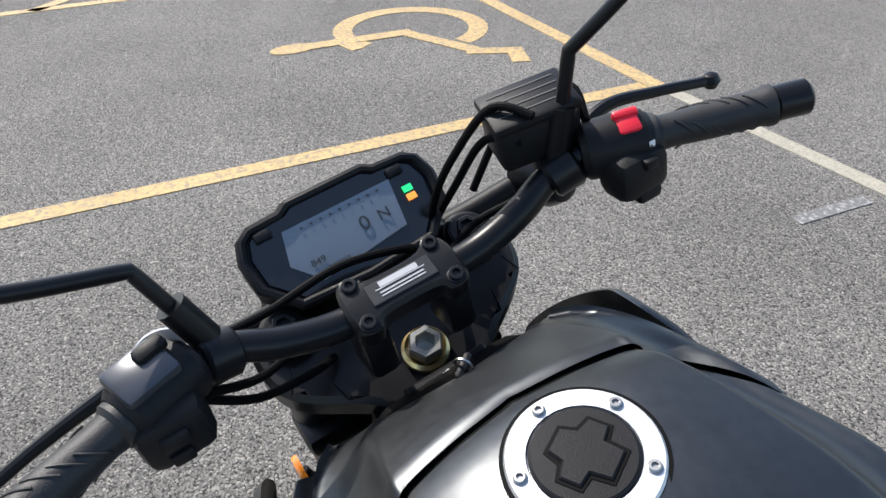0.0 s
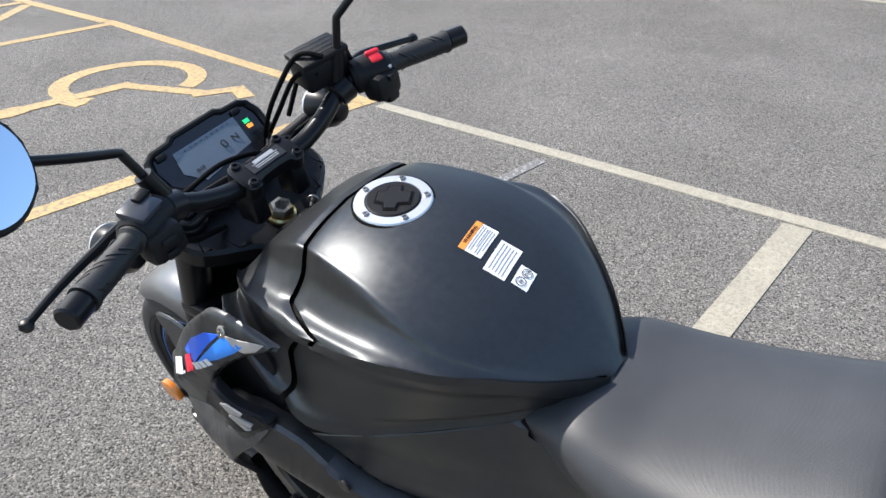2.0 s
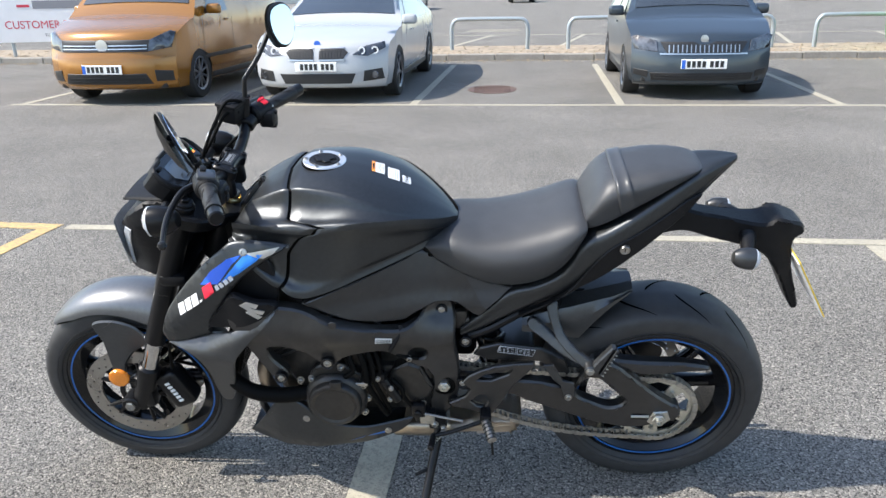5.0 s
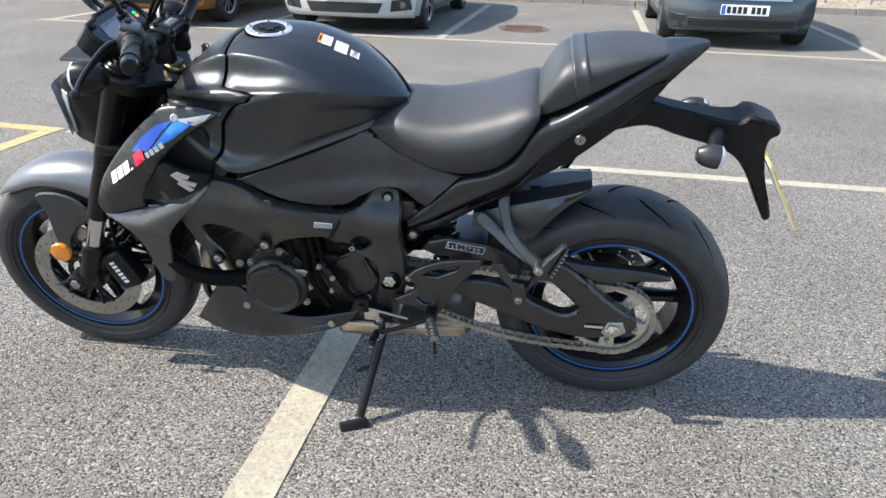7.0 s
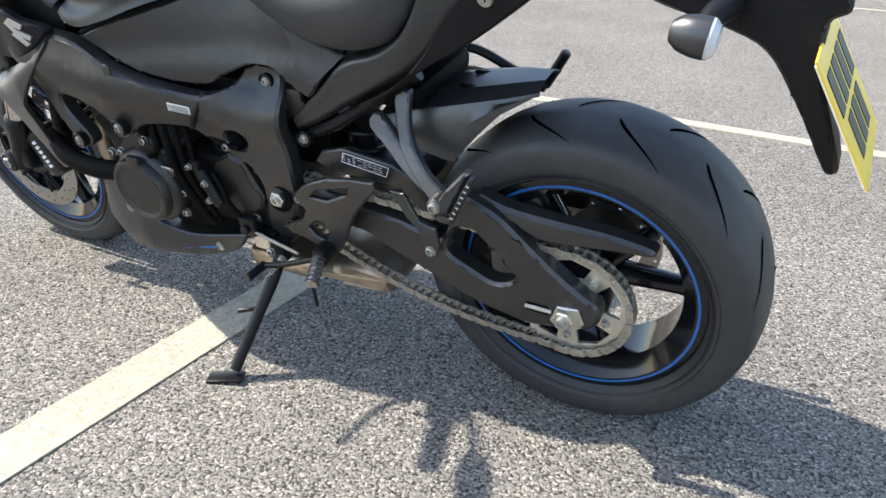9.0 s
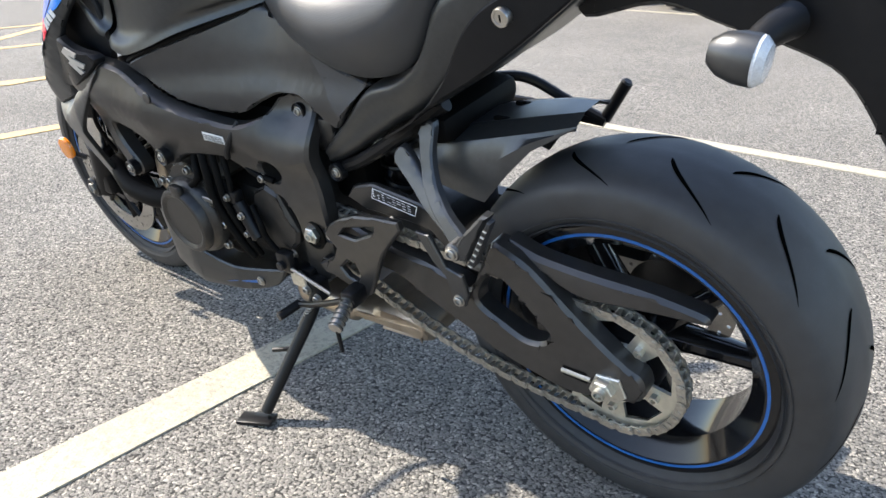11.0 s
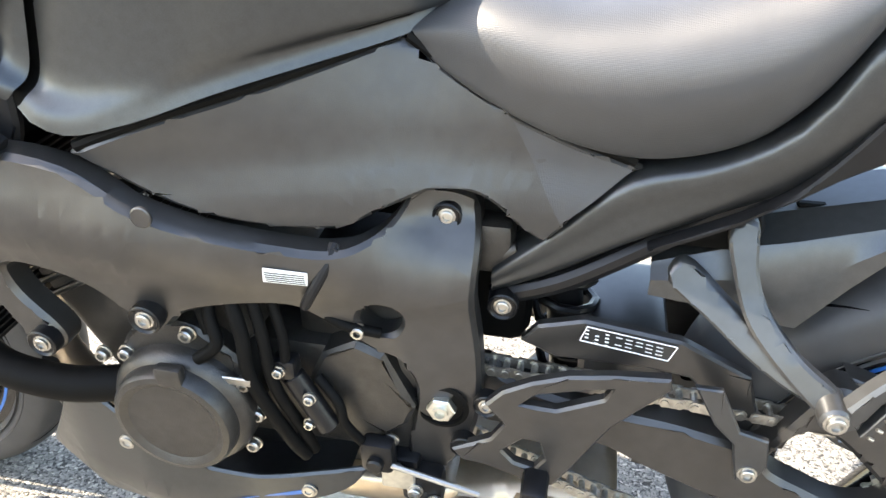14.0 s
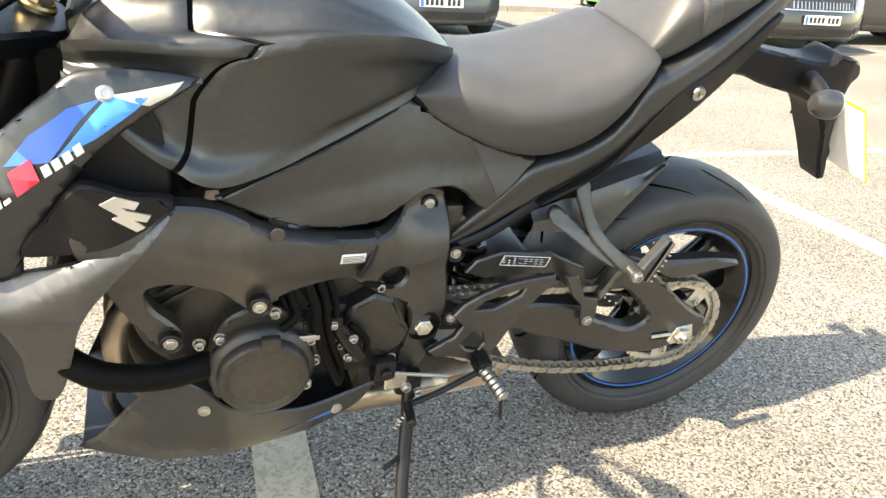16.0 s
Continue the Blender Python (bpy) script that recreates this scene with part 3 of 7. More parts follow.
for y, w in ((-0.0105, "E5"), (0.0045, "E10")):
    p0 = on_tank(0.080, y, 0.0016)
    mm = Matrix.Translation(p0) @ Euler((0, radians(26), 0)).to_matrix().to_4x4()
    part("grade_ring", moved(lathe([(0.0060, 0), (0.0068, 0), (0.0068, 0.0003), (0.0060, 0.0003)], 24, True), mm), BAR_BLACK, fuel)
    part("grade_text", moved(text_mesh(w, 0.0060), mm @ pose(0, 0, 0.0004, 0, 0, 90)), BAR_BLACK, fuel)


# -- seats and tail
def body_loft(rows, shape, steps=24, x0=None, x1=None):
    """A mirrored, closed body: shape(values) gives the half ring from top middle to bottom middle."""
    tb = smooth_table(rows)
    x0 = rows[0][0] if x0 is None else x0
    x1 = rows[-1][0] if x1 is None else x1
    secs = []
    for i in range(steps + 1):
        x = x0 + (x1 - x0) * i / steps
        half = shape(tb(x))
        ring = [(x, y, z) for y, z in half] + [(x, -y, z) for y, z in reversed(half[1:-1])]
        secs.append(ring)
    return loft(secs)


def seat_half(v):
    zt, w, zb, wb = v
    h = zt - zb
    return [(p.y, p.z) for p in spline([(0, 0, zt), (0, 0.45 * w, zt - 0.01 * h), (0, 0.78 * w, zt - 0.09 * h), (0, 0.96 * w, zt - 0.28 * h), (0, w, zt - 0.52 * h), (0, 0.55 * w + 0.45 * wb, zt - 0.8 * h), (0, wb, zb), (0, wb * 0.9, zb - 0.004), (0, 0, zb)], 4)]


seat = part("rider_seat", body_loft([
    (0.118, 0.820, 0.092, 0.812, 0.090), (0.14, 0.834, 0.104, 0.797, 0.100), (0.17, 0.848, 0.116, 0.781, 0.110), (0.20, 0.855, 0.128, 0.766, 0.118), (0.272, 0.850, 0.148, 0.737, 0.126), (0.349, 0.860, 0.158, 0.724, 0.122),
    (0.424, 0.882, 0.158, 0.742, 0.118), (0.470, 0.899, 0.152, 0.785, 0.122), (0.500, 0.905, 0.142, 0.835, 0.122), (0.515, 0.898, 0.130, 0.868, 0.120)], seat_half, 34), SEAT, bike, "black grained vinyl rider seat")
pillion = part("pillion_seat", body_loft([
    (0.506, 0.895, 0.098, 0.872, 0.095), (0.525, 0.938, 0.108, 0.876, 0.104), (0.552, 0.980, 0.113, 0.888, 0.107), (0.585, 0.998, 0.113, 0.905, 0.106), (0.66, 1.011, 0.106, 0.948, 0.098),
    (0.72, 1.013, 0.090, 0.980, 0.084), (0.765, 1.010, 0.066, 0.996, 0.062), (0.785, 1.004, 0.040, 0.998, 0.038)], seat_half, 30), SEAT, bike, "black vinyl pillion pad")


def strap_ring(x, grow):
    tb = smooth_table([(0.506, 0.895, 0.098, 0.872, 0.095), (0.525, 0.938, 0.108, 0.876, 0.104), (0.552, 0.980, 0.113, 0.888, 0.107), (0.585, 0.998, 0.113, 0.905, 0.106), (0.66, 1.011, 0.106, 0.948, 0.098)])
    out, n = [], len(seat_half(tb(x))) - 4
    for i in range(n):
        v = i / (n - 1)
        xi = x + 0.034 * v * v
        y, z = seat_half(tb(xi))[i]
        out.append((xi, y * (1 + grow / 0.11), z + grow))
    return [(a, -y, z) for a, y, z in reversed(out[1:])] + out


part("grab_strap", loft([strap_ring(x, g) for x, g in ((0.572, 0.0), (0.573, 0.0045), (0.577, 0.0055), (0.580, 0.004), (0.596, 0.004), (0.599, 0.0055), (0.603, 0.0045), (0.604, 0.0))], closed=False), STRAP, bike, "smooth black pillion grab strap with piped edges", 60)


def tail_half(v):
    zu, w, zl, wl = v
    return [(p.y, p.z) for p in spline([(0, 0, zu), (0, 0.7 * w, zu), (0, 0.95 * w, zu - 0.006), (0, w, zu - 0.25 * (zu - zl)), (0, w * 0.96, zu - 0.55 * (zu - zl)), (0, wl, zl + 0.012), (0, wl * 0.85, zl), (0, 0, zl)], 3)]


TAIL_ROWS = [
    (0.21, 0.585, 0.118, 0.543, 0.112), (0.27, 0.640, 0.121, 0.575, 0.114), (0.335, 0.702, 0.122, 0.618, 0.116), (0.41, 0.730, 0.128, 0.660, 0.118), (0.47, 0.776, 0.135, 0.690, 0.118),
    (0.51, 0.850, 0.136, 0.716, 0.115), (0.56, 0.876, 0.132, 0.745, 0.108), (0.63, 0.918, 0.120, 0.796, 0.098), (0.70, 0.962, 0.100, 0.852, 0.080), (0.76, 0.996, 0.078, 0.905, 0.060), (0.82, 1.014, 0.046, 0.962, 0.034), (0.868, 1.018, 0.012, 1.004, 0.009)]
tail = part("tail_cowl", body_loft(TAIL_ROWS, tail_half, 36), PAINT, bike, "matt black tail cowl", 40)
lock = part("seat_lock", moved(lathe([(0, -0.01), (0.0125, -0.01), (0.0125, 0.0), (0.0115, 0.003), (0.0085, 0.003), (0.008, 0.002), (0, 0.002)], 28), axis_frame((0.607, -0.1285, 0.829), (0.607, -0.30, 0.80))[0]), STEEL, bike, "round steel seat lock")
part("key_slot", moved(box(0, 0, 0.0022, 0.002, 0.009, 0.0012), axis_frame((0.607, -0.1285, 0.829), (0.607, -0.30, 0.80))[0]), DARK, lock)

# -- number plate hanger with lamps
HANG = [(0.66, 0.850), (0.74, 0.885), (0.81, 0.872), (0.90, 0.856), (0.955, 0.852), (0.985, 0.866), (1.015, 0.860), (1.048, 0.846), (1.056, 0.818), (1.034, 0.800), (1.046, 0.722), (1.089, 0.600), (1.072, 0.592), (1.014, 0.700), (0.968, 0.762), (0.915, 0.784), (0.84, 0.800), (0.76, 0.822), (0.66, 0.80)]
hw = table([(0.64, 0.028), (0.86, 0.030), (0.95, 0.046), (1.01, 0.050), (1.05, 0.036), (1.10, 0.030)])
hanger = part("plate_hanger", join(side_skin(HANG, lambda x, z: hw(x)[0], 0.0, -1, edge=0.006, drop=0.008), side_skin(HANG, lambda x, z: hw(x)[0], 0.0, 1, edge=0.006, drop=0.008),
                                   loft([[(p.x, s * (hw(p.x)[0] - 0.008), p.y) for s in (-1, -0.5, 0, 0.5, 1)] for p in [q for q in spline([(x, z, 0) for x, z in HANG + HANG[:1]], 4)]], closed=False)), PLASTIC, bike, "black plastic number plate hanger")
for s in (-1, 1):
    stalk = part("indicator_stalk", tube([(0.915, s * 0.05, 0.822), (0.905, s * 0.085, 0.82), (0.897, s * 0.115, 0.812)], [0.020, 0.014], 14), PLASTIC, bike)
    ind = part("rear_indicator", moved(lathe([(0, -0.048), (0.016, -0.044), (0.026, -0.03), (0.031, -0.008), (0.031, 0.012), (0, 0.012)], 24), Matrix.Translation((0.898, s * 0.128, 0.806)) @ Euler((0, radians(97), 0)).to_matrix().to_4x4() @ Matrix.Diagonal((0.88, 0.76, 0.84, 1))), PEGMETAL, bike, "dark grey rear indicator with clear lens")
    part("lens", moved(lathe([(0.0305, 0.010), (0.030, 0.016), (0.022, 0.025), (0, 0.029)], 24), Matrix.Translation((0.898, s * 0.128, 0.806)) @ Euler((0, radians(97), 0)).to_matrix().to_4x4() @ Matrix.Diagonal((0.88, 0.76, 0.84, 1))), CLEAR, ind, "clear ribbed indicator lens")
PLATE_M = Matrix.Translation((1.078, 0.0, 0.698)) @ Euler((0, radians(90 - 30), 0)).to_matrix().to_4x4()
plate = part("number_plate", moved(box(0, 0, 0, 0.190, 0.205, 0.003, 0.0012, 1), PLATE_M), PLATE_YELLOW, bike, "yellow rear number plate")
part("plate_back", moved(box(0, 0, -0.003, 0.176, 0.200, 0.002), PLATE_M), LABEL_WHITE, plate)
for r in (-0.036, 0.036):
    for k in range(4 if r < 0 else 3):
        part("plate_character", moved(box(r, -0.069 + 0.046 * k + (0.023 if r > 0 else 0), 0.0022, 0.060, 0.034, 0.001), PLATE_M), BAR_BLACK, plate)

LOWER_TAIL = [(0.36, 0.625), (0.44, 0.672), (0.50, 0.735), (0.535, 0.790), (0.575, 0.835), (0.64, 0.872), (0.70, 0.908), (0.745, 0.938), (0.785, 0.946), (0.755, 0.905), (0.70, 0.856), (0.63, 0.799), (0.56, 0.748), (0.50, 0.712), (0.43, 0.668)]
tail_w = smooth_table(TAIL_ROWS)
for s in (-1, 1):
    part("tail_lower_cover", side_skin(LOWER_TAIL, lambda x, z: tail_w(x)[1] * 0.985 - 0.16 * max(0, tail_w(x)[0] - 0.06 - z) + 0.004, 0.02, s, edge=0.003, drop=0.003), PLASTIC, tail)

# -- side panels under the tank
PANEL_Y = table([(-0.20, 0.214), (-0.15, 0.214), (-0.05, 0.190), (0.05, 0.163), (0.15, 0.138), (0.25, 0.126), (0.34, 0.118)])
PANEL = [(-0.172, 0.722), (-0.172, 0.722), (-0.10, 0.748), (0.0, 0.776), (0.118, 0.812), (0.118, 0.812), (0.20, 0.764), (0.273, 0.733), (0.345, 0.706), (0.345, 0.706), (0.315, 0.690), (0.285, 0.655), (0.262, 0.628), (0.24, 0.640), (0.205, 0.672), (0.16, 0.680), (0.11, 0.662), (0.06, 0.640), (-0.02, 0.650), (-0.10, 0.680), (-0.172, 0.722)]
LEAN_IN = table([(-0.15, 0.0), (0.0, 0.20), (0.118, 0.38), (0.20, 0.28), (0.30, 0.05)])


def panel_y(x, z):
    """Half-width of the side panel; its upper corner tucks in under the seat."""
    return PANEL_Y(x)[0] - LEAN_IN(x)[0] * max(0.0, z - 0.69) - 0.007 * math.exp(-((z - 0.705) / 0.028) ** 2) + 0.005 * math.exp(-((z - 0.665) / 0.030) ** 2)


for s in (-1, 1):
    part("side_panel", side_skin(PANEL[:-1], panel_y, 0.012, s, grid=0.018, edge=0.004, drop=0.004), PANEL_MAT, bike, "satin black plastic side panel")
    for line in (((-0.165, 0.724), (-0.10, 0.749), (0.0, 0.777), (0.06, 0.795), (0.112, 0.812)), ((0.124, 0.810), (0.16, 0.787), (0.20, 0.764), (0.273, 0.734), (0.338, 0.709))):
        # Added near-black tube: hides bright slivers and stands for the shaded seam.
        part("panel_seam_shade", tube([(x, s * (panel_y(x, z) - 0.005), z + 0.003) for x, z in line], 0.0062, 8), DARK, bike)
    part("grip_patch", side_skin([(0.225, 0.746), (0.285, 0.722), (0.336, 0.705), (0.300, 0.672), (0.275, 0.650)], lambda x, z: panel_y(x, z) + 0.0008, 0.002, s, smooth=False, grid=0.012, edge=0), PATCH, bike, "pressed dotted grip patch")

# -- frame covers
FRAME_Y = table([(-0.40, 0.222), (-0.30, 0.240), (-0.24, 0.242), (-0.12, 0.234), (-0.05, 0.214), (0.02, 0.190), (0.10, 0.170), (0.17, 0.156), (0.22, 0.146)])


def frame_y(x, z):
    y = FRAME_Y(x)[0]
    if x > 0.08:
        y -= 0.040 * max(0.0, min(1.0, (z - 0.56) / 0.08)) * min(1, (x - 0.08) / 0.06)
    mid = math.exp(-((z - (0.615 - 0.20 * min(x, 0.1))) / 0.045) ** 2)
    low = math.exp(-((z - 0.46) / 0.07) ** 2) * max(0.0, min(1.0, (x - 0.08) / 0.05))
    return y - 0.011 + 0.022 * mid + 0.012 * low


SPAR = [(-0.350, 0.705), (-0.30, 0.722), (-0.25, 0.728), (-0.172, 0.715), (-0.10, 0.673), (-0.02, 0.643), (0.05, 0.626), (0.092, 0.630), (0.112, 0.642), (0.128, 0.664), (0.15, 0.670), (0.186, 0.660), (0.198, 0.62), (0.197, 0.55), (0.206, 0.476), (0.205, 0.40), (0.188, 0.335), (0.155, 0.298), (0.122, 0.298), (0.128, 0.37), (0.137, 0.440),
        (0.122, 0.478), (0.086, 0.495), (0.045, 0.530), (0.01, 0.556), (-0.05, 0.560), (-0.09, 0.552), (-0.105, 0.538), (-0.130, 0.535), (-0.150, 0.556), (-0.185, 0.588), (-0.235, 0.606), (-0.268, 0.596), (-0.262, 0.565), (-0.235, 0.532), (-0.226, 0.510), (-0.238, 0.492), (-0.262, 0.498), (-0.292, 0.545), (-0.335, 0.635)]
for s in (-1, 1):
    fr = part("frame_cover", side_skin(SPAR, frame_y, 0.03, s, holes=[[(0.101 + 0.022 * math.cos(a), 0.534 + 0.022 * math.sin(a)) for a in np.linspace(0, 2 * math.pi, 9)[:-1]]], edge=0.005, drop=0.006, grid=0.02), FRAME, bike, "satin black frame spar cover")
    part("frame_plug", moved(lathe([(0, 0), (0.0105, 0), (0.0105, 0.003), (0.009, 0.004), (0, 0.004)], 20), axis_frame((-0.095, s * 0.232, 0.676), (-0.095, s * 0.4, 0.69))[0]), FRAME, fr)
    if s < 0:
        lab = part("frame_label", side_skin([(0.0, 0.600), (0.040, 0.592), (0.042, 0.608), (0.002, 0.617)], lambda x, z: frame_y(x, z) + 0.0015, 0.001, s, smooth=False, grid=0, edge=0), LABEL_WHITE, fr, "small printed specification label")
        for k in range(5):
            part("print_line", side_skin([(0.003, 0.6010 + 0.0027 * k), (0.039, 0.5938 + 0.0027 * k), (0.039, 0.5946 + 0.0027 * k), (0.003, 0.6018 + 0.0027 * k)], lambda x, z: frame_y(x, z) + 0.0022, 0.0005, s, smooth=False, grid=0, edge=0), BAR_BLACK, lab)

part("cable_tie", tube([(0.062, -0.170, 0.628), (0.058, -0.186, 0.612), (0.044, -0.196, 0.585), (0.034, -0.194, 0.566)], 0.0055, 10), PLASTIC, bike)
part("tie_screw", bolt((0.063, -0.176, 0.622), (0, -1, 0.3), 0.006, 0.004), SATIN, bike)

# -- front shrouds and wings
SH_Y = table([(-0.56, 0.200), (-0.50, 0.226), (-0.42, 0.240), (-0.34, 0.240), (-0.26, 0.222), (-0.17, 0.206)])
UPPER = [(-0.178, 0.884), (-0.178, 0.884), (-0.245, 0.894), (-0.312, 0.892), (-0.345, 0.872), (-0.40, 0.825), (-0.462, 0.760), (-0.515, 0.690), (-0.538, 0.632), (-0.530, 0.600), (-0.505, 0.602), (-0.455, 0.618), (-0.408, 0.634), (-0.408, 0.634), (-0.398, 0.672), (-0.362, 0.728), (-0.318, 0.785), (-0.262, 0.832)]


def upper_y(x, z):
    ridge = np.interp(x, [-0.54, -0.45, -0.35, -0.25, -0.18], [0.63, 0.705, 0.80, 0.862, 0.880])
    return SH_Y(x)[0] - 0.45 * max(0, z - ridge) - 0.20 * max(0, ridge - z)


WING = [(-0.528, 0.598), (-0.46, 0.616), (-0.408, 0.634), (-0.33, 0.664), (-0.222, 0.726), (-0.222, 0.726), (-0.252, 0.685), (-0.305, 0.632), (-0.345, 0.580), (-0.366, 0.510), (-0.388, 0.430), (-0.408, 0.388), (-0.432, 0.388), (-0.436, 0.44), (-0.434, 0.51), (-0.446, 0.562), (-0.480, 0.588)]


def wing_y(x, z):
    y = float(np.interp(x, [-0.53, -0.44, -0.34, -0.22], [0.216, 0.246, 0.262, 0.252]))
    crease = np.interp(x, [-0.53, -0.42, -0.22], [0.590, 0.598, 0.712])
    d = z - crease
    y -= 0.55 * (d + math.sqrt(d * d + 0.0001))
    return y - 0.32 * max(0, 0.58 - z)


INNER = [(-0.43, 0.70), (-0.40, 0.76), (-0.34, 0.83), (-0.29, 0.852), (-0.255, 0.850), (-0.232, 0.82), (-0.225, 0.74), (-0.25, 0.70), (-0.32, 0.66), (-0.40, 0.65)]
for s in (-1, 1):
    part("inner_shroud", side_skin(INNER, lambda x, z: 0.192 + 0.06 * (0.87 - z), 0.01, s), PLASTIC, bike)
BADGE = [(-0.405, 0.668), (-0.362, 0.730), (-0.325, 0.770), (-0.27, 0.752), (-0.222, 0.735), (-0.262, 0.700), (-0.33, 0.672)]
badge_y = lambda x, z: 0.232 + 0.02 * math.exp(-((x + 0.29) / 0.06) ** 2)
for s in (-1, 1):
    up = part("shroud", side_skin(UPPER, upper_y, 0.008, s, edge=0.004, drop=0.004, grid=0.02), PAINT, bike, "matt black tank shroud with blue decal", 50)
    part("decal", side_skin([(-0.402, 0.788), (-0.372, 0.824), (-0.328, 0.856), (-0.292, 0.866), (-0.318, 0.842), (-0.352, 0.800)], lambda x, z: upper_y(x, z) + 0.0012, 0.001, s, smooth=False, grid=0.012, edge=0), DECAL_BLUE, up, "blue decal")
    part("decal", side_skin([(-0.345, 0.804), (-0.310, 0.842), (-0.284, 0.868), (-0.232, 0.876), (-0.258, 0.852), (-0.300, 0.824)], lambda x, z: upper_y(x, z) + 0.0012, 0.001, s, smooth=False, grid=0.012, edge=0), DECAL_LIGHT, up, "light blue decal")
    # Silver patch paints the sun glare at the decal's upper end.
    part("decal", side_skin([(-0.282, 0.870), (-0.200, 0.884), (-0.215, 0.870), (-0.240, 0.858)], lambda x, z: upper_y(x, z) + 0.0018, 0.001, s, smooth=False, grid=0.012, edge=0), DECAL_SILVER, up, "silver streak painted as sun glare on the decal")
    # lettering as plain slanted bars
    LET = [(0.0, 0.017, 0.022, DECAL_WHITE), (0.021, 0.017, 0.022, DECAL_WHITE), (0.042, 0.017, 0.022, DECAL_WHITE), (0.062, 0.007, 0.004, DECAL_WHITE), (0.076, 0.026, 0.024, DECAL_RED)] + [(0.108 + 0.0125 * k, 0.0090, 0.013, DECAL_WHITE) for k in range(4)]
    for u, w, h, mt in LET:
        cu = lambda q: (float(np.interp(q, [0, 0.095, 0.17], [-0.468, -0.372, -0.300])), float(np.interp(q, [0, 0.095, 0.17], [0.700, 0.772, 0.818])))
        (xa, za), (xb, zb) = cu(u), cu(u + w)
        dx, dz = xb - xa, zb - za
        q = math.hypot(dx, dz)
        nx, nz = -dz / q * h + 0.35 * dx / q * h, dx / q * h + 0.35 * dz / q * h
        part("decal_bar", side_skin([(xa, za), (xb, zb), (xb + nx, zb + nz), (xa + nx, za + nz)], lambda x, z: upper_y(x, z) + 0.0022, 0.001, s, smooth=False, grid=0.02, edge=0), mt, up)
    part("screw", bolt((-0.286, s * 0.213, 0.872), (0, s, 0.5), 0.009, 0.003), STEEL, up)
    wg = part("shroud_wing", side_skin(WING, wing_y, 0.010, s, edge=0.002, drop=0.001, grid=0.0105), WING_MAT, bike, "lower shroud wing, black paint lightened for sky sheen", 30)
    bd = part("badge_panel", side_skin(BADGE, badge_y, 0.02, s, edge=0.004, drop=0.006, grid=0.02), PLASTIC, bike)
    for dx, dz in ((0.0, 0.0), (0.012, -0.020)):
        part("badge", side_skin([(-0.306 + dx, 0.748 + dz), (-0.288 + dx, 0.758 + dz), (-0.262 + dx, 0.746 + dz), (-0.268 + dx, 0.738 + dz), (-0.282 + dx, 0.744 + dz), (-0.270 + dx, 0.731 + dz), (-0.280 + dx, 0.727 + dz)], lambda x, z: badge_y(x, z) + 0.003, 0.003, s, smooth=False, grid=0, edge=0), DECAL_SILVER, bd, "silver badge of two slanted bars")

# -- wheels
TO_Y = Euler((radians(-90), 0, 0)).to_matrix().to_4x4()   # lathe axis z becomes y


def ring_y(profile, c, n=48, closed=False):
    return moved(lathe(profile, n, closed), Matrix.Translation(c) @ TO_Y)


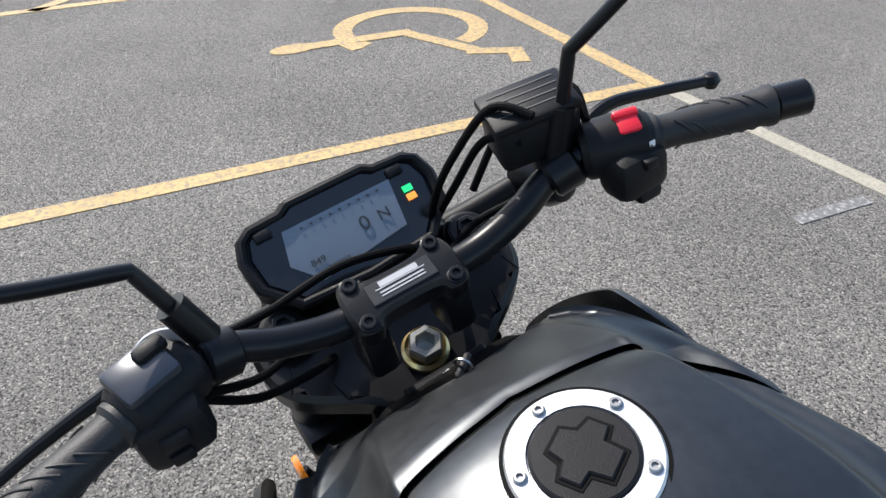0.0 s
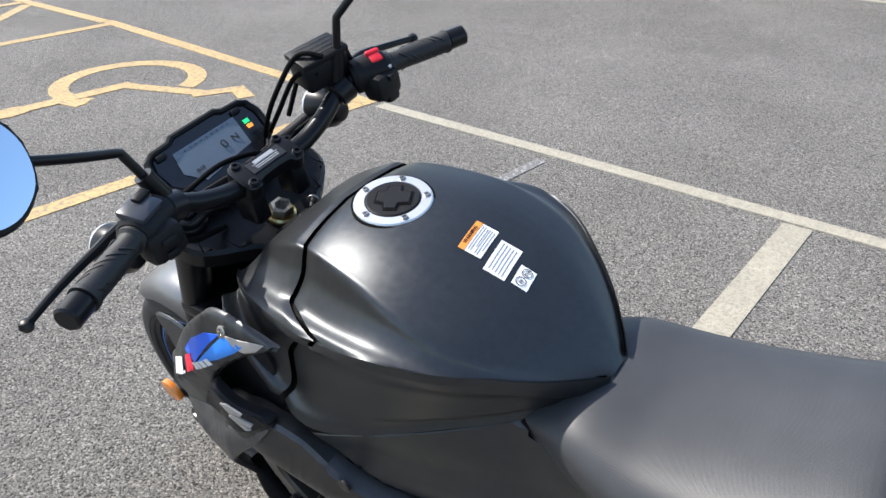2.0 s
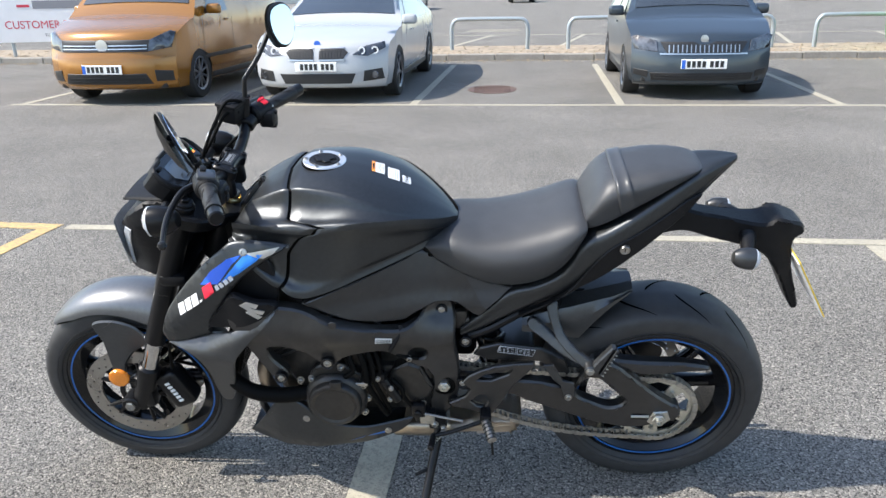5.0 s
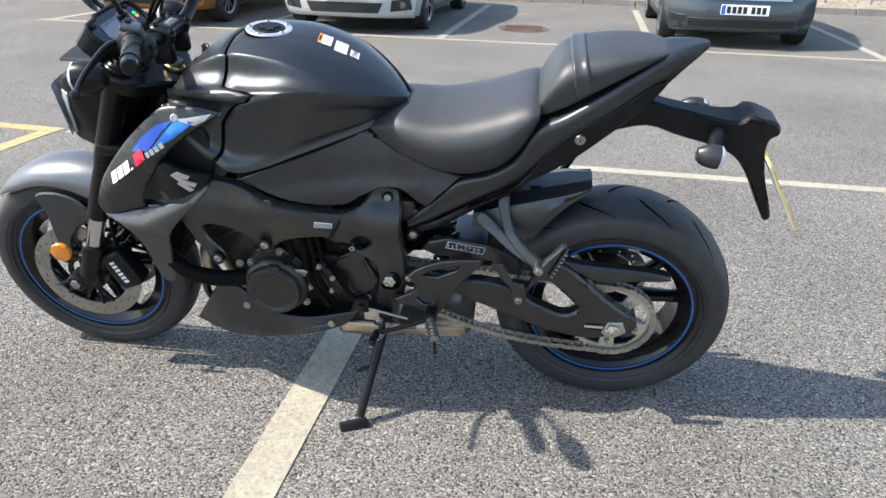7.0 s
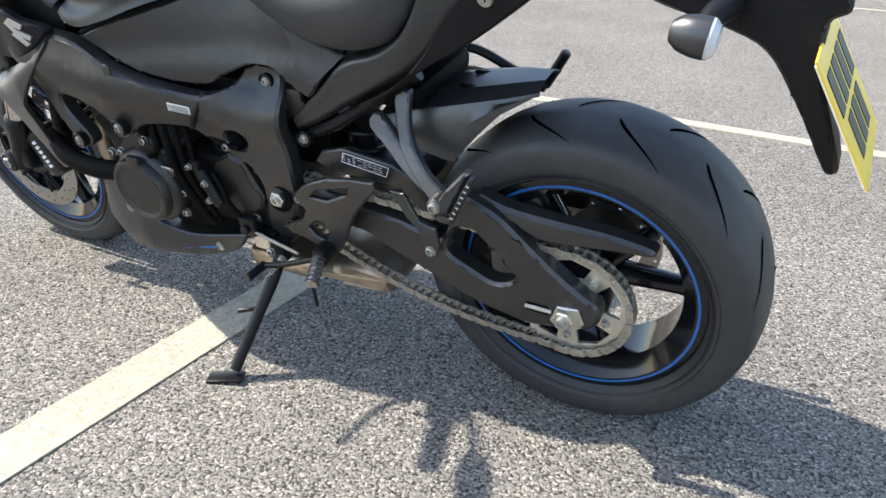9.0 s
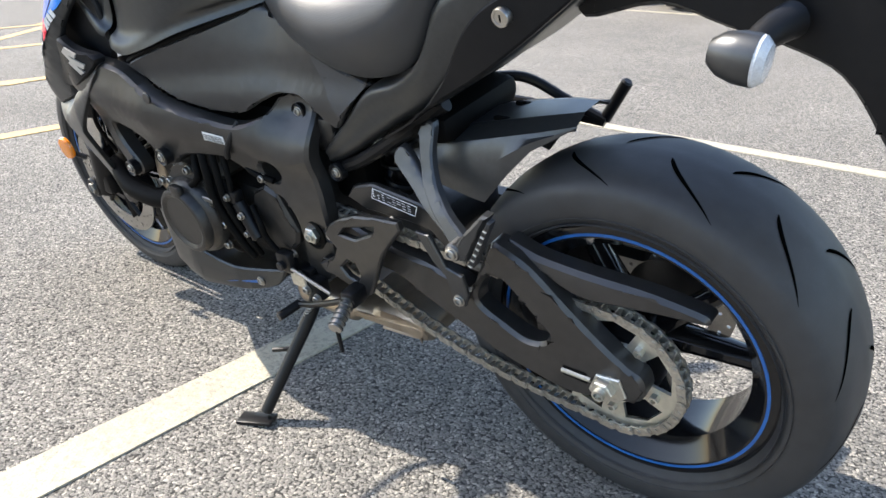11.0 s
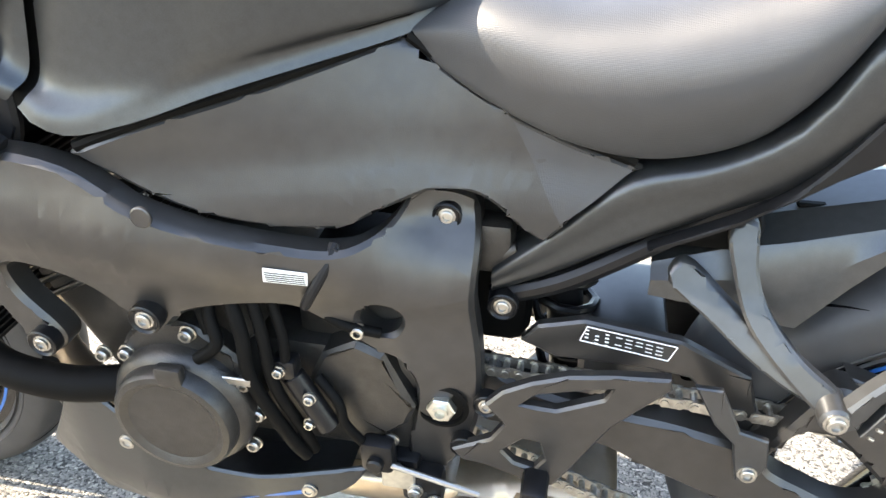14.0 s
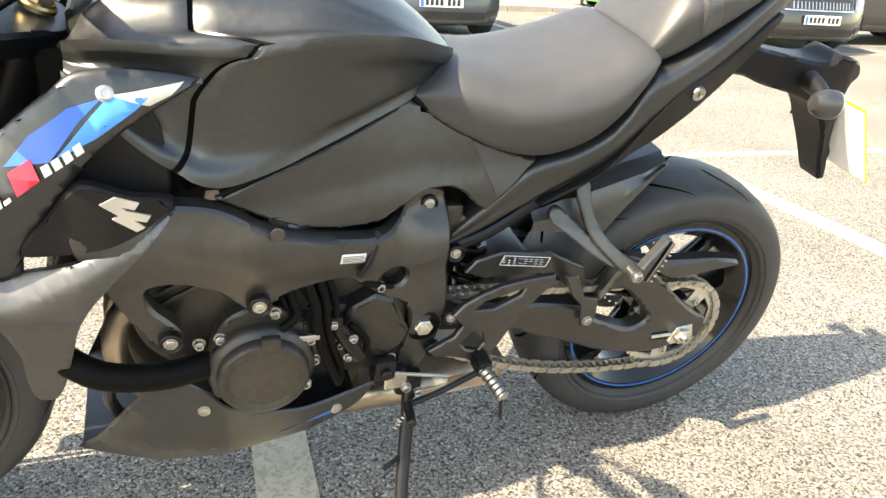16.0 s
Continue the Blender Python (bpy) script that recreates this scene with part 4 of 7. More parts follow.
def wheel(name, c, R, W, rim_w, side_label):
    """Tyre, rim with six spokes in pairs, blue stripe, hub."""
    half = [(0.219, rim_w * 0.80), (0.226, rim_w * 0.98), (0.240, W * 0.97), (0.262 if R > 0.3 else 0.252, W), (R - 0.024, W * 0.93), (R - 0.011, W * 0.72), (R - 0.004, W * 0.42), (R, 0.0)]
    prof = [(p.x, p.y) for p in spline([(r, h, 0) for r, h in half], 3)]
    prof = prof + [(r, -h) for r, h in reversed(prof[:-1])]
    ty = part(name, ring_y(prof, c, 80), RUBBER, bike, side_label, 50)
    # tread cuts: slim flat strips on the crown, near-black as the shade inside grooves
    bms = []
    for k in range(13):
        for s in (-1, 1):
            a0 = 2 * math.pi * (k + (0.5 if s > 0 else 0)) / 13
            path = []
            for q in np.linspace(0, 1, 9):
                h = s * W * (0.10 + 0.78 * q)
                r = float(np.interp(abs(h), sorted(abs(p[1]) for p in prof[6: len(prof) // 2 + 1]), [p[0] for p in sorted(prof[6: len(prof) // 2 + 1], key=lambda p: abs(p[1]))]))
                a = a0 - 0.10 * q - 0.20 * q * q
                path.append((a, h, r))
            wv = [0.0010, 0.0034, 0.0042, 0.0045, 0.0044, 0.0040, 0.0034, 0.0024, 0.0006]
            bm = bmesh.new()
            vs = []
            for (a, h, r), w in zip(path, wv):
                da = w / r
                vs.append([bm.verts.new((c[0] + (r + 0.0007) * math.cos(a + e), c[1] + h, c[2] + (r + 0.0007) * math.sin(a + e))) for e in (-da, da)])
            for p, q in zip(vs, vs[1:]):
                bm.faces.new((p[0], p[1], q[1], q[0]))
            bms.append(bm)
    part("tread_pattern", join(*bms), GROOVE_SHADE, ty)
    for s in (-1, 1):
        for rr, hh in ((0.2335, 0.985), (0.2455, 1.006)):
            part("sidewall_ring", ring_y([(rr - 0.0014, s * (W * hh - 0.003)), (rr, s * (W * hh + 0.0006)), (rr + 0.0014, s * (W * hh - 0.003))], c, 72), RUBBER, ty)
    rp = [(0.205, rim_w), (0.221, rim_w), (0.226, rim_w * 0.97), (0.222, rim_w * 0.9), (0.207, rim_w * 0.86), (0.190, rim_w * 0.55), (0.184, 0.0)]
    rp = rp + [(r, -h) for r, h in reversed(rp[:-1])]
    rim = part("rim", ring_y(rp + [(0.178, -rim_w * 0.6), (0.176, 0), (0.178, rim_w * 0.6)], c, 72, True), RIM, ty, "gloss black wheel rim with blue edge stripe")
    for s in (-1, 1):
        part("rim_stripe", ring_y([(0.2085, s * (rim_w + 0.0012)), (0.2130, s * (rim_w + 0.0012)), (0.2130, s * rim_w), (0.2085, s * rim_w)], c, 72, True), BLUE_STRIPE, rim, "blue rim stripe")
    hub = [ring_y([(0, -0.055), (0.034, -0.055), (0.046, -0.04), (0.042, 0), (0.046, 0.04), (0.034, 0.055), (0, 0.055)], c, 28)]
    for k in range(3):
        for d in (-0.21, 0.21):
            a = 2 * math.pi * k / 3 + 0.4 + d
            a2 = 2 * math.pi * k / 3 + 0.4 + d * 1.75
            p0 = Vector((0.025 * math.cos(a), 0, 0.025 * math.sin(a)))
            p1 = Vector((0.192 * math.cos(a2), 0, 0.192 * math.sin(a2)))
            t = (p1 - p0).normalized().cross(Vector((0, 1, 0)))
            secs = []
            for u in np.linspace(0, 1, 6):
                m, w, h = p0.lerp(p1, u), 0.020 - 0.006 * u + 0.006 * max(0, u - 0.8) * 5, 0.030 - 0.010 * u
                secs.append([Vector(c) + m + t * (w * math.cos(q)) + Vector((0, h * math.sin(q), 0)) for q in np.linspace(0, 2 * math.pi, 13)[:-1]])
            hub.append(loft(secs))
    part("spokes", join(*hub), RIM, rim)
    return ty


FC, RC = (-0.735, 0, 0.299), (0.738, 0, 0.310)
front = wheel("front_wheel", FC, 0.299, 0.060, 0.050, "black front tyre on gloss black rim")
rear = wheel("rear_wheel", RC, 0.311, 0.095, 0.078, "wide black rear tyre on gloss black rim")


def disc(c, y, r0, r1, holes, th=0.005, rh=0.0035):
    """A drilled brake disc."""
    def loopc(cx, cz, r, n):
        return [(cx + r * math.cos(a), cz + r * math.sin(a)) for a in np.linspace(0, 2 * math.pi, n + 1)[:-1]]
    hs = [loopc(0, 0, r0, 40)]
    for k in range(holes):
        a = 2 * math.pi * k / holes
        rr = r0 + (r1 - r0) * (0.25, 0.5, 0.75)[k % 3]
        hs.append(loopc(rr * math.cos(a), rr * math.sin(a), rh, 6))
    return skin(loopc(0, 0, r1, 56), lambda u, v, d: (c[0] + u, y + d - th / 2, c[2] + v), th, hs, smooth=False, grid=0, edge=0)


for s in (-1, 1):
    d = part("brake_disc", disc(FC, s * 0.072, 0.112, 0.155, 42), STEEL, front, "drilled steel brake disc")
    arms = [ring_y([(0.045, -0.004), (0.058, -0.004), (0.058, 0.004), (0.045, 0.004)], (FC[0], s * 0.072, FC[2]), 30, True)]
    for k in range(5):
        a = 2 * math.pi * k / 5
        for e in (-0.16, 0.16):
            arms.append(rod((FC[0] + 0.052 * math.cos(a), s * 0.072, FC[2] + 0.052 * math.sin(a)), (FC[0] + 0.114 * math.cos(a + e), s * 0.072, FC[2] + 0.114 * math.sin(a + e)), 0.006, n=8))
    part("disc_carrier", join(*arms), SATIN, d)
rd = part("rear_disc", disc(RC, 0.085, 0.075, 0.110, 30), STEEL, rear, "drilled steel rear brake disc")
part("rear_caliper", box(0.66, 0.09, 0.40, 0.09, 0.045, 0.05, 0.012), SATIN, bike)

# -- fork
AX = Vector((0.155, 0, 0.37)).normalized()   # upwards along the fork


def fork_at(z, y):
    return Vector((-0.700 + (z - 0.33) * 0.405, y, z))


for s in (-1, 1):
    y = s * 0.108
    foot = part("fork_foot", join(rod(fork_at(0.285, y), fork_at(0.435, y), 0.026, 0.030, bevel=0.006), rod((-0.735, s * 0.085, 0.305), (-0.735, s * 0.138, 0.305), 0.027, bevel=0.004), box(-0.690, y, 0.345, 0.05, 0.04, 0.11, 0.012)), SATIN, bike)
    part("axle_end", nut((-0.735, s * 0.137, 0.305), (0, s, 0), 0.015, 0.006, 0.6), STEEL, foot)
    part("fork_tube", rod(fork_at(0.42, y), fork_at(0.535, y), 0.0225), CHROME, bike, "bright chrome fork tube")
    part("fork_outer", join(rod(fork_at(0.522, y), fork_at(0.70, y), 0.0275, bevel=0.003), rod(fork_at(0.69, y), fork_at(0.945, y), 0.029, bevel=0.003), rod(fork_at(0.940, y), fork_at(0.952, y), 0.024, bevel=0.003)), SATIN, bike)
    part("fork_cap", join(rod(fork_at(0.948, y), fork_at(0.953, y), 0.021, bevel=0.002), nut(fork_at(0.952, y), AX, 0.013, 0.008, 0.6)), SATIN, bike)
    cal = part("front_caliper", join(box(0, 0, 0, 0.075, 0.062, 0.125, 0.016, 3), box(-0.02, 0, 0.05, 0.05, 0.035, 0.03, 0.006), box(-0.02, 0, -0.05, 0.05, 0.035, 0.03, 0.006)), SATIN, bike, "black radial brake caliper with white lettering")
    cal.matrix_basis = Matrix.Translation((-0.605, s * 0.088, 0.345)) @ Euler((0, radians(-25), 0)).to_matrix().to_4x4()
    for k in range(6):
        part("letter_bar", box(0.0, s * 0.0320, 0.032 - 0.013 * k, 0.014, 0.002, 0.008, 0), DECAL_WHITE, cal)
    part("screw", bolt((-0.03, s * 0.02, 0.052), (0, s, 0), 0.007, 0.006), STEEL, cal)
    part("screw", bolt((-0.03, s * 0.02, -0.05), (0, s, 0), 0.007, 0.006), STEEL, cal)
    bracket = part("reflector_bracket", tube([(-0.700, s * 0.135, 0.40), (-0.722, s * 0.150, 0.415), (-0.726, s * 0.155, 0.43)], 0.007, 8), SATIN, bike)
    part("reflector", moved(lathe([(0, -0.006), (0.0275, -0.006), (0.0285, 0.0), (0.026, 0.005), (0.0, 0.009)], 28), axis_frame((-0.724, s * 0.162, 0.433), (-0.724, s * 0.4, 0.433))[0]), ORANGE, bracket, "round amber side reflector")
    part("brake_hose", tube([(-0.60, s * 0.10, 0.42), (-0.575, s * 0.13, 0.52), (-0.55, s * 0.10, 0.62), (-0.52, s * 0.05, 0.70)], 0.005, 8), DARK, bike)

# -- front mudguard
secs = []
for i in range(25):
    a = radians(131 - 76 * i / 24)
    r = 0.318 + 0.020 * math.sin(math.pi * min(1, i / 14) / 2) + 0.018 * max(0, (i - 12) / 12)
    w = float(np.interp(i, [0, 4, 12, 24], [0.050, 0.068, 0.078, 0.086]))
    dp = float(np.interp(i, [0, 5, 12, 18, 24], [0.016, 0.040, 0.052, 0.075, 0.095]))
    ring = []
    for q in np.linspace(-1, 1, 17):
        y = w * math.sin(q * math.pi / 2)
        rr = r - dp * (1 - math.cos(q * math.pi / 2)) ** 1.15
        ring.append((FC[0] + rr * math.cos(a), y, FC[2] + rr * math.sin(a)))
    secs.append(ring)
_bm = loft(secs, closed=False)
bmesh.ops.solidify(_bm, geom=_bm.faces[:], thickness=0.004)
guard = part("front_mudguard", _bm, LIT_PAINT, bike, "front mudguard, matt black paint lightened as if strongly lit", 50)
for s in (-1, 1):
    part("mudguard_leg", side_skin([(-0.80, 0.560), (-0.74, 0.572), (-0.68, 0.55), (-0.655, 0.500), (-0.70, 0.468), (-0.735, 0.425), (-0.748, 0.375), (-0.775, 0.370), (-0.782, 0.43), (-0.785, 0.50)], lambda x, z: 0.092 + 0.02 * (0.55 - z), 0.006, s, edge=0.004, drop=0.004), WING_MAT, guard)

# -- headlamp and front indicators
HEAD = [(-0.664, 0.722), (-0.652, 0.80), (-0.640, 0.850), (-0.625, 0.890), (-0.590, 0.922), (-0.53, 0.945), (-0.478, 0.935), (-0.480, 0.88), (-0.505, 0.79), (-0.560, 0.705), (-0.615, 0.700)]
hy = table([(0.68, 0.050), (0.74, 0.072), (0.82, 0.098), (0.88, 0.112), (0.94, 0.095), (0.97, 0.060)])
hfun = lambda x, z: hy(z)[0] * (1 - 0.55 * max(0, (-0.58 - x) / 0.09) ** 1.5)
_h = [(p.x, p.y) for p in spline([(x, z, 0) for x, z in HEAD], 3, True)]
headlamp = part("headlamp", join(side_skin(HEAD, hfun, 0.0, -1, edge=0.008, drop=0.01, grid=0.02), side_skin(HEAD, hfun, 0.0, 1, edge=0.008, drop=0.01, grid=0.02),
                                 loft([[(x, s * (hfun(x, z) - 0.01), z) for s in (-1, -0.5, 0, 0.5, 1)] for x, z in _h + _h[:1]], closed=False)), PLASTIC, bike, "black headlamp cowl with clear lens")
part("headlamp_lens", loft([[(-0.650 - 0.022 * math.cos(q * 1.4), 0.086 * math.sin(q * 1.3) * (0.75 + 0.25 * (z - 0.72) / 0.15), z) for q in np.linspace(-1, 1, 11)] for z in (0.725, 0.76, 0.80, 0.84, 0.872)], closed=False), CLEAR, headlamp, "clear headlamp lens")
for s in (-1, 1):
    part("side_lens", side_skin([(-0.657, 0.74), (-0.648, 0.80), (-0.638, 0.846), (-0.622, 0.872), (-0.604, 0.866), (-0.624, 0.82), (-0.638, 0.775), (-0.646, 0.735)], lambda x, z: hfun(x, z) + 0.004, 0.006, s, smooth=False, grid=0.012, edge=0.002, drop=0.002), CLEAR, headlamp, "clear faceted headlamp side lens")
part("flyscreen", skin([(-0.62, -0.07), (-0.47, -0.10), (-0.47, 0.10), (-0.62, 0.07)], lambda u, v, d: (u, v, 0.945 + 0.10 * (u + 0.62) - 0.9 * v * v - d), 0.006, smooth=False), PLASTIC, bike)
for s in (-1, 1):
    part("indicator_stalk", tube([(-0.50, s * 0.09, 0.925), (-0.49, s * 0.14, 0.935), (-0.478, s * 0.19, 0.950)], [0.018, 0.013], 12), PLASTIC, bike)
    mm = Matrix.Translation((-0.468, s * 0.218, 0.958)) @ Euler((0, radians(-95), 0)).to_matrix().to_4x4() @ Matrix.Diagonal((1.1, 1.0, 1, 1))
    ind = part("front_indicator", moved(lathe([(0, -0.055), (0.017, -0.048), (0.028, -0.03), (0.034, -0.004), (0.034, 0.012), (0, 0.012)], 24), mm), SATIN, bike, "grey front indicator with clear lens")
    part("lens", moved(lathe([(0.0338, 0.010), (0.033, 0.017), (0.022, 0.027), (0, 0.031)], 24), mm), CLEAR, ind, "clear indicator lens")

# -- yokes, stem nut, ignition
yoke = part("top_yoke", skin([(-0.49, -0.135), (-0.445, -0.150), (-0.40, -0.135), (-0.36, -0.075), (-0.335, -0.045), (-0.330, 0.0), (-0.335, 0.045), (-0.36, 0.075), (-0.40, 0.135), (-0.445, 0.150), (-0.49, 0.135), (-0.475, 0.06), (-0.47, 0.0), (-0.475, -0.06)],
                             lambda u, v, d: (u + (0.0 - d) * 0.38, v, 0.925 - d - 0.38 * (u + 0.44)), 0.030, edge=0.006, drop=0.005), SATIN, bike, "satin black top yoke")
part("lower_yoke", box(-0.515, 0, 0.735, 0.075, 0.28, 0.035, 0.012), SATIN, bike)
NUT_M = axis_frame((-0.372, -0.001, 0.903), Vector((-0.372, -0.001, 0.903)) + AX)[0]
stem = part("stem_nut", moved(lathe([(0, 0), (0.024, 0), (0.024, 0.006), (0.0205, 0.009), (0.0205, 0.012)], 32), NUT_M), GOLD, bike, "gold steering stem nut")
part("stem_hex", moved(lathe([(0.0185, 0.008), (0.0185, 0.019), (0.0165, 0.023), (0.011, 0.023), (0.0095, 0.020), (0.0095, 0.002), (0, 0.002)], 6), NUT_M), ZINC, stem, "zinc plated hex stem nut")
ign = part("ignition_switch", join(skin([(-0.335, -0.045), (-0.27, -0.055), (-0.248, -0.02), (-0.248, 0.025), (-0.275, 0.052), (-0.335, 0.045)], lambda u, v, d: (u, v, 0.905 - 0.25 * (u + 0.29) - d), 0.05, smooth=False, edge=0.006, drop=0.005),
                                     moved(lathe([(0.021, -0.01), (0.021, 0.006), (0.018, 0.009), (0, 0.009)], 28), Matrix.Translation((-0.296, 0, 0.905)) @ Euler((0, radians(14), 0)).to_matrix().to_4x4())), PLASTIC, bike, "black ignition switch with key")
IGN_M = Matrix.Translation((-0.296, 0, 0.9075)) @ Euler((0, radians(14), 0)).to_matrix().to_4x4()
part("ignition_key", moved(join(box(0, 0, 0.017, 0.004, 0.016, 0.022, 0.001, 1), box(0, 0, 0.036, 0.009, 0.028, 0.026, 0.004, 2)), IGN_M @ pose(0, 0, 0.004, 0, 0, 35)), PLASTIC, ign)
part("key_ring", moved(lathe([(0.007, -0.001), (0.009, -0.001), (0.009, 0.001), (0.007, 0.001)], 16, True), IGN_M @ pose(0, 0.0, 0.052, 90, 0, 35)), STEEL, ign)
for k, (word, a) in enumerate((("ON", 120), ("OFF", 190), ("LOCK", 245), ("IGNITION", 320))):
    part("switch_word", moved(text_mesh(word, 0.0075), IGN_M @ pose(0, 0, -0.0005, 0, 0, a - 90) @ pose(0, 0.028, 0.0012, 0, 0, 180 if 180 < a < 360 else 0)), DECAL_WHITE, ign)

# -- handlebar and clamp
BAR_PTS = [(-0.360, 0.0, 0.996), (-0.360, 0.070, 0.997), (-0.358, 0.122, 1.014), (-0.358, 0.168, 1.038), (-0.340, 0.210, 1.050), (-0.300, 0.295, 1.053), (-0.264, 0.372, 1.055)]
full = [(x, -y, z) for x, y, z in reversed(BAR_PTS[1:])] + BAR_PTS
bar = part("handlebar", tube(full, [0.011, 0.011, 0.0115, 0.014, 0.0145, 0.0145, 0.0145, 0.014, 0.0115, 0.011, 0.011], 16), SATIN, bike, "satin black tapered handlebar")
CL_M = Matrix.Translation((-0.357, -0.009, 1.005)) @ Euler((0, radians(20), 0)).to_matrix().to_4x4() @ Matrix.Diagonal((0.98, 0.88, 1, 1))
clamp = part("bar_clamp", join(moved(skin([(-0.026, -0.058), (-0.010, -0.064), (0.022, -0.064), (0.030, -0.054), (0.030, -0.040), (0.022, -0.032), (0.020, 0.0), (0.022, 0.032), (0.030, 0.040), (0.030, 0.054), (0.022, 0.064), (-0.010, 0.064), (-0.026, 0.058), (-0.030, 0.045), (-0.020, 0.030), (-0.018, 0.0), (-0.020, -0.030), (-0.030, -0.045)],
                                          lambda u, v, d: (u, v, 0.012 - d - 3.0 * u * u), 0.024, edge=0.004, drop=0.004), CL_M), box(-0.362, -0.050, 0.962, 0.046, 0.030, 0.06, 0.008), box(-0.362, 0.034, 0.962, 0.046, 0.030, 0.06, 0.008)), SATIN, bike, "black handlebar clamp with etched plate")
part("clamp_plate", moved(box(0.001, 0, 0.0125, 0.022, 0.074, 0.002, 0.0008, 1), CL_M), LABEL_BLACK, clamp)
for u, w, v in ((-0.005, 0.006, 0.044), (0.003, 0.0016, 0.05), (0.0065, 0.0014, 0.05), (-0.001, 0.001, 0.056)):
    part("etched_bar", moved(box(u, 0, 0.0138, w, v, 0.0006), CL_M), DECAL_SILVER, clamp)
for u, v in ((-0.019, -0.047), (-0.019, 0.047), (0.022, -0.050), (0.022, 0.050)):
    part("clamp_bolt", bolt(CL_M @ Vector((u, v, 0.011)), CL_M.to_3x3() @ Vector((0, 0, 1)), 0.0072, 0.004), SATIN, clamp)


def along(y):
    s = 1 if y >= 0 else -1
    xs = [p[1] for p in BAR_PTS]
    return Vector((float(np.interp(abs(y), xs, [p[0] for p in BAR_PTS])), y, float(np.interp(abs(y), xs, [p[2] for p in BAR_PTS]))))


for s in (-1, 1):
    a, b = along(s * 0.248), along(s * 0.350)
    m, ln = axis_frame(a, b)
    gp = part("grip", moved(lathe([(0.012, 0), (0.0205, 0.0), (0.0205, 0.006), (0.0165, 0.010), (0.0155, 0.02), (0.0172, ln * 0.5), (0.0168, ln - 0.012), (0.0190, ln - 0.006), (0.0190, ln), (0.012, ln)], 28), m), GRIP, bike, "black rubber handlebar grip")
    ribs = []
    for k in range(5):
        for e in range(3):
            t0 = 2 * math.pi * e / 3 + 0.4 * k
            ribs.append(tube([m @ Vector((0.0172 * math.cos(t0 + q * 1.1), 0.0172 * math.sin(t0 + q * 1.1), 0.022 + 0.016 * k + 0.018 * q)) for q in np.linspace(0, 1, 5)], 0.0011, 6, 2))
    part("grip_ribs", join(*ribs), GRIP, gp)
    part("bar_end", rod(b, b + (b - a).normalized() * 0.034, 0.0165, bevel=0.003), SATIN, bike)
    # switch pod
    c = along(s * 0.222)
    mp = axis_frame(c, along(s * 0.262))[0]
    pod = part("switch_pod", join(moved(lathe([(0, -0.036), (0.021, -0.036), (0.027, -0.030), (0.029, 0.0), (0.027, 0.024), (0.022, 0.030), (0, 0.030)], 24), mp), box(c.x + 0.020, c.y, c.z - 0.018, 0.042, 0.056, 0.046, 0.012)), PLASTIC, bike, "black handlebar switch housing")
    if s < 0:
        part("switch_cover", moved(box(0, 0, 0, 0.040, 0.046, 0.012, 0.005, 2), Matrix.Translation(c + Vector((0.004, 0, 0.026))) @ Euler((0, radians(16), radians(20))).to_matrix().to_4x4()), SWITCH_GREY, pod, "glossy black switch cover")
        part("dip_switch", moved(box(0, 0, 0, 0.014, 0.026, 0.010, 0.004, 2), Matrix.Translation(c + Vector((-0.006, 0.012, 0.034))) @ Euler((0, radians(16), radians(20))).to_matrix().to_4x4()), PLASTIC, pod)
        part("indicator_switch", box(c.x + 0.042, c.y, c.z - 0.012, 0.010, 0.022, 0.012, 0.003), PLASTIC, pod)
        part("horn_button", box(c.x + 0.040, c.y - 0.002, c.z - 0.030, 0.010, 0.018, 0.012, 0.003), PLASTIC, pod)
    else:
        part("kill_switch", moved(join(box(0, 0, 0, 0.024, 0.022, 0.014, 0.004, 2), box(-0.008, 0, 0.005, 0.008, 0.024, 0.010, 0.003, 2)), Matrix.Translation(c + Vector((0.010, 0.004, 0.022))) @ Euler((0, radians(24), radians(-20))).to_matrix().to_4x4()), RED, pod, "red engine stop switch")
        part("hazard_button", box(c.x + 0.040, c.y + 0.002, c.z - 0.004, 0.010, 0.014, 0.010, 0.002), PLASTIC, pod)
        part("starter_button", box(c.x + 0.030, c.y + 0.004, c.z - 0.040, 0.020, 0.026, 0.014, 0.004), PLASTIC, pod)
        for dz, dy in ((0.008, 0.012), (-0.012, 0.0)):
            part("switch_mark", box(c.x + 0.033, c.y + dy, c.z + dz, 0.001, 0.006, 0.006), DECAL_WHITE, pod)
    # lever with perch
    pv = Vector((-0.372, s * 0.175, 1.030))
    tip = Vector((-0.382, s * 0.390, 0.998 if s < 0 else 1.026))
    lv = part("lever", join(tube([pv, Vector((-0.396, s * 0.215, 1.030)), Vector((-0.406, s * 0.27, tip.z + 0.016)), Vector((-0.398, s * 0.33, tip.z + 0.008)), tip], [0.009, 0.0085, 0.007, 0.006, 0.0055], 10), moved(lathe([(0, -0.010), (0.007, -0.007), (0.010, 0), (0.007, 0.007), (0, 0.010)], 14), Matrix.Translation(tip))), SATIN, bike, "black ball ended hand lever")
    part("lever_perch", join(box(pv.x + 0.012, pv.y, pv.z, 0.04, 0.034, 0.022, 0.006), rod(along(s * 0.158), along(s * 0.186), 0.021, bevel=0.003)), SATIN, bike)
    part("screw", bolt((pv.x, pv.y, pv.z + 0.011), (0, 0, 1), 0.006, 0.004), STEEL, lv)
    # mirror
    base = along(s * 0.172) + Vector((-0.004, 0, 0.014))
    knee = Vector((-0.372, -0.196, 1.132)) if s < 0 else Vector((-0.352, 0.192, 1.150))
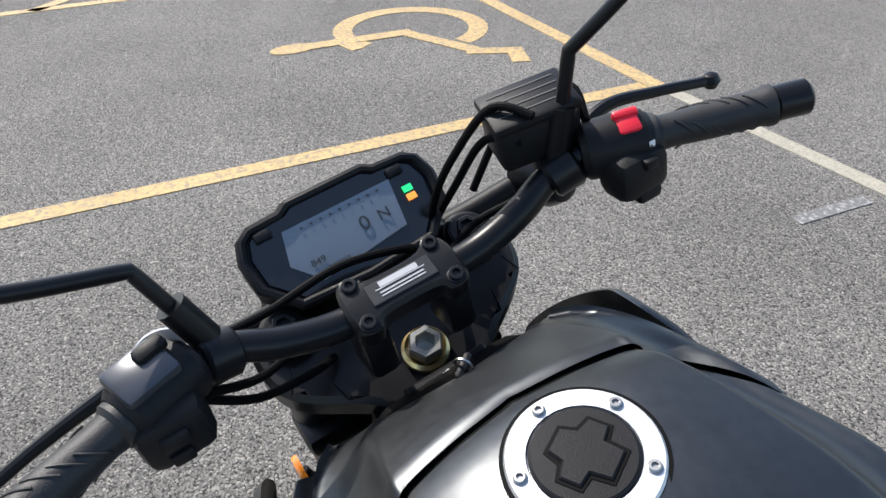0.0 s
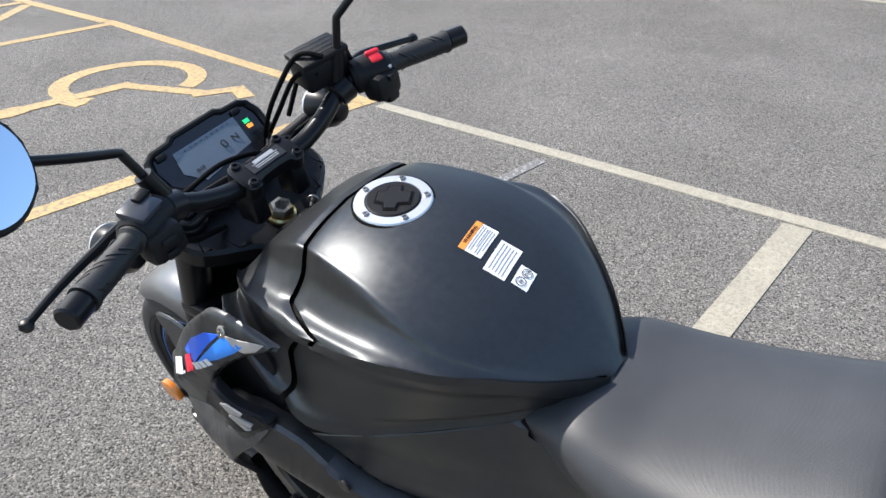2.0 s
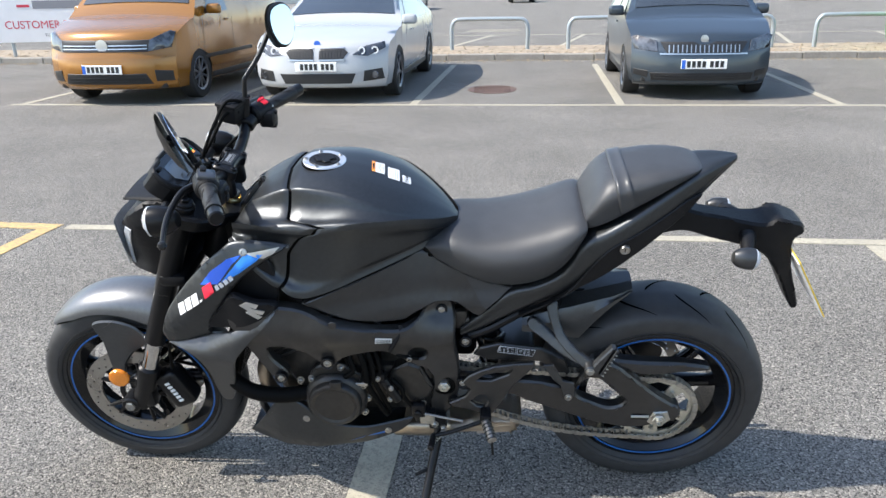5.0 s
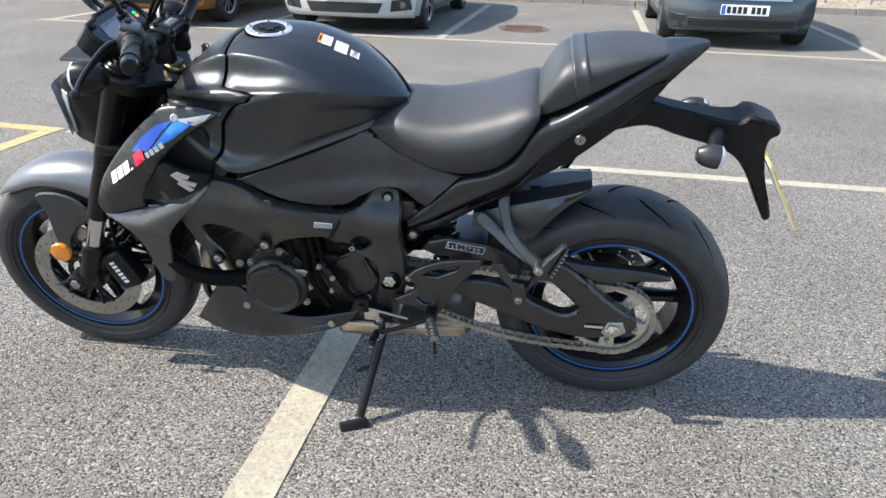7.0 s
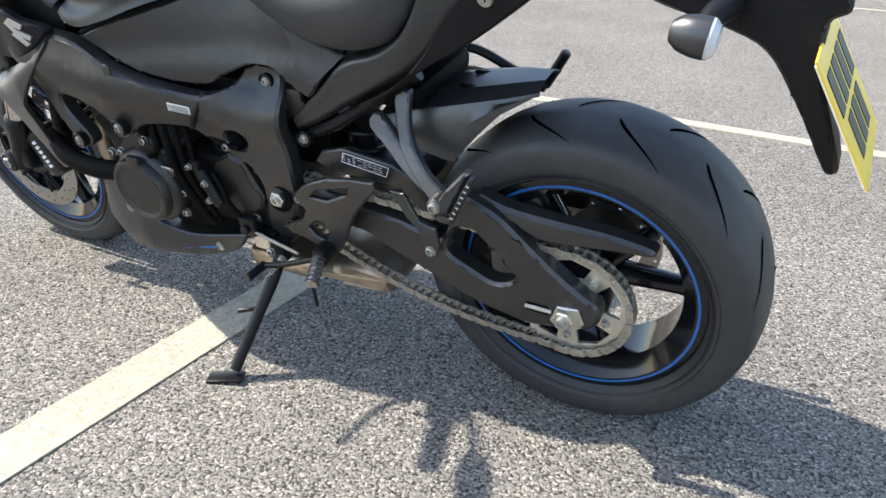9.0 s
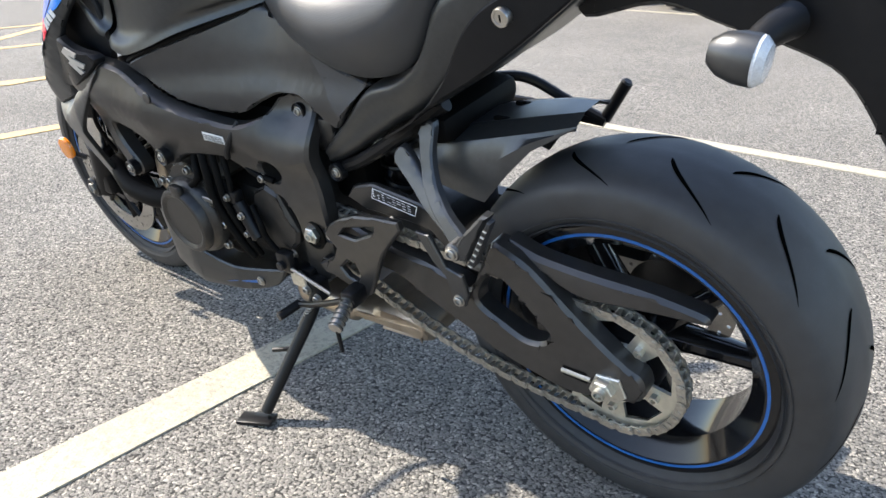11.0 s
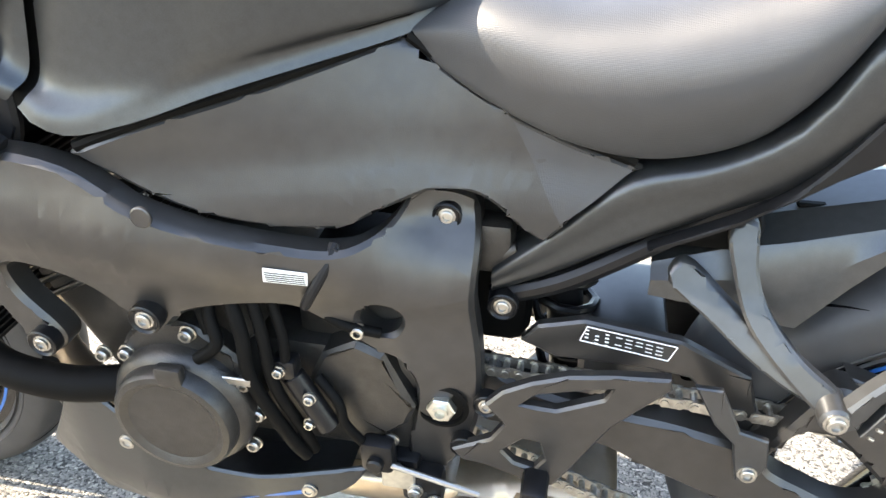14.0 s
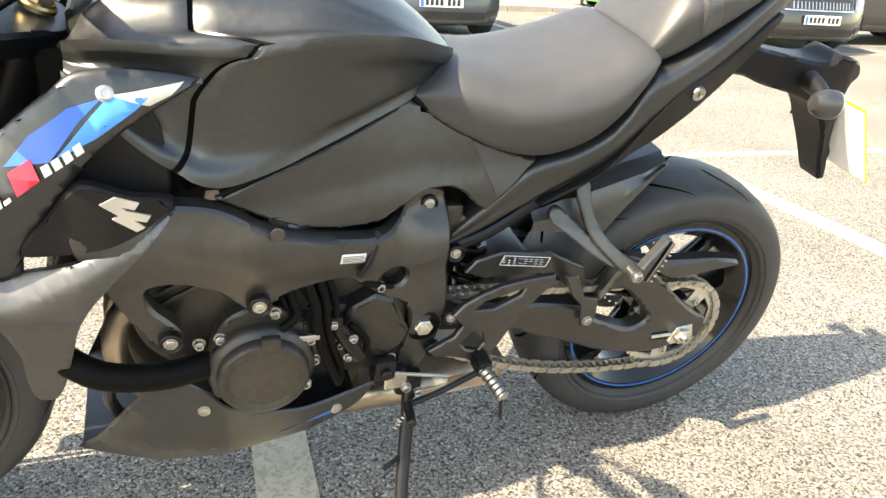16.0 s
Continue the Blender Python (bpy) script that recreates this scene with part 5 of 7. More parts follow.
    mc = Vector((-0.312, -0.366, 1.214)) if s < 0 else Vector((-0.262, 0.292, 1.262))
    part("mirror_stem", join(tube([base, base.lerp(knee, 0.5)], 0.013, 14, 2), tube([base.lerp(knee, 0.45), knee, knee, knee.lerp(mc + Vector((0, 0, 0.014)), 0.4), knee.lerp(mc + Vector((0, 0, 0.014)), 0.85) + Vector((-0.014, 0, 0))], 0.0065, 12)), SATIN, bike, "black bent mirror stem")
    n = Vector((0.82, 0.46, 0.33)).normalized() if s < 0 else Vector((0.95, -0.14, 0.17)).normalized()
    mm = Matrix.Translation(mc) @ n.to_track_quat("Z", "Y").to_matrix().to_4x4()
    shape = [(-0.074, -0.012), (-0.066, 0.030), (-0.030, 0.052), (0.035, 0.056), (0.070, 0.036), (0.076, -0.004), (0.050, -0.044), (0.0, -0.058), (-0.045, -0.044)]
    shape = [(-u * s, v) for u, v in shape]
    head = part("mirror_head", moved(join(skin(shape, lambda u, v, d: (u, v, 0.004 - d), 0.0, edge=0.003, drop=0.004), skin(shape, lambda u, v, d: (u, v, -0.026 * (1 - (u / 0.095) ** 2 - (v / 0.075) ** 2) + 0.0 * d), 0.0, edge=0)), mm), PLASTIC, bike, "black rear view mirror")
    part("mirror_glass", moved(skin([(u * 0.90, v * 0.88) for u, v in shape], lambda u, v, d: (u, v, 0.0062 - d), 0.001, edge=0), mm), MIRROR, head, "mirror glass, blue tint standing for reflected sky")

# brake fluid reservoir
RES_M = Matrix.Translation((-0.386, 0.166, 1.076)) @ Euler((radians(4), radians(8), radians(-14))).to_matrix().to_4x4() @ Matrix.Diagonal((0.98, 0.98, 1.15, 1))
res = part("brake_reservoir", moved(join(box(0, 0, 0, 0.056, 0.082, 0.040, 0.007), box(0.022, 0.01, -0.026, 0.026, 0.04, 0.02, 0.004)), RES_M), PLASTIC, bike, "black brake fluid reservoir with printed lid")
part("reservoir_lid", moved(box(0, 0, 0.023, 0.060, 0.086, 0.010, 0.004), RES_M), PLASTIC, res)
for k in range(4):
    part("print_line", moved(box(-0.018 + 0.011 * k, 0, 0.0284, 0.0016, 0.066, 0.0004), RES_M), SEGMENT2, res)

# cables and hoses round the bars
CABLES = [
    [(-0.355, 0.150, 1.105), (-0.389, 0.130, 1.110), (-0.418, 0.100, 1.065), (-0.446, 0.080, 1.009), (-0.481, 0.070, 0.92)],
    [(-0.364, 0.140, 1.080), (-0.394, 0.120, 1.079), (-0.430, 0.100, 1.025), (-0.470, 0.080, 0.957), (-0.48, 0.070, 0.90)],
    [(-0.355, 0.205, 1.075), (-0.385, 0.215, 1.095), (-0.41, 0.19, 1.09), (-0.43, 0.16, 1.06), (-0.44, 0.12, 1.0)],
    [(-0.350, 0.190, 1.030), (-0.385, 0.150, 1.005), (-0.41, 0.10, 0.985), (-0.42, 0.06, 0.95)],
    [(-0.340, -0.19, 1.02), (-0.365, -0.15, 0.985), (-0.40, -0.10, 0.965), (-0.42, -0.06, 0.94)],
    [(-0.345, -0.20, 1.015), (-0.36, -0.16, 0.97), (-0.38, -0.11, 0.945), (-0.41, -0.08, 0.92)],
    [(-0.385, -0.175, 1.03), (-0.415, -0.12, 1.005), (-0.425, -0.04, 1.005), (-0.425, 0.03, 0.985), (-0.44, 0.06, 0.95)]]
for pts in CABLES:
    part("cable", tube(pts, 0.0042, 10), DARK, bike, "black control cable")

# instrument cluster
CLU_M = Matrix.Translation((-0.486, -0.008, 0.992)) @ Euler((0, radians(42), 0)).to_matrix().to_4x4() @ Matrix.Diagonal((0.80, 0.90, 1, 1))
shell = [(-0.066, -0.050), (-0.066, 0.050), (-0.058, 0.062), (-0.056, 0.100), (-0.046, 0.114), (-0.020, 0.122), (0.020, 0.118), (0.060, 0.085), (0.066, 0.0), (0.060, -0.085), (0.020, -0.118), (-0.020, -0.122), (-0.046, -0.114), (-0.056, -0.100), (-0.058, -0.062)]
cluster = part("instrument_panel", moved(join(skin(shell, lambda u, v, d: (u, v, 0.010 - d), 0.045, smooth=False, edge=0.006, drop=0.005), tube([(u * 0.97, v * 0.97, 0.012) for u, v in shell] + [(shell[0][0] * 0.97, shell[0][1] * 0.97, 0.012)], 0.0065, 8, 1, smooth=False)), CLU_M), PLASTIC, bike, "black digital instrument panel, switched on")
part("cluster_face", moved(skin([(u * 0.90, v * 0.90) for u, v in shell], lambda u, v, d: (u, v, 0.0125 - d), 0.003, smooth=False, edge=0.002, drop=0.002), CLU_M), SCREEN_DARK, cluster)
lcd = part("display", moved(skin([(-0.034, -0.066), (-0.034, 0.070), (0.030, 0.062), (0.044, -0.050), (0.010, -0.076)], lambda u, v, d: (u, v, 0.0142 - d), 0.001, smooth=False, grid=0, edge=0), CLU_M), SCREEN, cluster, "grey liquid crystal display reading neutral")
for word, size, u, v in (("0", 0.026, 0.004, 0.020), ("N", 0.020, 0.004, 0.045), ("849", 0.012, 0.020, -0.046), ("000033", 0.009, 0.034, -0.026)):
    part("display_digits", moved(text_mesh(word, size), CLU_M @ pose(u, v, 0.0156, 0, 0, 90)), SEGMENT, lcd)
for k in range(9):
    part("display_segment", moved(box(-0.027, -0.045 + 0.012 * k, 0.0153, 0.003, 0.003, 0.0004), CLU_M), SEGMENT, lcd)
for v, mt in ((0.0, GREEN_LAMP), (0.012, AMBER_LAMP)):
    part("warning_lamp", moved(box(-0.012 + v, 0.084, 0.0148, 0.009, 0.012, 0.001, 0.0004, 1), CLU_M), mt, cluster)
for v in (-0.086, 0.080):
    part("cluster_button", moved(box(-0.040, v, 0.0150, 0.012, 0.020, 0.006, 0.002, 2), CLU_M), PLASTIC, cluster)

# -- engine, radiator, exhaust
core = part("crankcase", box(-0.03, 0, 0.40, 0.34, 0.30, 0.16, 0.02), ENGINE, bike, "black cast engine crankcase")
part("cylinder_block", moved(box(0, 0, 0, 0.20, 0.36, 0.22, 0.015), Matrix.Translation((-0.17, 0, 0.55)) @ Euler((0, radians(-28), 0)).to_matrix().to_4x4()), ENGINE, bike)
part("gearbox", box(0.08, 0, 0.45, 0.18, 0.26, 0.22, 0.02), ENGINE, bike)
part("sump", box(-0.05, 0, 0.28, 0.26, 0.20, 0.10, 0.02), ENGINE, bike)
fins = [moved(box(0, 0, -0.03 + 0.018 * k, 0.215, 0.375, 0.007, 0.002, 1), Matrix.Translation((-0.20, 0, 0.60)) @ Euler((0, radians(-28), 0)).to_matrix().to_4x4()) for k in range(4)]
part("cylinder_ribs", join(*fins), ENGINE, core)
ST = (-0.115, -0.195, 0.420)
stator = part("generator_cover", moved(lathe([(0, -0.02), (0.082, -0.02), (0.082, 0.018), (0.077, 0.027), (0.0705, 0.031), (0.069, 0.044), (0.066, 0.0485), (0.060, 0.0500), (0.055, 0.0475), (0.052, 0.0455), (0, 0.0455)], 48), Matrix.Translation(ST) @ Euler((radians(90), 0, 0)).to_matrix().to_4x4()), ENGINE, bike, "round black generator cover")
part("generator_arm", moved(box(0.010, -0.238, 0.488, 0.030, 0.014, 0.026, 0.004), Matrix.Translation((-0.115, 0, 0))), ENGINE, stator)
part("upper_engine_cover", side_skin([(-0.185, 0.475), (-0.155, 0.520), (-0.10, 0.530), (-0.06, 0.505), (-0.03, 0.47), (-0.04, 0.42), (-0.18, 0.41)], lambda x, z: 0.205, 0.04, -1, edge=0.005, drop=0.005), ENGINE, bike)
SPC = [(0.014, 0.440), (0.033, 0.480), (0.073, 0.503), (0.104, 0.490), (0.137, 0.418), (0.128, 0.392), (0.105, 0.372), (0.051, 0.364), (0.034, 0.418)]
spc = part("sprocket_cover", side_skin(SPC, lambda x, z: 0.168, 0.05, -1, smooth=False, edge=0.006, drop=0.006), ENGINE, bike, "black front sprocket cover")
for p in ((0.016, -0.168, 0.41), (0.078, -0.166, 0.52), (0.108, -0.168, 0.365)):
    part("screw", bolt(p, (0, -1, 0), 0.0075, 0.008), STEEL, spc)
for p in ((-0.175, -0.206, 0.482), (-0.182, -0.20, 0.372), (-0.095, -0.207, 0.521), (-0.040, -0.207, 0.462), (-0.032, -0.203, 0.415), (-0.045, -0.203, 0.365), (-0.205, -0.205, 0.475), (-0.185, -0.208, 0.435)):
    part("screw", bolt(p, (0, -1, 0), 0.0078, 0.008), STEEL, core)
for pts, r in (([(-0.055, -0.19, 0.585), (-0.035, -0.205, 0.53), (-0.030, -0.21, 0.47), (0.0, -0.20, 0.38), (0.012, -0.19, 0.345)], 0.008), ([(-0.035, -0.18, 0.585), (-0.018, -0.195, 0.53), (-0.010, -0.20, 0.46), (0.012, -0.19, 0.385), (0.018, -0.18, 0.345)], 0.007),
               ([(-0.075, -0.18, 0.585), (-0.070, -0.20, 0.545), (-0.062, -0.21, 0.515), (-0.085, -0.215, 0.495)], 0.007), ([(-0.02, -0.17, 0.58), (0.0, -0.185, 0.52), (0.005, -0.19, 0.47), (0.03, -0.18, 0.40)], 0.006), ([(-0.09, -0.17, 0.59), (-0.085, -0.19, 0.55), (-0.075, -0.20, 0.52)], 0.006),
               ([(0.03, -0.175, 0.455), (0.055, -0.185, 0.43), (0.06, -0.185, 0.40), (0.08, -0.18, 0.365)], 0.006), ([(0.0, -0.15, 0.57), (0.03, -0.165, 0.55), (0.06, -0.17, 0.53), (0.10, -0.16, 0.515)], 0.006)):
    part("hose", tube(pts, r, 12), DARK, bike, "black rubber hose")
part("hose_clip", box(-0.050, -0.216, 0.472, 0.045, 0.004, 0.010, 0.001, 1), STEEL, bike)
part("shift_sensor", join(rod((0.005, -0.185, 0.465), (0.045, -0.19, 0.395), 0.013, bevel=0.003), box(0.0, -0.185, 0.475, 0.028, 0.024, 0.028, 0.006)), SATIN, bike)
for p in ((-0.003, -0.200, 0.478), (0.030, -0.203, 0.448), (0.024, -0.198, 0.405)):
    part("screw", bolt(p, (0, -1, 0), 0.006, 0.006), STEEL, bike)
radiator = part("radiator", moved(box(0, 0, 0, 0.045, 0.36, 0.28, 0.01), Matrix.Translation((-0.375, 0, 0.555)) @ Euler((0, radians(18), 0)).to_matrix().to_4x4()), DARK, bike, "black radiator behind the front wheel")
part("radiator_fins", moved(join(*[box(0.0, 0, -0.12 + 0.012 * k, 0.050, 0.33, 0.003) for k in range(21)]), Matrix.Translation((-0.375, 0, 0.555)) @ Euler((0, radians(18), 0)).to_matrix().to_4x4()), SATIN, radiator)
part("coolant_pipe", tube([(-0.40, -0.19, 0.475), (-0.34, -0.215, 0.445), (-0.26, -0.215, 0.43), (-0.19, -0.20, 0.43)], 0.021, 14), DARK, bike, "thick black coolant hose")
for k, y in enumerate((-0.13, -0.045, 0.045, 0.13)):
    part("header_pipe", tube([(-0.26, y, 0.53), (-0.315, y, 0.48), (-0.325, y, 0.40), (-0.285, y * 0.8, 0.30), (-0.20, y * 0.55, 0.235), (-0.08, y * 0.4, 0.215)], 0.019, 14), COPPER, bike, "heat tinted exhaust header pipe")
part("exhaust_collector", join(box(0.09, -0.02, 0.208, 0.18, 0.20, 0.055, 0.020, 3), side_skin([(0.12, 0.222), (0.20, 0.236), (0.27, 0.252), (0.335, 0.264), (0.368, 0.258), (0.378, 0.240), (0.368, 0.212), (0.345, 0.196), (0.24, 0.190), (0.12, 0.188)], lambda x, z: 0.115, 0.16, -1, edge=0.018, drop=0.018, grid=0.03)), COPPER, bike, "heat tinted exhaust collector box", 45)
part("collector_seam", tube([(0.16, -0.112, 0.212), (0.25, -0.114, 0.224), (0.335, -0.113, 0.234), (0.358, -0.108, 0.228), (0.350, -0.110, 0.212), (0.25, -0.114, 0.204)], 0.0035, 8), COPPER, bike)
part("silencer", tube([(0.25, 0.10, 0.22), (0.33, 0.15, 0.26), (0.45, 0.19, 0.36), (0.58, 0.20, 0.46)], [0.04, 0.055, 0.06, 0.055], 18), SATIN, bike)

BELLY = [(-0.408, 0.200), (-0.408, 0.200), (-0.335, 0.312), (-0.275, 0.402), (-0.240, 0.408), (-0.200, 0.385), (-0.165, 0.345), (-0.115, 0.322), (-0.04, 0.312), (0.03, 0.318), (0.082, 0.325), (0.082, 0.325), (0.052, 0.285), (-0.02, 0.260), (-0.14, 0.238), (-0.28, 0.214)]
by = table([(-0.42, 0.128), (-0.36, 0.162), (-0.28, 0.200), (-0.18, 0.218), (-0.05, 0.208), (0.09, 0.178)])
belly_y = lambda x, z: by(x)[0] - 0.35 * max(0, 0.26 - z)
for s in (-1, 1):
    bl = part("belly_pan", side_skin(BELLY, belly_y, 0.006, s, edge=0.003, drop=0.003), PAINT, bike, "matt black belly pan")
    for p in ((-0.204, 0.345), (0.010, 0.288)):
        part("screw", bolt((p[0], s * (belly_y(*p) + 0.001), p[1]), (0, s, 0), 0.0085, 0.003), STEEL, bl)
    part("decal_bar", side_skin([(-0.09, 0.266), (0.0, 0.282), (0.02, 0.292), (-0.06, 0.276)], lambda x, z: belly_y(x, z) + 0.001, 0.0006, s, smooth=False, grid=0, edge=0), BLUE_STRIPE, bl)
part("belly_floor", loft([[(x, s * (by(x)[0] - 0.35 * max(0, 0.26 - z) - 0.004), z) for s in (-1, 0, 1)] for x, z in ((-0.400, 0.208), (-0.28, 0.218), (-0.14, 0.242), (-0.02, 0.264), (0.05, 0.288))], closed=False), PAINT, bike)
part("belly_strut", tube([(-0.335, -0.15, 0.40), (-0.345, -0.14, 0.33), (-0.330, -0.13, 0.27)], 0.010, 10), PEGMETAL, bike)

# -- big frame bolts, pivot
for p, r in (((-0.243, -0.243, 0.512), 0.011), ((-0.120, -0.236, 0.556), 0.0115), ((0.163, -0.118, 0.640), 0.010), ((0.223, -0.118, 0.536), 0.011), ((0.190, -0.160, 0.361), 0.010), ((0.215, -0.158, 0.428), 0.010)):
    b = part("frame_bolt", join(moved(lathe([(r * 1.5, -0.014), (r * 1.5, 0.0), (r * 1.35, 0.0012), (r * 1.15, -0.001), (0, -0.001)], 24), axis_frame(p, Vector(p) + Vector((0, -1, 0)))[0])), SATIN, bike)
    part("bolt_head", bolt((p[0], p[1] + 0.001, p[2]), (0, -1, 0), r * 0.72, 0.004), STEEL, b)
pv = part("pivot_recess", moved(lathe([(0, 0), (0.029, 0), (0.031, 0.004), (0.026, 0.006), (0.024, 0.002), (0, 0.002)], 28), axis_frame((0.165, -0.152, 0.417), (0.165, -1, 0.417))[0]), DARK, bike)
part("pivot_nut", join(nut((0.165, -0.153, 0.417), (0, -1, 0), 0.0168, 0.011, 0.55), moved(lathe([(0, 0.004), (0.009, 0.004), (0.009, 0.016), (0.006, 0.016), (0.005, 0.010), (0, 0.010)], 16), axis_frame((0.165, -0.153, 0.417), (0.165, -1, 0.417))[0])), ZINC, pv, "zinc plated swingarm pivot nut")

# -- swingarm, shock, chain
ARM = [(0.195, 0.450), (0.26, 0.432), (0.336, 0.421), (0.41, 0.418), (0.48, 0.406), (0.508, 0.402), (0.540, 0.466), (0.558, 0.500), (0.584, 0.497), (0.626, 0.476), (0.676, 0.431), (0.726, 0.387), (0.774, 0.352), (0.796, 0.340), (0.800, 0.309), (0.775, 0.287), (0.683, 0.264), (0.62, 0.272), (0.553, 0.287), (0.489, 0.312), (0.395, 0.346), (0.334, 0.368), (0.195, 0.375)]
WIN = [(0.518, 0.379), (0.533, 0.423), (0.557, 0.442), (0.583, 0.431), (0.635, 0.380), (0.649, 0.364), (0.638, 0.346), (0.608, 0.338), (0.569, 0.351)]
arm_y = lambda x, z: float(np.interp(x, [0.2, 0.4, 0.6, 0.8], [0.122, 0.138, 0.146, 0.146]))
for s in (-1, 1):
    arm = part("swingarm", side_skin(ARM, arm_y, 0.034, s, holes=[WIN], edge=0.006, drop=0.006, grid=0.03), FRAME, bike, "satin black swingarm")
    part("swingarm_brace", side_skin([(0.575, 0.500), (0.628, 0.486), (0.711, 0.476), (0.80, 0.466), (0.866, 0.450), (0.868, 0.436), (0.807, 0.436), (0.745, 0.435), (0.697, 0.436), (0.655, 0.452)], lambda x, z: float(np.interp(x, [0.54, 0.7, 0.87], [0.140, 0.128, 0.106])) - 0.3 * max(0, z - 0.46), 0.03, s, edge=0.006, drop=0.006), FRAME, arm, "satin black chain guard brace")
    adj = part("axle_block", side_skin([(0.715, 0.292), (0.728, 0.326), (0.765, 0.330), (0.776, 0.300), (0.760, 0.284), (0.725, 0.282)], lambda x, z: 0.150, 0.01, s, smooth=False, grid=0, edge=0.002, drop=0.002), ZINC, arm, "zinc axle adjuster block")
    part("axle_nut", join(nut((0.742, s * 0.150, 0.308), (0, s, 0), 0.0185, 0.013, 0.55), moved(lathe([(0.0, 0.004), (0.0095, 0.004), (0.0095, 0.022), (0.006, 0.022), (0.006, 0.014), (0, 0.014)], 18), axis_frame((0.742, s * 0.15, 0.308), (0.742, s * 1, 0.308))[0])), ZINC, adj)
    part("adjuster_slot", side_skin([(0.672, 0.300), (0.672, 0.318), (0.712, 0.318), (0.712, 0.298)], lambda x, z: 0.1470, 0.003, s, smooth=False, grid=0, edge=0), DARK, arm)
    part("adjuster_screw", rod((0.670, s * 0.147, 0.309), (0.718, s * 0.147, 0.309), 0.004, n=8), ZINC, arm)
part("swingarm_bridge", box(0.36, 0, 0.44, 0.10, 0.20, 0.08, 0.02), FRAME, bike)
guard2 = part("chain_guard", side_skin([(0.245, 0.497), (0.262, 0.520), (0.310, 0.534), (0.411, 0.521), (0.486, 0.484), (0.503, 0.428), (0.470, 0.430), (0.425, 0.474), (0.382, 0.480), (0.284, 0.480)], lambda x, z: 0.122, 0.012, -1, smooth=False, edge=0.003, drop=0.003), FRAME, bike, "black chain guard with printed label")
for p0, p1 in (((0.307, 0.5095), (0.399, 0.4965)), ((0.313, 0.5285), (0.406, 0.5155)), ((0.307, 0.5095), (0.313, 0.5285)), ((0.399, 0.4965), (0.406, 0.5155))):
    part("label_border", rod((p0[0], -0.1238, p0[1]), (p1[0], -0.1238, p1[1]), 0.0006, n=6), DECAL_WHITE, guard2)
cl = part("guard_label", side_skin([(0.305, 0.508), (0.312, 0.530), (0.407, 0.517), (0.399, 0.495)], lambda x, z: 0.1232, 0.001, -1, smooth=False, grid=0, edge=0), LABEL_BLACK, guard2, "black label with white printed symbols")
for i in range(8):
    for j in range(4):
        x0 = 0.3115 + 0.0105 * i
        z0 = 0.5095 - 0.00155 * i + 0.0048 * j
        if (i * 5 + j * 3) % 7 == 0:
            continue
        w, h = (0.0040, 0.0014) if i < 3 else (0.0070, 0.0007)
        part("label_print", side_skin([(x0, z0), (x0 + w, z0 - w * 0.15), (x0 + w, z0 + h - w * 0.15), (x0, z0 + h)], lambda x, z: 0.1245, 0.0006, -1, smooth=False, grid=0, edge=0), DECAL_WHITE, cl)
TRI = [(0.214, 0.440), (0.232, 0.462), (0.262, 0.480), (0.30, 0.495), (0.345, 0.503), (0.399, 0.508), (0.402, 0.494), (0.350, 0.433), (0.330, 0.395), (0.316, 0.366), (0.296, 0.330), (0.272, 0.322), (0.252, 0.335), (0.218, 0.346), (0.190, 0.350), (0.178, 0.365), (0.222, 0.390), (0.236, 0.415)]
rear_set = part("footrest_bracket", side_skin(TRI, lambda x, z: 0.168, 0.012, -1, holes=[[(0.252, 0.447), (0.270, 0.464), (0.345, 0.486), (0.337, 0.470), (0.29, 0.446)], [(0.236, 0.374), (0.258, 0.396), (0.276, 0.394), (0.283, 0.370), (0.272, 0.352), (0.250, 0.358)]], smooth=False, edge=0.003, drop=0.003, grid=0.03), FRAME, bike, "black footrest bracket with cut-out")
part("footrest_knuckle", box(0.276, -0.185, 0.338, 0.03, 0.045, 0.034, 0.008), SATIN, rear_set)
peg = part("footrest", tube([(0.272, -0.195, 0.338), (0.284, -0.225, 0.330), (0.294, -0.258, 0.321)], [0.011, 0.0125, 0.012], 14), STEEL, bike, "knurled metal rider footrest")
for k in range(6):
    a0 = Vector((0.2775, -0.205, 0.3355)).lerp(Vector((0.293, -0.254, 0.322)), k / 5)
    part("knurl_ring", moved(lathe([(0.0125, -0.0018), (0.0142, 0.0), (0.0125, 0.0018)], 16), axis_frame(a0, a0 + Vector((0.3, -1, -0.27)))[0]), PEGMETAL, peg)
part("footrest_feeler", rod((0.292, -0.252, 0.318), (0.296, -0.256, 0.270), 0.004, n=10), SATIN, peg)
part("gear_lever", join(tube([(0.262, -0.20, 0.330), (0.19, -0.205, 0.300), (0.135, -0.21, 0.285)], 0.006, 10), rod((0.136, -0.205, 0.285), (0.130, -0.255, 0.283), 0.009, bevel=0.002)), SATIN, bike, "black gear lever")
part("gear_rod", rod((0.10, -0.185, 0.345), (0.215, -0.19, 0.322), 0.0035, n=8), STEEL, bike)
part("gear_linkage", join(box(0.095, -0.178, 0.352, 0.04, 0.025, 0.045, 0.008), rod((0.095, -0.17, 0.35), (0.095, -0.20, 0.35), 0.010, bevel=0.002)), SATIN, bike)

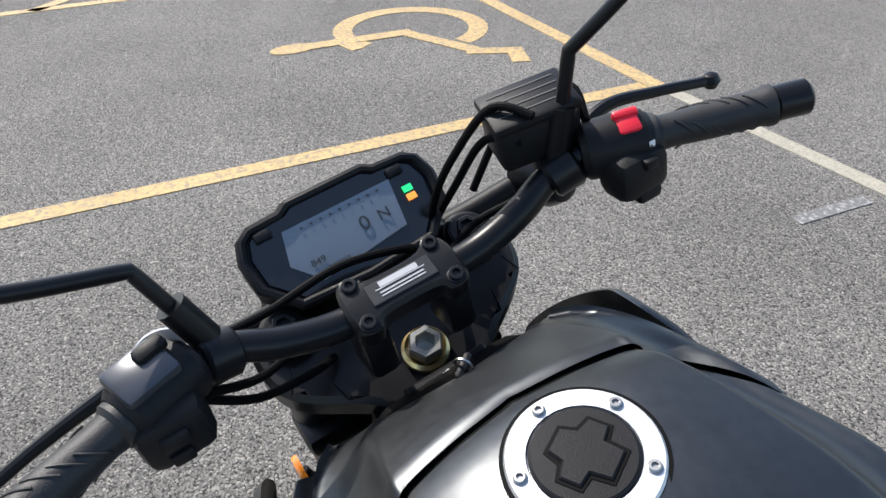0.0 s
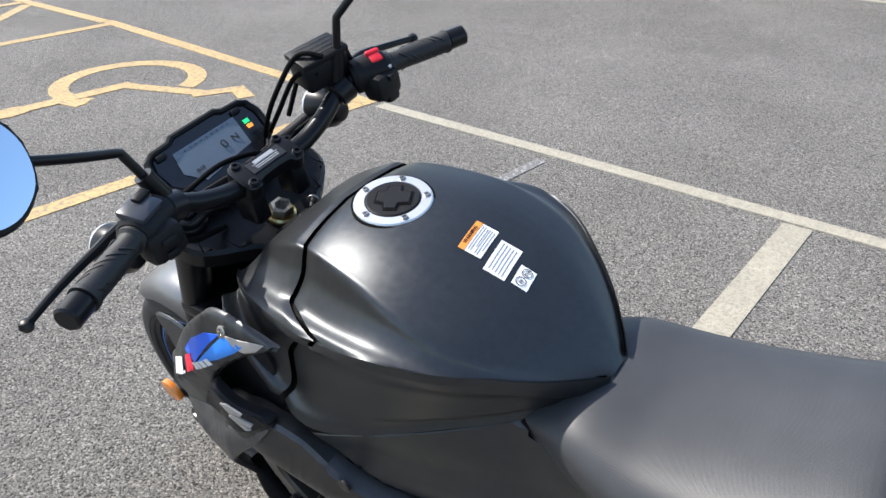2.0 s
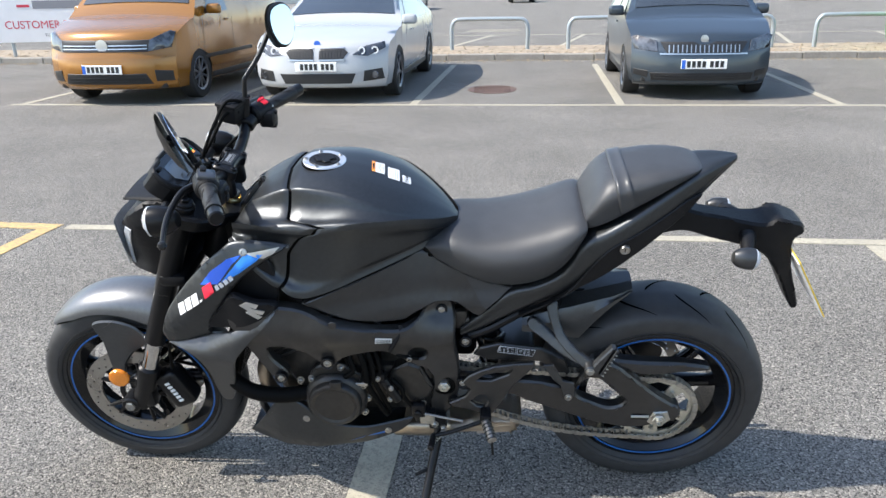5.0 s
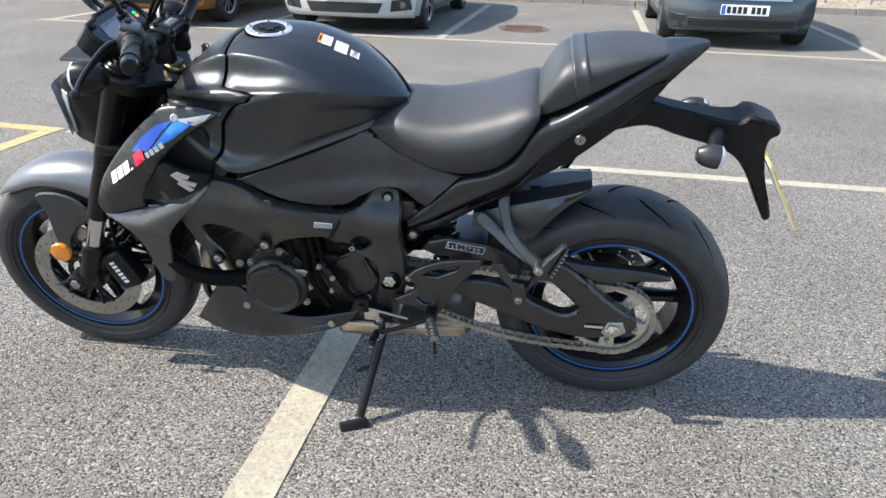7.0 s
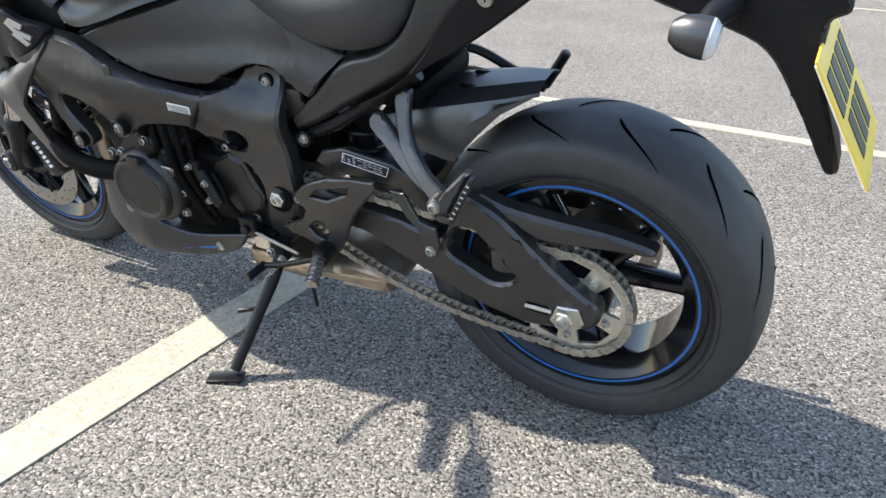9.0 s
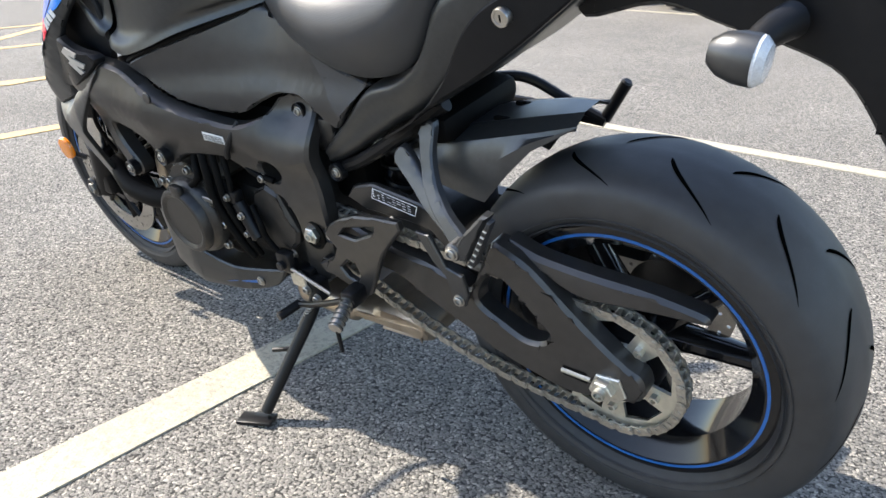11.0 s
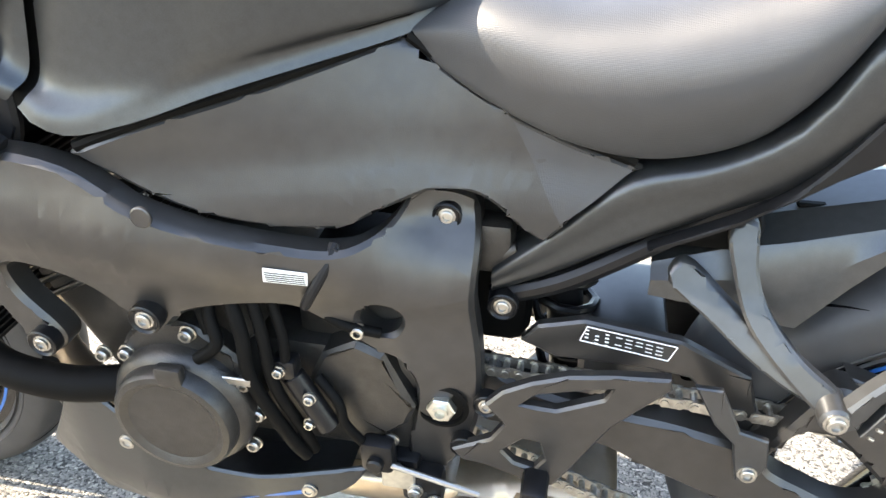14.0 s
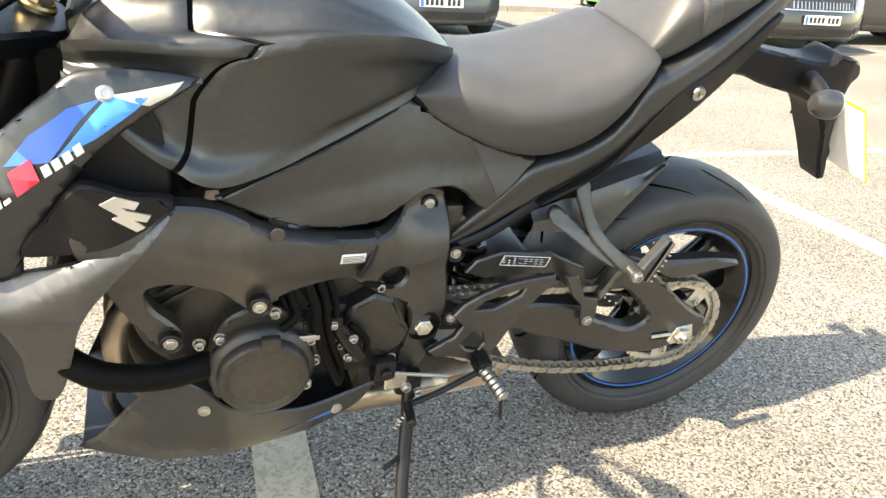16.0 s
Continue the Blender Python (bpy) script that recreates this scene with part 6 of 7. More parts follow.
HANG_A = [(0.383, 0.600), (0.398, 0.620), (0.440, 0.590), (0.485, 0.556), (0.530, 0.527), (0.522, 0.512), (0.475, 0.535), (0.425, 0.570)]
HANG_B = [(0.432, 0.652), (0.456, 0.662), (0.462, 0.620), (0.478, 0.585), (0.510, 0.552), (0.545, 0.528), (0.553, 0.512), (0.542, 0.500), (0.525, 0.512), (0.492, 0.540), (0.458, 0.575), (0.442, 0.610)]
hang_y = lambda x, z: float(np.interp(z, [0.50, 0.55, 0.60, 0.66], [0.196, 0.172, 0.142, 0.112]))
hanger2 = part("pillion_hanger", side_skin(HANG_A, lambda x, z: hang_y(x, z) - 0.010, 0.012, -1, edge=0.003, drop=0.003, grid=0.012), PEGMETAL, bike, "grey alloy pillion footrest hanger", 50)
part("hanger_arm", side_skin(HANG_B, hang_y, 0.014, -1, edge=0.003, drop=0.003, grid=0.012), PEGMETAL, hanger2)
part("hanger_boss", rod((0.539, -0.165, 0.516), (0.539, -0.207, 0.516), 0.014, bevel=0.004), PEGMETAL, hanger2)
ppeg = part("pillion_peg", side_skin([(0.548, 0.502), (0.546, 0.530), (0.560, 0.550), (0.590, 0.584), (0.600, 0.582), (0.578, 0.542), (0.562, 0.506)], lambda x, z: 0.204 - 0.20 * max(0, x - 0.55), 0.018, -1, edge=0.004, drop=0.004, smooth=False, grid=0.015), PEGMETAL, hanger2, "folded alloy pillion footrest")
part("peg_tread", side_skin([(0.563, 0.502), (0.601, 0.578), (0.606, 0.575), (0.573, 0.500)], lambda x, z: 0.208 - 0.20 * max(0, x - 0.55), 0.014, -1, smooth=False, grid=0, edge=0.0015, drop=0.0015), PEGMETAL, ppeg)
for k in range(7):
    part("tread_rib", rod((0.5685 + 0.0048 * k, -0.2075 + 0.00096 * k, 0.506 + 0.0102 * k), (0.5735 + 0.0048 * k, -0.2075 + 0.00096 * k, 0.5035 + 0.0102 * k), 0.0018, n=6), STEEL, ppeg)
part("pivot_screw", bolt((0.539, -0.207, 0.516), (0, -1, 0), 0.009, 0.005), STEEL, hanger2)
part("heel_tab", side_skin([(0.425, 0.494), (0.452, 0.494), (0.478, 0.442), (0.508, 0.434), (0.514, 0.398), (0.505, 0.374), (0.486, 0.372), (0.480, 0.396), (0.474, 0.424), (0.452, 0.446)], lambda x, z: 0.158, 0.007, -1, smooth=False, edge=0.002, drop=0.002), PEGMETAL, bike, "grey alloy heel guard tab")
part("screw", bolt((0.496, -0.159, 0.385), (0, -1, 0), 0.0085, 0.005), STEEL, bike)
part("right_hanger", join(tube([(0.36, 0.13, 0.590), (0.43, 0.155, 0.585), (0.51, 0.165, 0.572), (0.582, 0.168, 0.566)], 0.010, 10), tube([(0.40, 0.12, 0.640), (0.45, 0.15, 0.632), (0.52, 0.163, 0.595), (0.585, 0.168, 0.566)], 0.009, 10)), SATIN, bike)
part("right_pillion_peg", rod((0.580, 0.172, 0.566), (0.620, 0.178, 0.636), 0.010, bevel=0.003), SATIN, bike, "folded pillion footrest")

# rear hugger: a flat topped shell with deep sides
hug_top = table([(0.37, 0.602), (0.44, 0.626), (0.518, 0.644), (0.60, 0.662), (0.655, 0.671)])
hug_low = table([(0.37, 0.560), (0.45, 0.550), (0.52, 0.535), (0.555, 0.580), (0.60, 0.628), (0.655, 0.658)])
hug_w = table([(0.37, 0.098), (0.50, 0.096), (0.60, 0.080), (0.662, 0.050)])
secs = []
for x in np.linspace(0.37, 0.655, 22):
    zt, zl, w = hug_top(x)[0], hug_low(x)[0], hug_w(x)[0]
    half = [(0, zt), (w * 0.40, zt), (w * 0.46, zt - 0.003), (w * 0.84, zt - 0.012), (w * 0.88, zt - 0.018), (w, zt * 0.55 + zl * 0.45 - 0.006), (w * 1.01, zl)]
    secs.append([(x, -y, z) for y, z in reversed(half[1:])] + [(x, y, z) for y, z in half])
_bm = loft(secs, closed=False, caps=False)
bmesh.ops.solidify(_bm, geom=_bm.faces[:], thickness=0.004)
hug = part("rear_hugger", _bm, WING_MAT, bike, "satin dark grey rear mudguard hugger", 25)
for y in (-0.030, 0.030):
    part("hugger_slot", box(0.53, y, hug_top(0.53)[0] - 0.002, 0.045, 0.010, 0.006, 0.002, 1), DARK, hug)
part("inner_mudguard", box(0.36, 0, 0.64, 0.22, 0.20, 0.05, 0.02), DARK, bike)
shock = part("shock_absorber", rod((0.27, -0.01, 0.63), (0.30, -0.01, 0.36), 0.022), SATIN, bike)
SH_M = axis_frame((0.277, -0.022, 0.605), (0.283, -0.022, 0.545))[0]
collar = part("shock_collar", moved(lathe([(0.030, 0), (0.046, 0), (0.048, 0.004), (0.046, 0.010), (0.041, 0.012), (0.041, 0.036), (0.046, 0.038), (0.048, 0.044), (0.046, 0.048), (0.030, 0.048)], 30), SH_M), SATIN, shock)
part("shock_label", box(0.285, -0.0640, 0.580, 0.026, 0.002, 0.018, 0), LABEL_WHITE, collar, "small white warning sticker")
part("shock_spring", tube([(0.27 + 0.03 * k / 72 + 0.036 * math.cos(k * 0.6), -0.01 + 0.036 * math.sin(k * 0.6), 0.62 - 0.24 * k / 72) for k in range(73)], 0.006, 8, 1, smooth=False), SATIN, shock)
part("master_cylinder", join(box(0.205, -0.09, 0.60, 0.05, 0.04, 0.06, 0.01), rod((0.185, -0.10, 0.575), (0.235, -0.10, 0.600), 0.010)), ENGINE, bike)
part("subframe_tube", tube([(0.21, -0.095, 0.535), (0.28, -0.10, 0.565), (0.36, -0.095, 0.615), (0.46, -0.08, 0.68)], 0.012, 10), SATIN, bike)
# Plain boxes added as filler; their near-black is painted shade inside the frame.
part("dark_filler", join(box(0.19, 0, 0.55, 0.12, 0.15, 0.20, 0.02), box(0.0, 0, 0.66, 0.42, 0.14, 0.12, 0.02), box(-0.33, 0, 0.79, 0.10, 0.16, 0.18, 0.02)), DARK, bike)
part("head_stock", rod((-0.44, 0, 0.74), (-0.375, 0, 0.90), 0.040), SATIN, bike)

# sprocket and chain
SY = -0.114
tb = []
for k in range(43):
    a0 = 2 * math.pi * k / 43
    for f, r in ((0.0, 0.104), (0.25, 0.110), (0.5, 0.1105), (0.75, 0.104)):
        a = a0 + f * 2 * math.pi / 43
        tb.append((r * math.cos(a), r * math.sin(a)))
win = []
for k in range(5):
    a = 2 * math.pi * k / 5 + 0.3
    win.append([(r * math.cos(a + e), r * math.sin(a + e)) for r, e in ((0.060, -0.36), (0.090, -0.40), (0.094, 0.0), (0.090, 0.40), (0.060, 0.36), (0.055, 0.0))])
spk = part("rear_sprocket", skin(tb, lambda u, v, d: (RC[0] + u, SY + d, RC[2] + v), 0.006, win, smooth=False, grid=0, edge=0), SPROCKET, rear, "steel rear sprocket")
part("sprocket_carrier", ring_y([(0.0, -0.02), (0.060, -0.02), (0.064, -0.005), (0.064, 0.03), (0, 0.03)], (RC[0], SY + 0.03, RC[2]), 32), SATIN, spk)
for k in range(5):
    a = 2 * math.pi * k / 5 + 0.3 + math.pi / 5
    part("sprocket_nut", nut((RC[0] + 0.070 * math.cos(a), SY, RC[2] + 0.070 * math.sin(a)), (0, -1, 0), 0.008, 0.010), ZINC, spk)
FS, r1, r2 = Vector((0.125, 0.415)), 0.108, 0.040
RS = Vector((RC[0], RC[2]))
d = RS - FS
th = math.atan2(d.y, d.x)
ph = math.acos((r1 - r2) / d.length)
ta, tbm = th + math.pi - ph, th + math.pi + ph
run = [RS + Vector((math.cos(a), math.sin(a))) * r1 for a in np.linspace(ta, ta - (2 * math.pi - 2 * ph), 26)]
bot_r, bot_f = run[-1], FS + Vector((math.cos(tbm), math.sin(tbm))) * r2
top_f = FS + Vector((math.cos(ta), math.sin(ta))) * r2
sag = [bot_r.lerp(bot_f, q) + Vector((0, -0.048 * math.sin(math.pi * q))) for q in np.linspace(0, 1, 30)[1:]]
loop = run + sag + [FS + Vector((math.cos(a), math.sin(a))) * r2 for a in np.linspace(tbm, tbm - (2 * ph), 8)[1:]] + [top_f.lerp(run[0], q) for q in np.linspace(0, 1, 24)[1:]]
acc, links, PITCH = [0.0], [], 0.0159
for p, q in zip(loop, loop[1:]):
    acc.append(acc[-1] + (q - p).length)
count = int(acc[-1] / PITCH)
at_l = lambda s: Vector((float(np.interp(s, acc, [p.x for p in loop])), float(np.interp(s, acc, [p.y for p in loop]))))
for k in range(count):
    a, b = at_l(k * PITCH), at_l((k + 1) * PITCH)
    t = (b - a).normalized()
    n = Vector((-t.y, t.x))
    wide = 0.0105 if k % 2 else 0.0080
    for s in (-1, 1):
        c0 = [(-0.006, -0.0035), (-0.002, -0.0072), (0.003, -0.0066), (0.0129, -0.0066), (0.0179, -0.0072), (0.0219, -0.0035), (0.0219, 0.0035), (0.0179, 0.0072), (0.0129, 0.0066), (0.003, 0.0066), (-0.002, 0.0072), (-0.006, 0.0035)]
        bm = bmesh.new()
        lo = [bm.verts.new((a.x + t.x * u + n.x * v, SY + 0.003 + s * wide, a.y + t.y * u + n.y * v)) for u, v in c0]
        hi = [bm.verts.new((v.co.x, v.co.y + s * 0.002, v.co.z)) for v in lo]
        bm.faces.new(lo), bm.faces.new(hi)
        for i in range(12):
            bm.faces.new((lo[i], lo[(i + 1) % 12], hi[(i + 1) % 12], hi[i]))
        links.append(bm)
    links.append(rod((a.x, SY - 0.011, a.y), (a.x, SY + 0.017, a.y), 0.0042, n=8))
part("drive_chain", join(*links), CHAIN, bike, "oily steel drive chain")

# side stand
foot = Vector((0.098, -0.347, 0.0775))
stand = part("side_stand", join(tube([(0.150, -0.165, 0.300), (0.142, -0.195, 0.250), (0.122, -0.262, 0.170), (0.104, -0.330, 0.092)], [0.013, 0.013, 0.012, 0.012], 14), rod((0.128, -0.24, 0.195), (0.085, -0.262, 0.190), 0.005, n=8)), SATIN, bike, "black side stand resting on the asphalt")
part("stand_foot", moved(box(0, 0, 0, 0.075, 0.038, 0.008, 0.003), Matrix.Translation(foot + Vector((-0.008, 0.0, 0.002))) @ Euler((radians(-12), 0, radians(25))).to_matrix().to_4x4()), SATIN, stand)
part("stand_plate", box(0.118, -0.180, 0.318, 0.040, 0.006, 0.034, 0.002, 1), ZINC, stand, "zinc plated side stand plate")
part("stand_bracket", join(box(0.145, -0.165, 0.300, 0.05, 0.030, 0.045, 0.008), box(0.11, -0.15, 0.315, 0.06, 0.04, 0.04, 0.008)), SATIN, bike)
for p in ((0.138, -0.183, 0.302), (0.162, -0.183, 0.288), (0.145, -0.186, 0.270), (0.112, -0.172, 0.322)):
    part("screw", bolt(p, (0, -1, 0), 0.008, 0.007), STEEL, stand)
part("stand_spring", tube([(0.160 - 0.045 * k / 60 + 0.006 * math.cos(k), -0.195 - 0.01 * k / 60 + 0.006 * math.sin(k), 0.285 - 0.06 * k / 60) for k in range(61)], 0.0018, 6, 1, smooth=False), STEEL, stand)

# ---- parked cars ----
CAR_ORANGE = material("golden orange car paint", (0.29, 0.125, 0.018), 0.22, metal=0.35, coat=0.7, spread=0.05, scale=300)
CAR_WHITE = material("white car paint", (0.40, 0.41, 0.42), 0.25, coat=0.7, spread=0.02)
CAR_GREY = material("slate grey car paint", (0.045, 0.060, 0.075), 0.3, metal=0.45, coat=0.7, spread=0.06, scale=300)
CAR_BLACK = material("black car paint", (0.012, 0.012, 0.014), 0.25, coat=0.8, spread=0.1)
CAR_SILVER = material("silver car paint", (0.40, 0.42, 0.44), 0.3, metal=0.6, coat=0.6, spread=0.05)
CAR_GREEN = material("green van paint", (0.06, 0.32, 0.05), 0.35, coat=0.5, spread=0.05)
CAR_GLASS = material("tinted car glass", (0.030, 0.036, 0.042), 0.04, coat=1.0, spread=0.3, scale=2.0, coat_rough=0.02)
TRIM = material("black car trim", (0.016, 0.016, 0.017), 0.5, spread=0.2)
LAMP = material("headlamp glass", (0.085, 0.09, 0.10), 0.08, metal=0.4, coat=1.0, spread=0.9, scale=14, coat_rough=0.02)
BRIGHT = material("bright trim", (0.62, 0.63, 0.64), 0.30, metal=1.0, spread=0.05)
ALLOY = material("alloy wheel", (0.22, 0.225, 0.235), 0.3, metal=0.8, spread=0.1)
CAR_TYRE = material("car tyre", (0.018, 0.018, 0.018), 0.8, spread=0.2)
AMBER = material("amber lamp", (0.8, 0.3, 0.03), 0.3, coat=0.5)


def car(name, label, paint, at, yaw, W, L, prof, wheels, front_items, belt, windows, r=0.31, spokes=5, dark_spokes=False, cut=0.26, category="car", bars=True, cowl=(6, 7)):
    """A car that faces -y, its nose at the origin. prof: y, z from the front valance over the roof to the rear valance."""
    ob = thing(name, label, category, pose(at[0], at[1], 0, 0, 0, yaw), "parked cars")
    pts = [(p.x, p.y) for p in spline([(y, z, 0) for y, z in prof], 4)]
    zmax = max(z for _, z in prof)

    def half(z, y):
        w = float(np.interp(z, [0.15, 0.35, belt, zmax], [W * 0.455, W * 0.49, W * 0.488, W * 0.355]))
        return w * float(np.interp(y, [0, 0.5, L - 0.5, L], [0.955, 1, 1, 0.95]))

    def surf(y, z, t):
        off = cut * abs(t) ** 3 * max(0.0, 1 - y / 0.9) + 0.18 * abs(t) ** 3 * -max(0.0, 1 - (L - y) / 0.7)
        return Vector((half(z, y) * t, y + off, z - 0.035 * t * t * (1 if z > 0.6 else 0)))
    ts = np.linspace(-1, 1, 15)
    shell = loft([[surf(y, z, t) for t in ts] for y, z in pts], closed=False)
    arch = []
    low = 0.20
    for cy in reversed(wheels):
        arch += [(cy + (r + 0.05) * math.cos(a), 0.30 + (r + 0.05) * math.sin(a)) for a in np.linspace(radians(-16), radians(196), 15)]
    side = pts + [(L - 0.1, low)] + arch + [(0.12, low)]
    sides = [skin([(y, z) for y, z in side], lambda y, z, d, s=s: surf(y, z, s) - Vector((s * d, 0, 0)), 0.0, smooth=False, grid=0.25, edge=0) for s in (-1, 1)]
    body = part("body", join(shell, *sides), paint, ob, "", 38)
    part("underbody", box(0, L / 2, 0.33, W * 0.80, L * 0.92, 0.26, 0.04), TRIM, ob)
    # front fittings
    fy = sorted([(z, y) for y, z in pts if y < 1.3 and z < zmax * 0.8])

    def front(x, z, lift=0.006):
        y = float(np.interp(z, [q[0] for q in fy], [q[1] for q in fy]))
        t = max(-1, min(1, x / half(z, y)))
        p = surf(y, z, t)
        return Vector((x, p.y - lift, z))
    for nm, outline, mt, lift, mirror in front_items:
        for s in ((-1, 1) if mirror else (1,)):
            part(nm, skin([(s * x, z) for x, z in outline], lambda x, z, d: front(x, z, lift) + Vector((0, d, 0)), 0.02, smooth=False, grid=0.10, edge=0.004, drop=0.003), mt, body)
    # glass
    i0, i1 = cowl[0] * 4, cowl[1] * 4
    part("windscreen", loft([[surf(y, z, t * 0.90) + Vector((0, -0.006, 0.006)) for t in ts] for y, z in pts[i0 + 1: i1]], closed=False), CAR_GLASS, body)
    for wn in windows:
        for s in (-1, 1):
            part("side_window", skin(wn, lambda y, z, d, s=s: surf(y, z, s) + Vector((s * (0.005 - d), 0, 0)), 0.004, smooth=False, grid=0.15, edge=0), CAR_GLASS, body)
    for s in (-1, 1):
        m0 = surf(1.30, belt + 0.05, s)
        mir = part("door_mirror", moved(box(0, 0, 0, 0.20, 0.10, 0.13, 0.04, 3), Matrix.Translation(m0 + Vector((s * 0.10, 0.0, 0.03)))), paint, body)
        part("door_seam", skin([(1.02, 0.34), (1.03, 0.34), (1.08, belt), (1.07, belt)], lambda y, z, d, s=s: surf(y, z, s) + Vector((s * 0.003, 0, 0)), 0.0, smooth=False, grid=0.2, edge=0), TRIM, body)
        part("door_seam", skin([(2.05, 0.34), (2.06, 0.34), (2.08, belt), (2.07, belt)], lambda y, z, d, s=s: surf(y, z, s) + Vector((s * 0.003, 0, 0)), 0.0, smooth=False, grid=0.2, edge=0), TRIM, body)
        part("door_handle", moved(box(0, 0, 0, 0.02, 0.16, 0.025, 0.008), Matrix.Translation(surf(1.9, belt - 0.08, s) + Vector((s * 0.008, 0, 0)))), paint, body)
        part("sill", moved(box(0, 0, 0, 0.03, wheels[1] - wheels[0] - 0.75, 0.08, 0.012), Matrix.Translation(surf((wheels[0] + wheels[1]) / 2, 0.26, s))), TRIM, body)
    for cy in wheels:
        for s in (-1, 1):
            c = (s * (W * 0.5 - 0.115), cy, r)
            M = Matrix.Translation(c) @ Euler((0, radians(90 * s), 0)).to_matrix().to_4x4()
            wl = part("wheel", moved(lathe([(r * 0.66, -0.09), (r * 0.95, -0.10), (r, -0.075), (r, 0.075), (r * 0.95, 0.10), (r * 0.70, 0.10), (r * 0.66, 0.08)], 36), M), CAR_TYRE, ob, "black tyre on alloy wheel")
            sp = [moved(lathe([(r * 0.63, 0.075), (r * 0.69, 0.095), (r * 0.67, 0.10), (r * 0.60, 0.085)], 32, True), M), moved(lathe([(0, 0.075), (0.05, 0.075), (0.04, 0.088), (0, 0.09)], 16), M)]
            for k in range(spokes):
                a = 2 * math.pi * k / spokes
                w = 0.9 / spokes * 0.12
                sp.append(moved(box(r * 0.34, 0, 0.078, r * 0.60, w + 0.012, 0.022, 0.004, 1), M @ pose(0, 0, 0, 0, 0, math.degrees(a))))
            part("rim", join(*sp), ALLOY, wl)
            part("brake_shadow", moved(lathe([(0, 0.03), (r * 0.63, 0.03)], 24), M), TRIM, wl)
    return ob, body, front


def plate_on(body, front, z, w=0.52, h=0.11, mat=PLATE_WHITE, blue=True):
    p = front(0, z, 0.030)
    pl = part("number_plate", box(0, p.y, z, w, 0.012, h, 0.004, 1), mat, body, "white front number plate")
    if blue:
        part("plate_band", box(-w / 2 + 0.025, p.y - 0.007, z, 0.042, 0.003, h - 0.012), EU_BLUE, pl)
    for k in range(7):
        part("plate_character", box(-w / 2 + 0.085 + 0.058 * k + (0.03 if k > 3 else 0), p.y - 0.007, z, 0.040, 0.003, h * 0.66), BAR_BLACK, pl)


def slats(body, front, xs, zs, mat, w=0.012, lift=0.016, vertical=False):
    if vertical:
        for x in xs:
            part("grille_bar", skin([(x - w / 2, zs[0]), (x + w / 2, zs[0]), (x + w / 2, zs[1]), (x - w / 2, zs[1])], lambda u, v, d: front(u, v, lift) + Vector((0, d, 0)), 0.02, smooth=False, grid=0, edge=0), mat, body)
    else:
        for z in zs:
            part("grille_bar", skin([(xs[0], z - w / 2), (xs[1], z - w / 2), (xs[1], z + w / 2), (xs[0], z + w / 2)], lambda u, v, d: front(u, v, lift) + Vector((0, d, 0)), 0.02, smooth=False, grid=0.1, edge=0), mat, body)


YAW = math.degrees(TURN2)
# orange van
VAN = [(0.10, 0.20), (0.03, 0.26), (0.0, 0.40), (0.01, 0.56), (0.05, 0.68), (0.10, 0.84), (0.22, 0.93), (0.62, 1.04), (0.86, 1.10), (1.55, 1.70), (1.75, 1.78), (3.0, 1.82), (4.25, 1.80), (4.38, 1.60), (4.42, 0.9), (4.42, 0.5), (4.38, 0.22)]
van, vb, vf = car("van", "golden orange panel van with black alloy wheels", CAR_ORANGE, (-4.50, 7.18), YAW, 1.79, 4.42, VAN, (0.86, 3.55), [
    ("grille", [(-0.56, 0.66), (0.56, 0.66), (0.60, 0.80), (-0.60, 0.80)], TRIM, 0.008, False),
    ("headlamp", [(0.56, 0.66), (0.80, 0.70), (0.84, 0.88), (0.78, 0.90), (0.58, 0.80)], LAMP, 0.010, True),
    ("lower_intake", [(-0.58, 0.27), (0.58, 0.27), (0.52, 0.40), (-0.52, 0.40)], TRIM, 0.008, False),
    ("side_intake", [(0.62, 0.30), (0.80, 0.30), (0.80, 0.42), (0.62, 0.44)], TRIM, 0.008, True)], 1.08,
    [[(1.14, 1.10), (1.24, 1.12), (1.62, 1.54), (1.98, 1.58), (1.98, 1.12)]], 0.32, 10, cowl=(8, 9))
plate_on(vb, vf, 0.455)
slats(vb, vf, (-0.55, 0.55), (0.695, 0.735), BRIGHT)
slats(vb, vf, (-0.52, 0.52), (0.305, 0.345), TRIM)
part("round_badge", moved(lathe([(0, 0), (0.075, 0), (0.075, 0.012), (0, 0.016)], 28), Matrix.Translation(vf(0, 0.735, 0.012)) @ Euler((radians(90), 0, 0)).to_matrix().to_4x4()), BRIGHT, vb, "round silver badge")
for s in (-1, 1):
    part("side_moulding", box(s * 0.880, 1.9, 0.52, 0.012, 1.7, 0.05, 0.004), TRIM, vb)
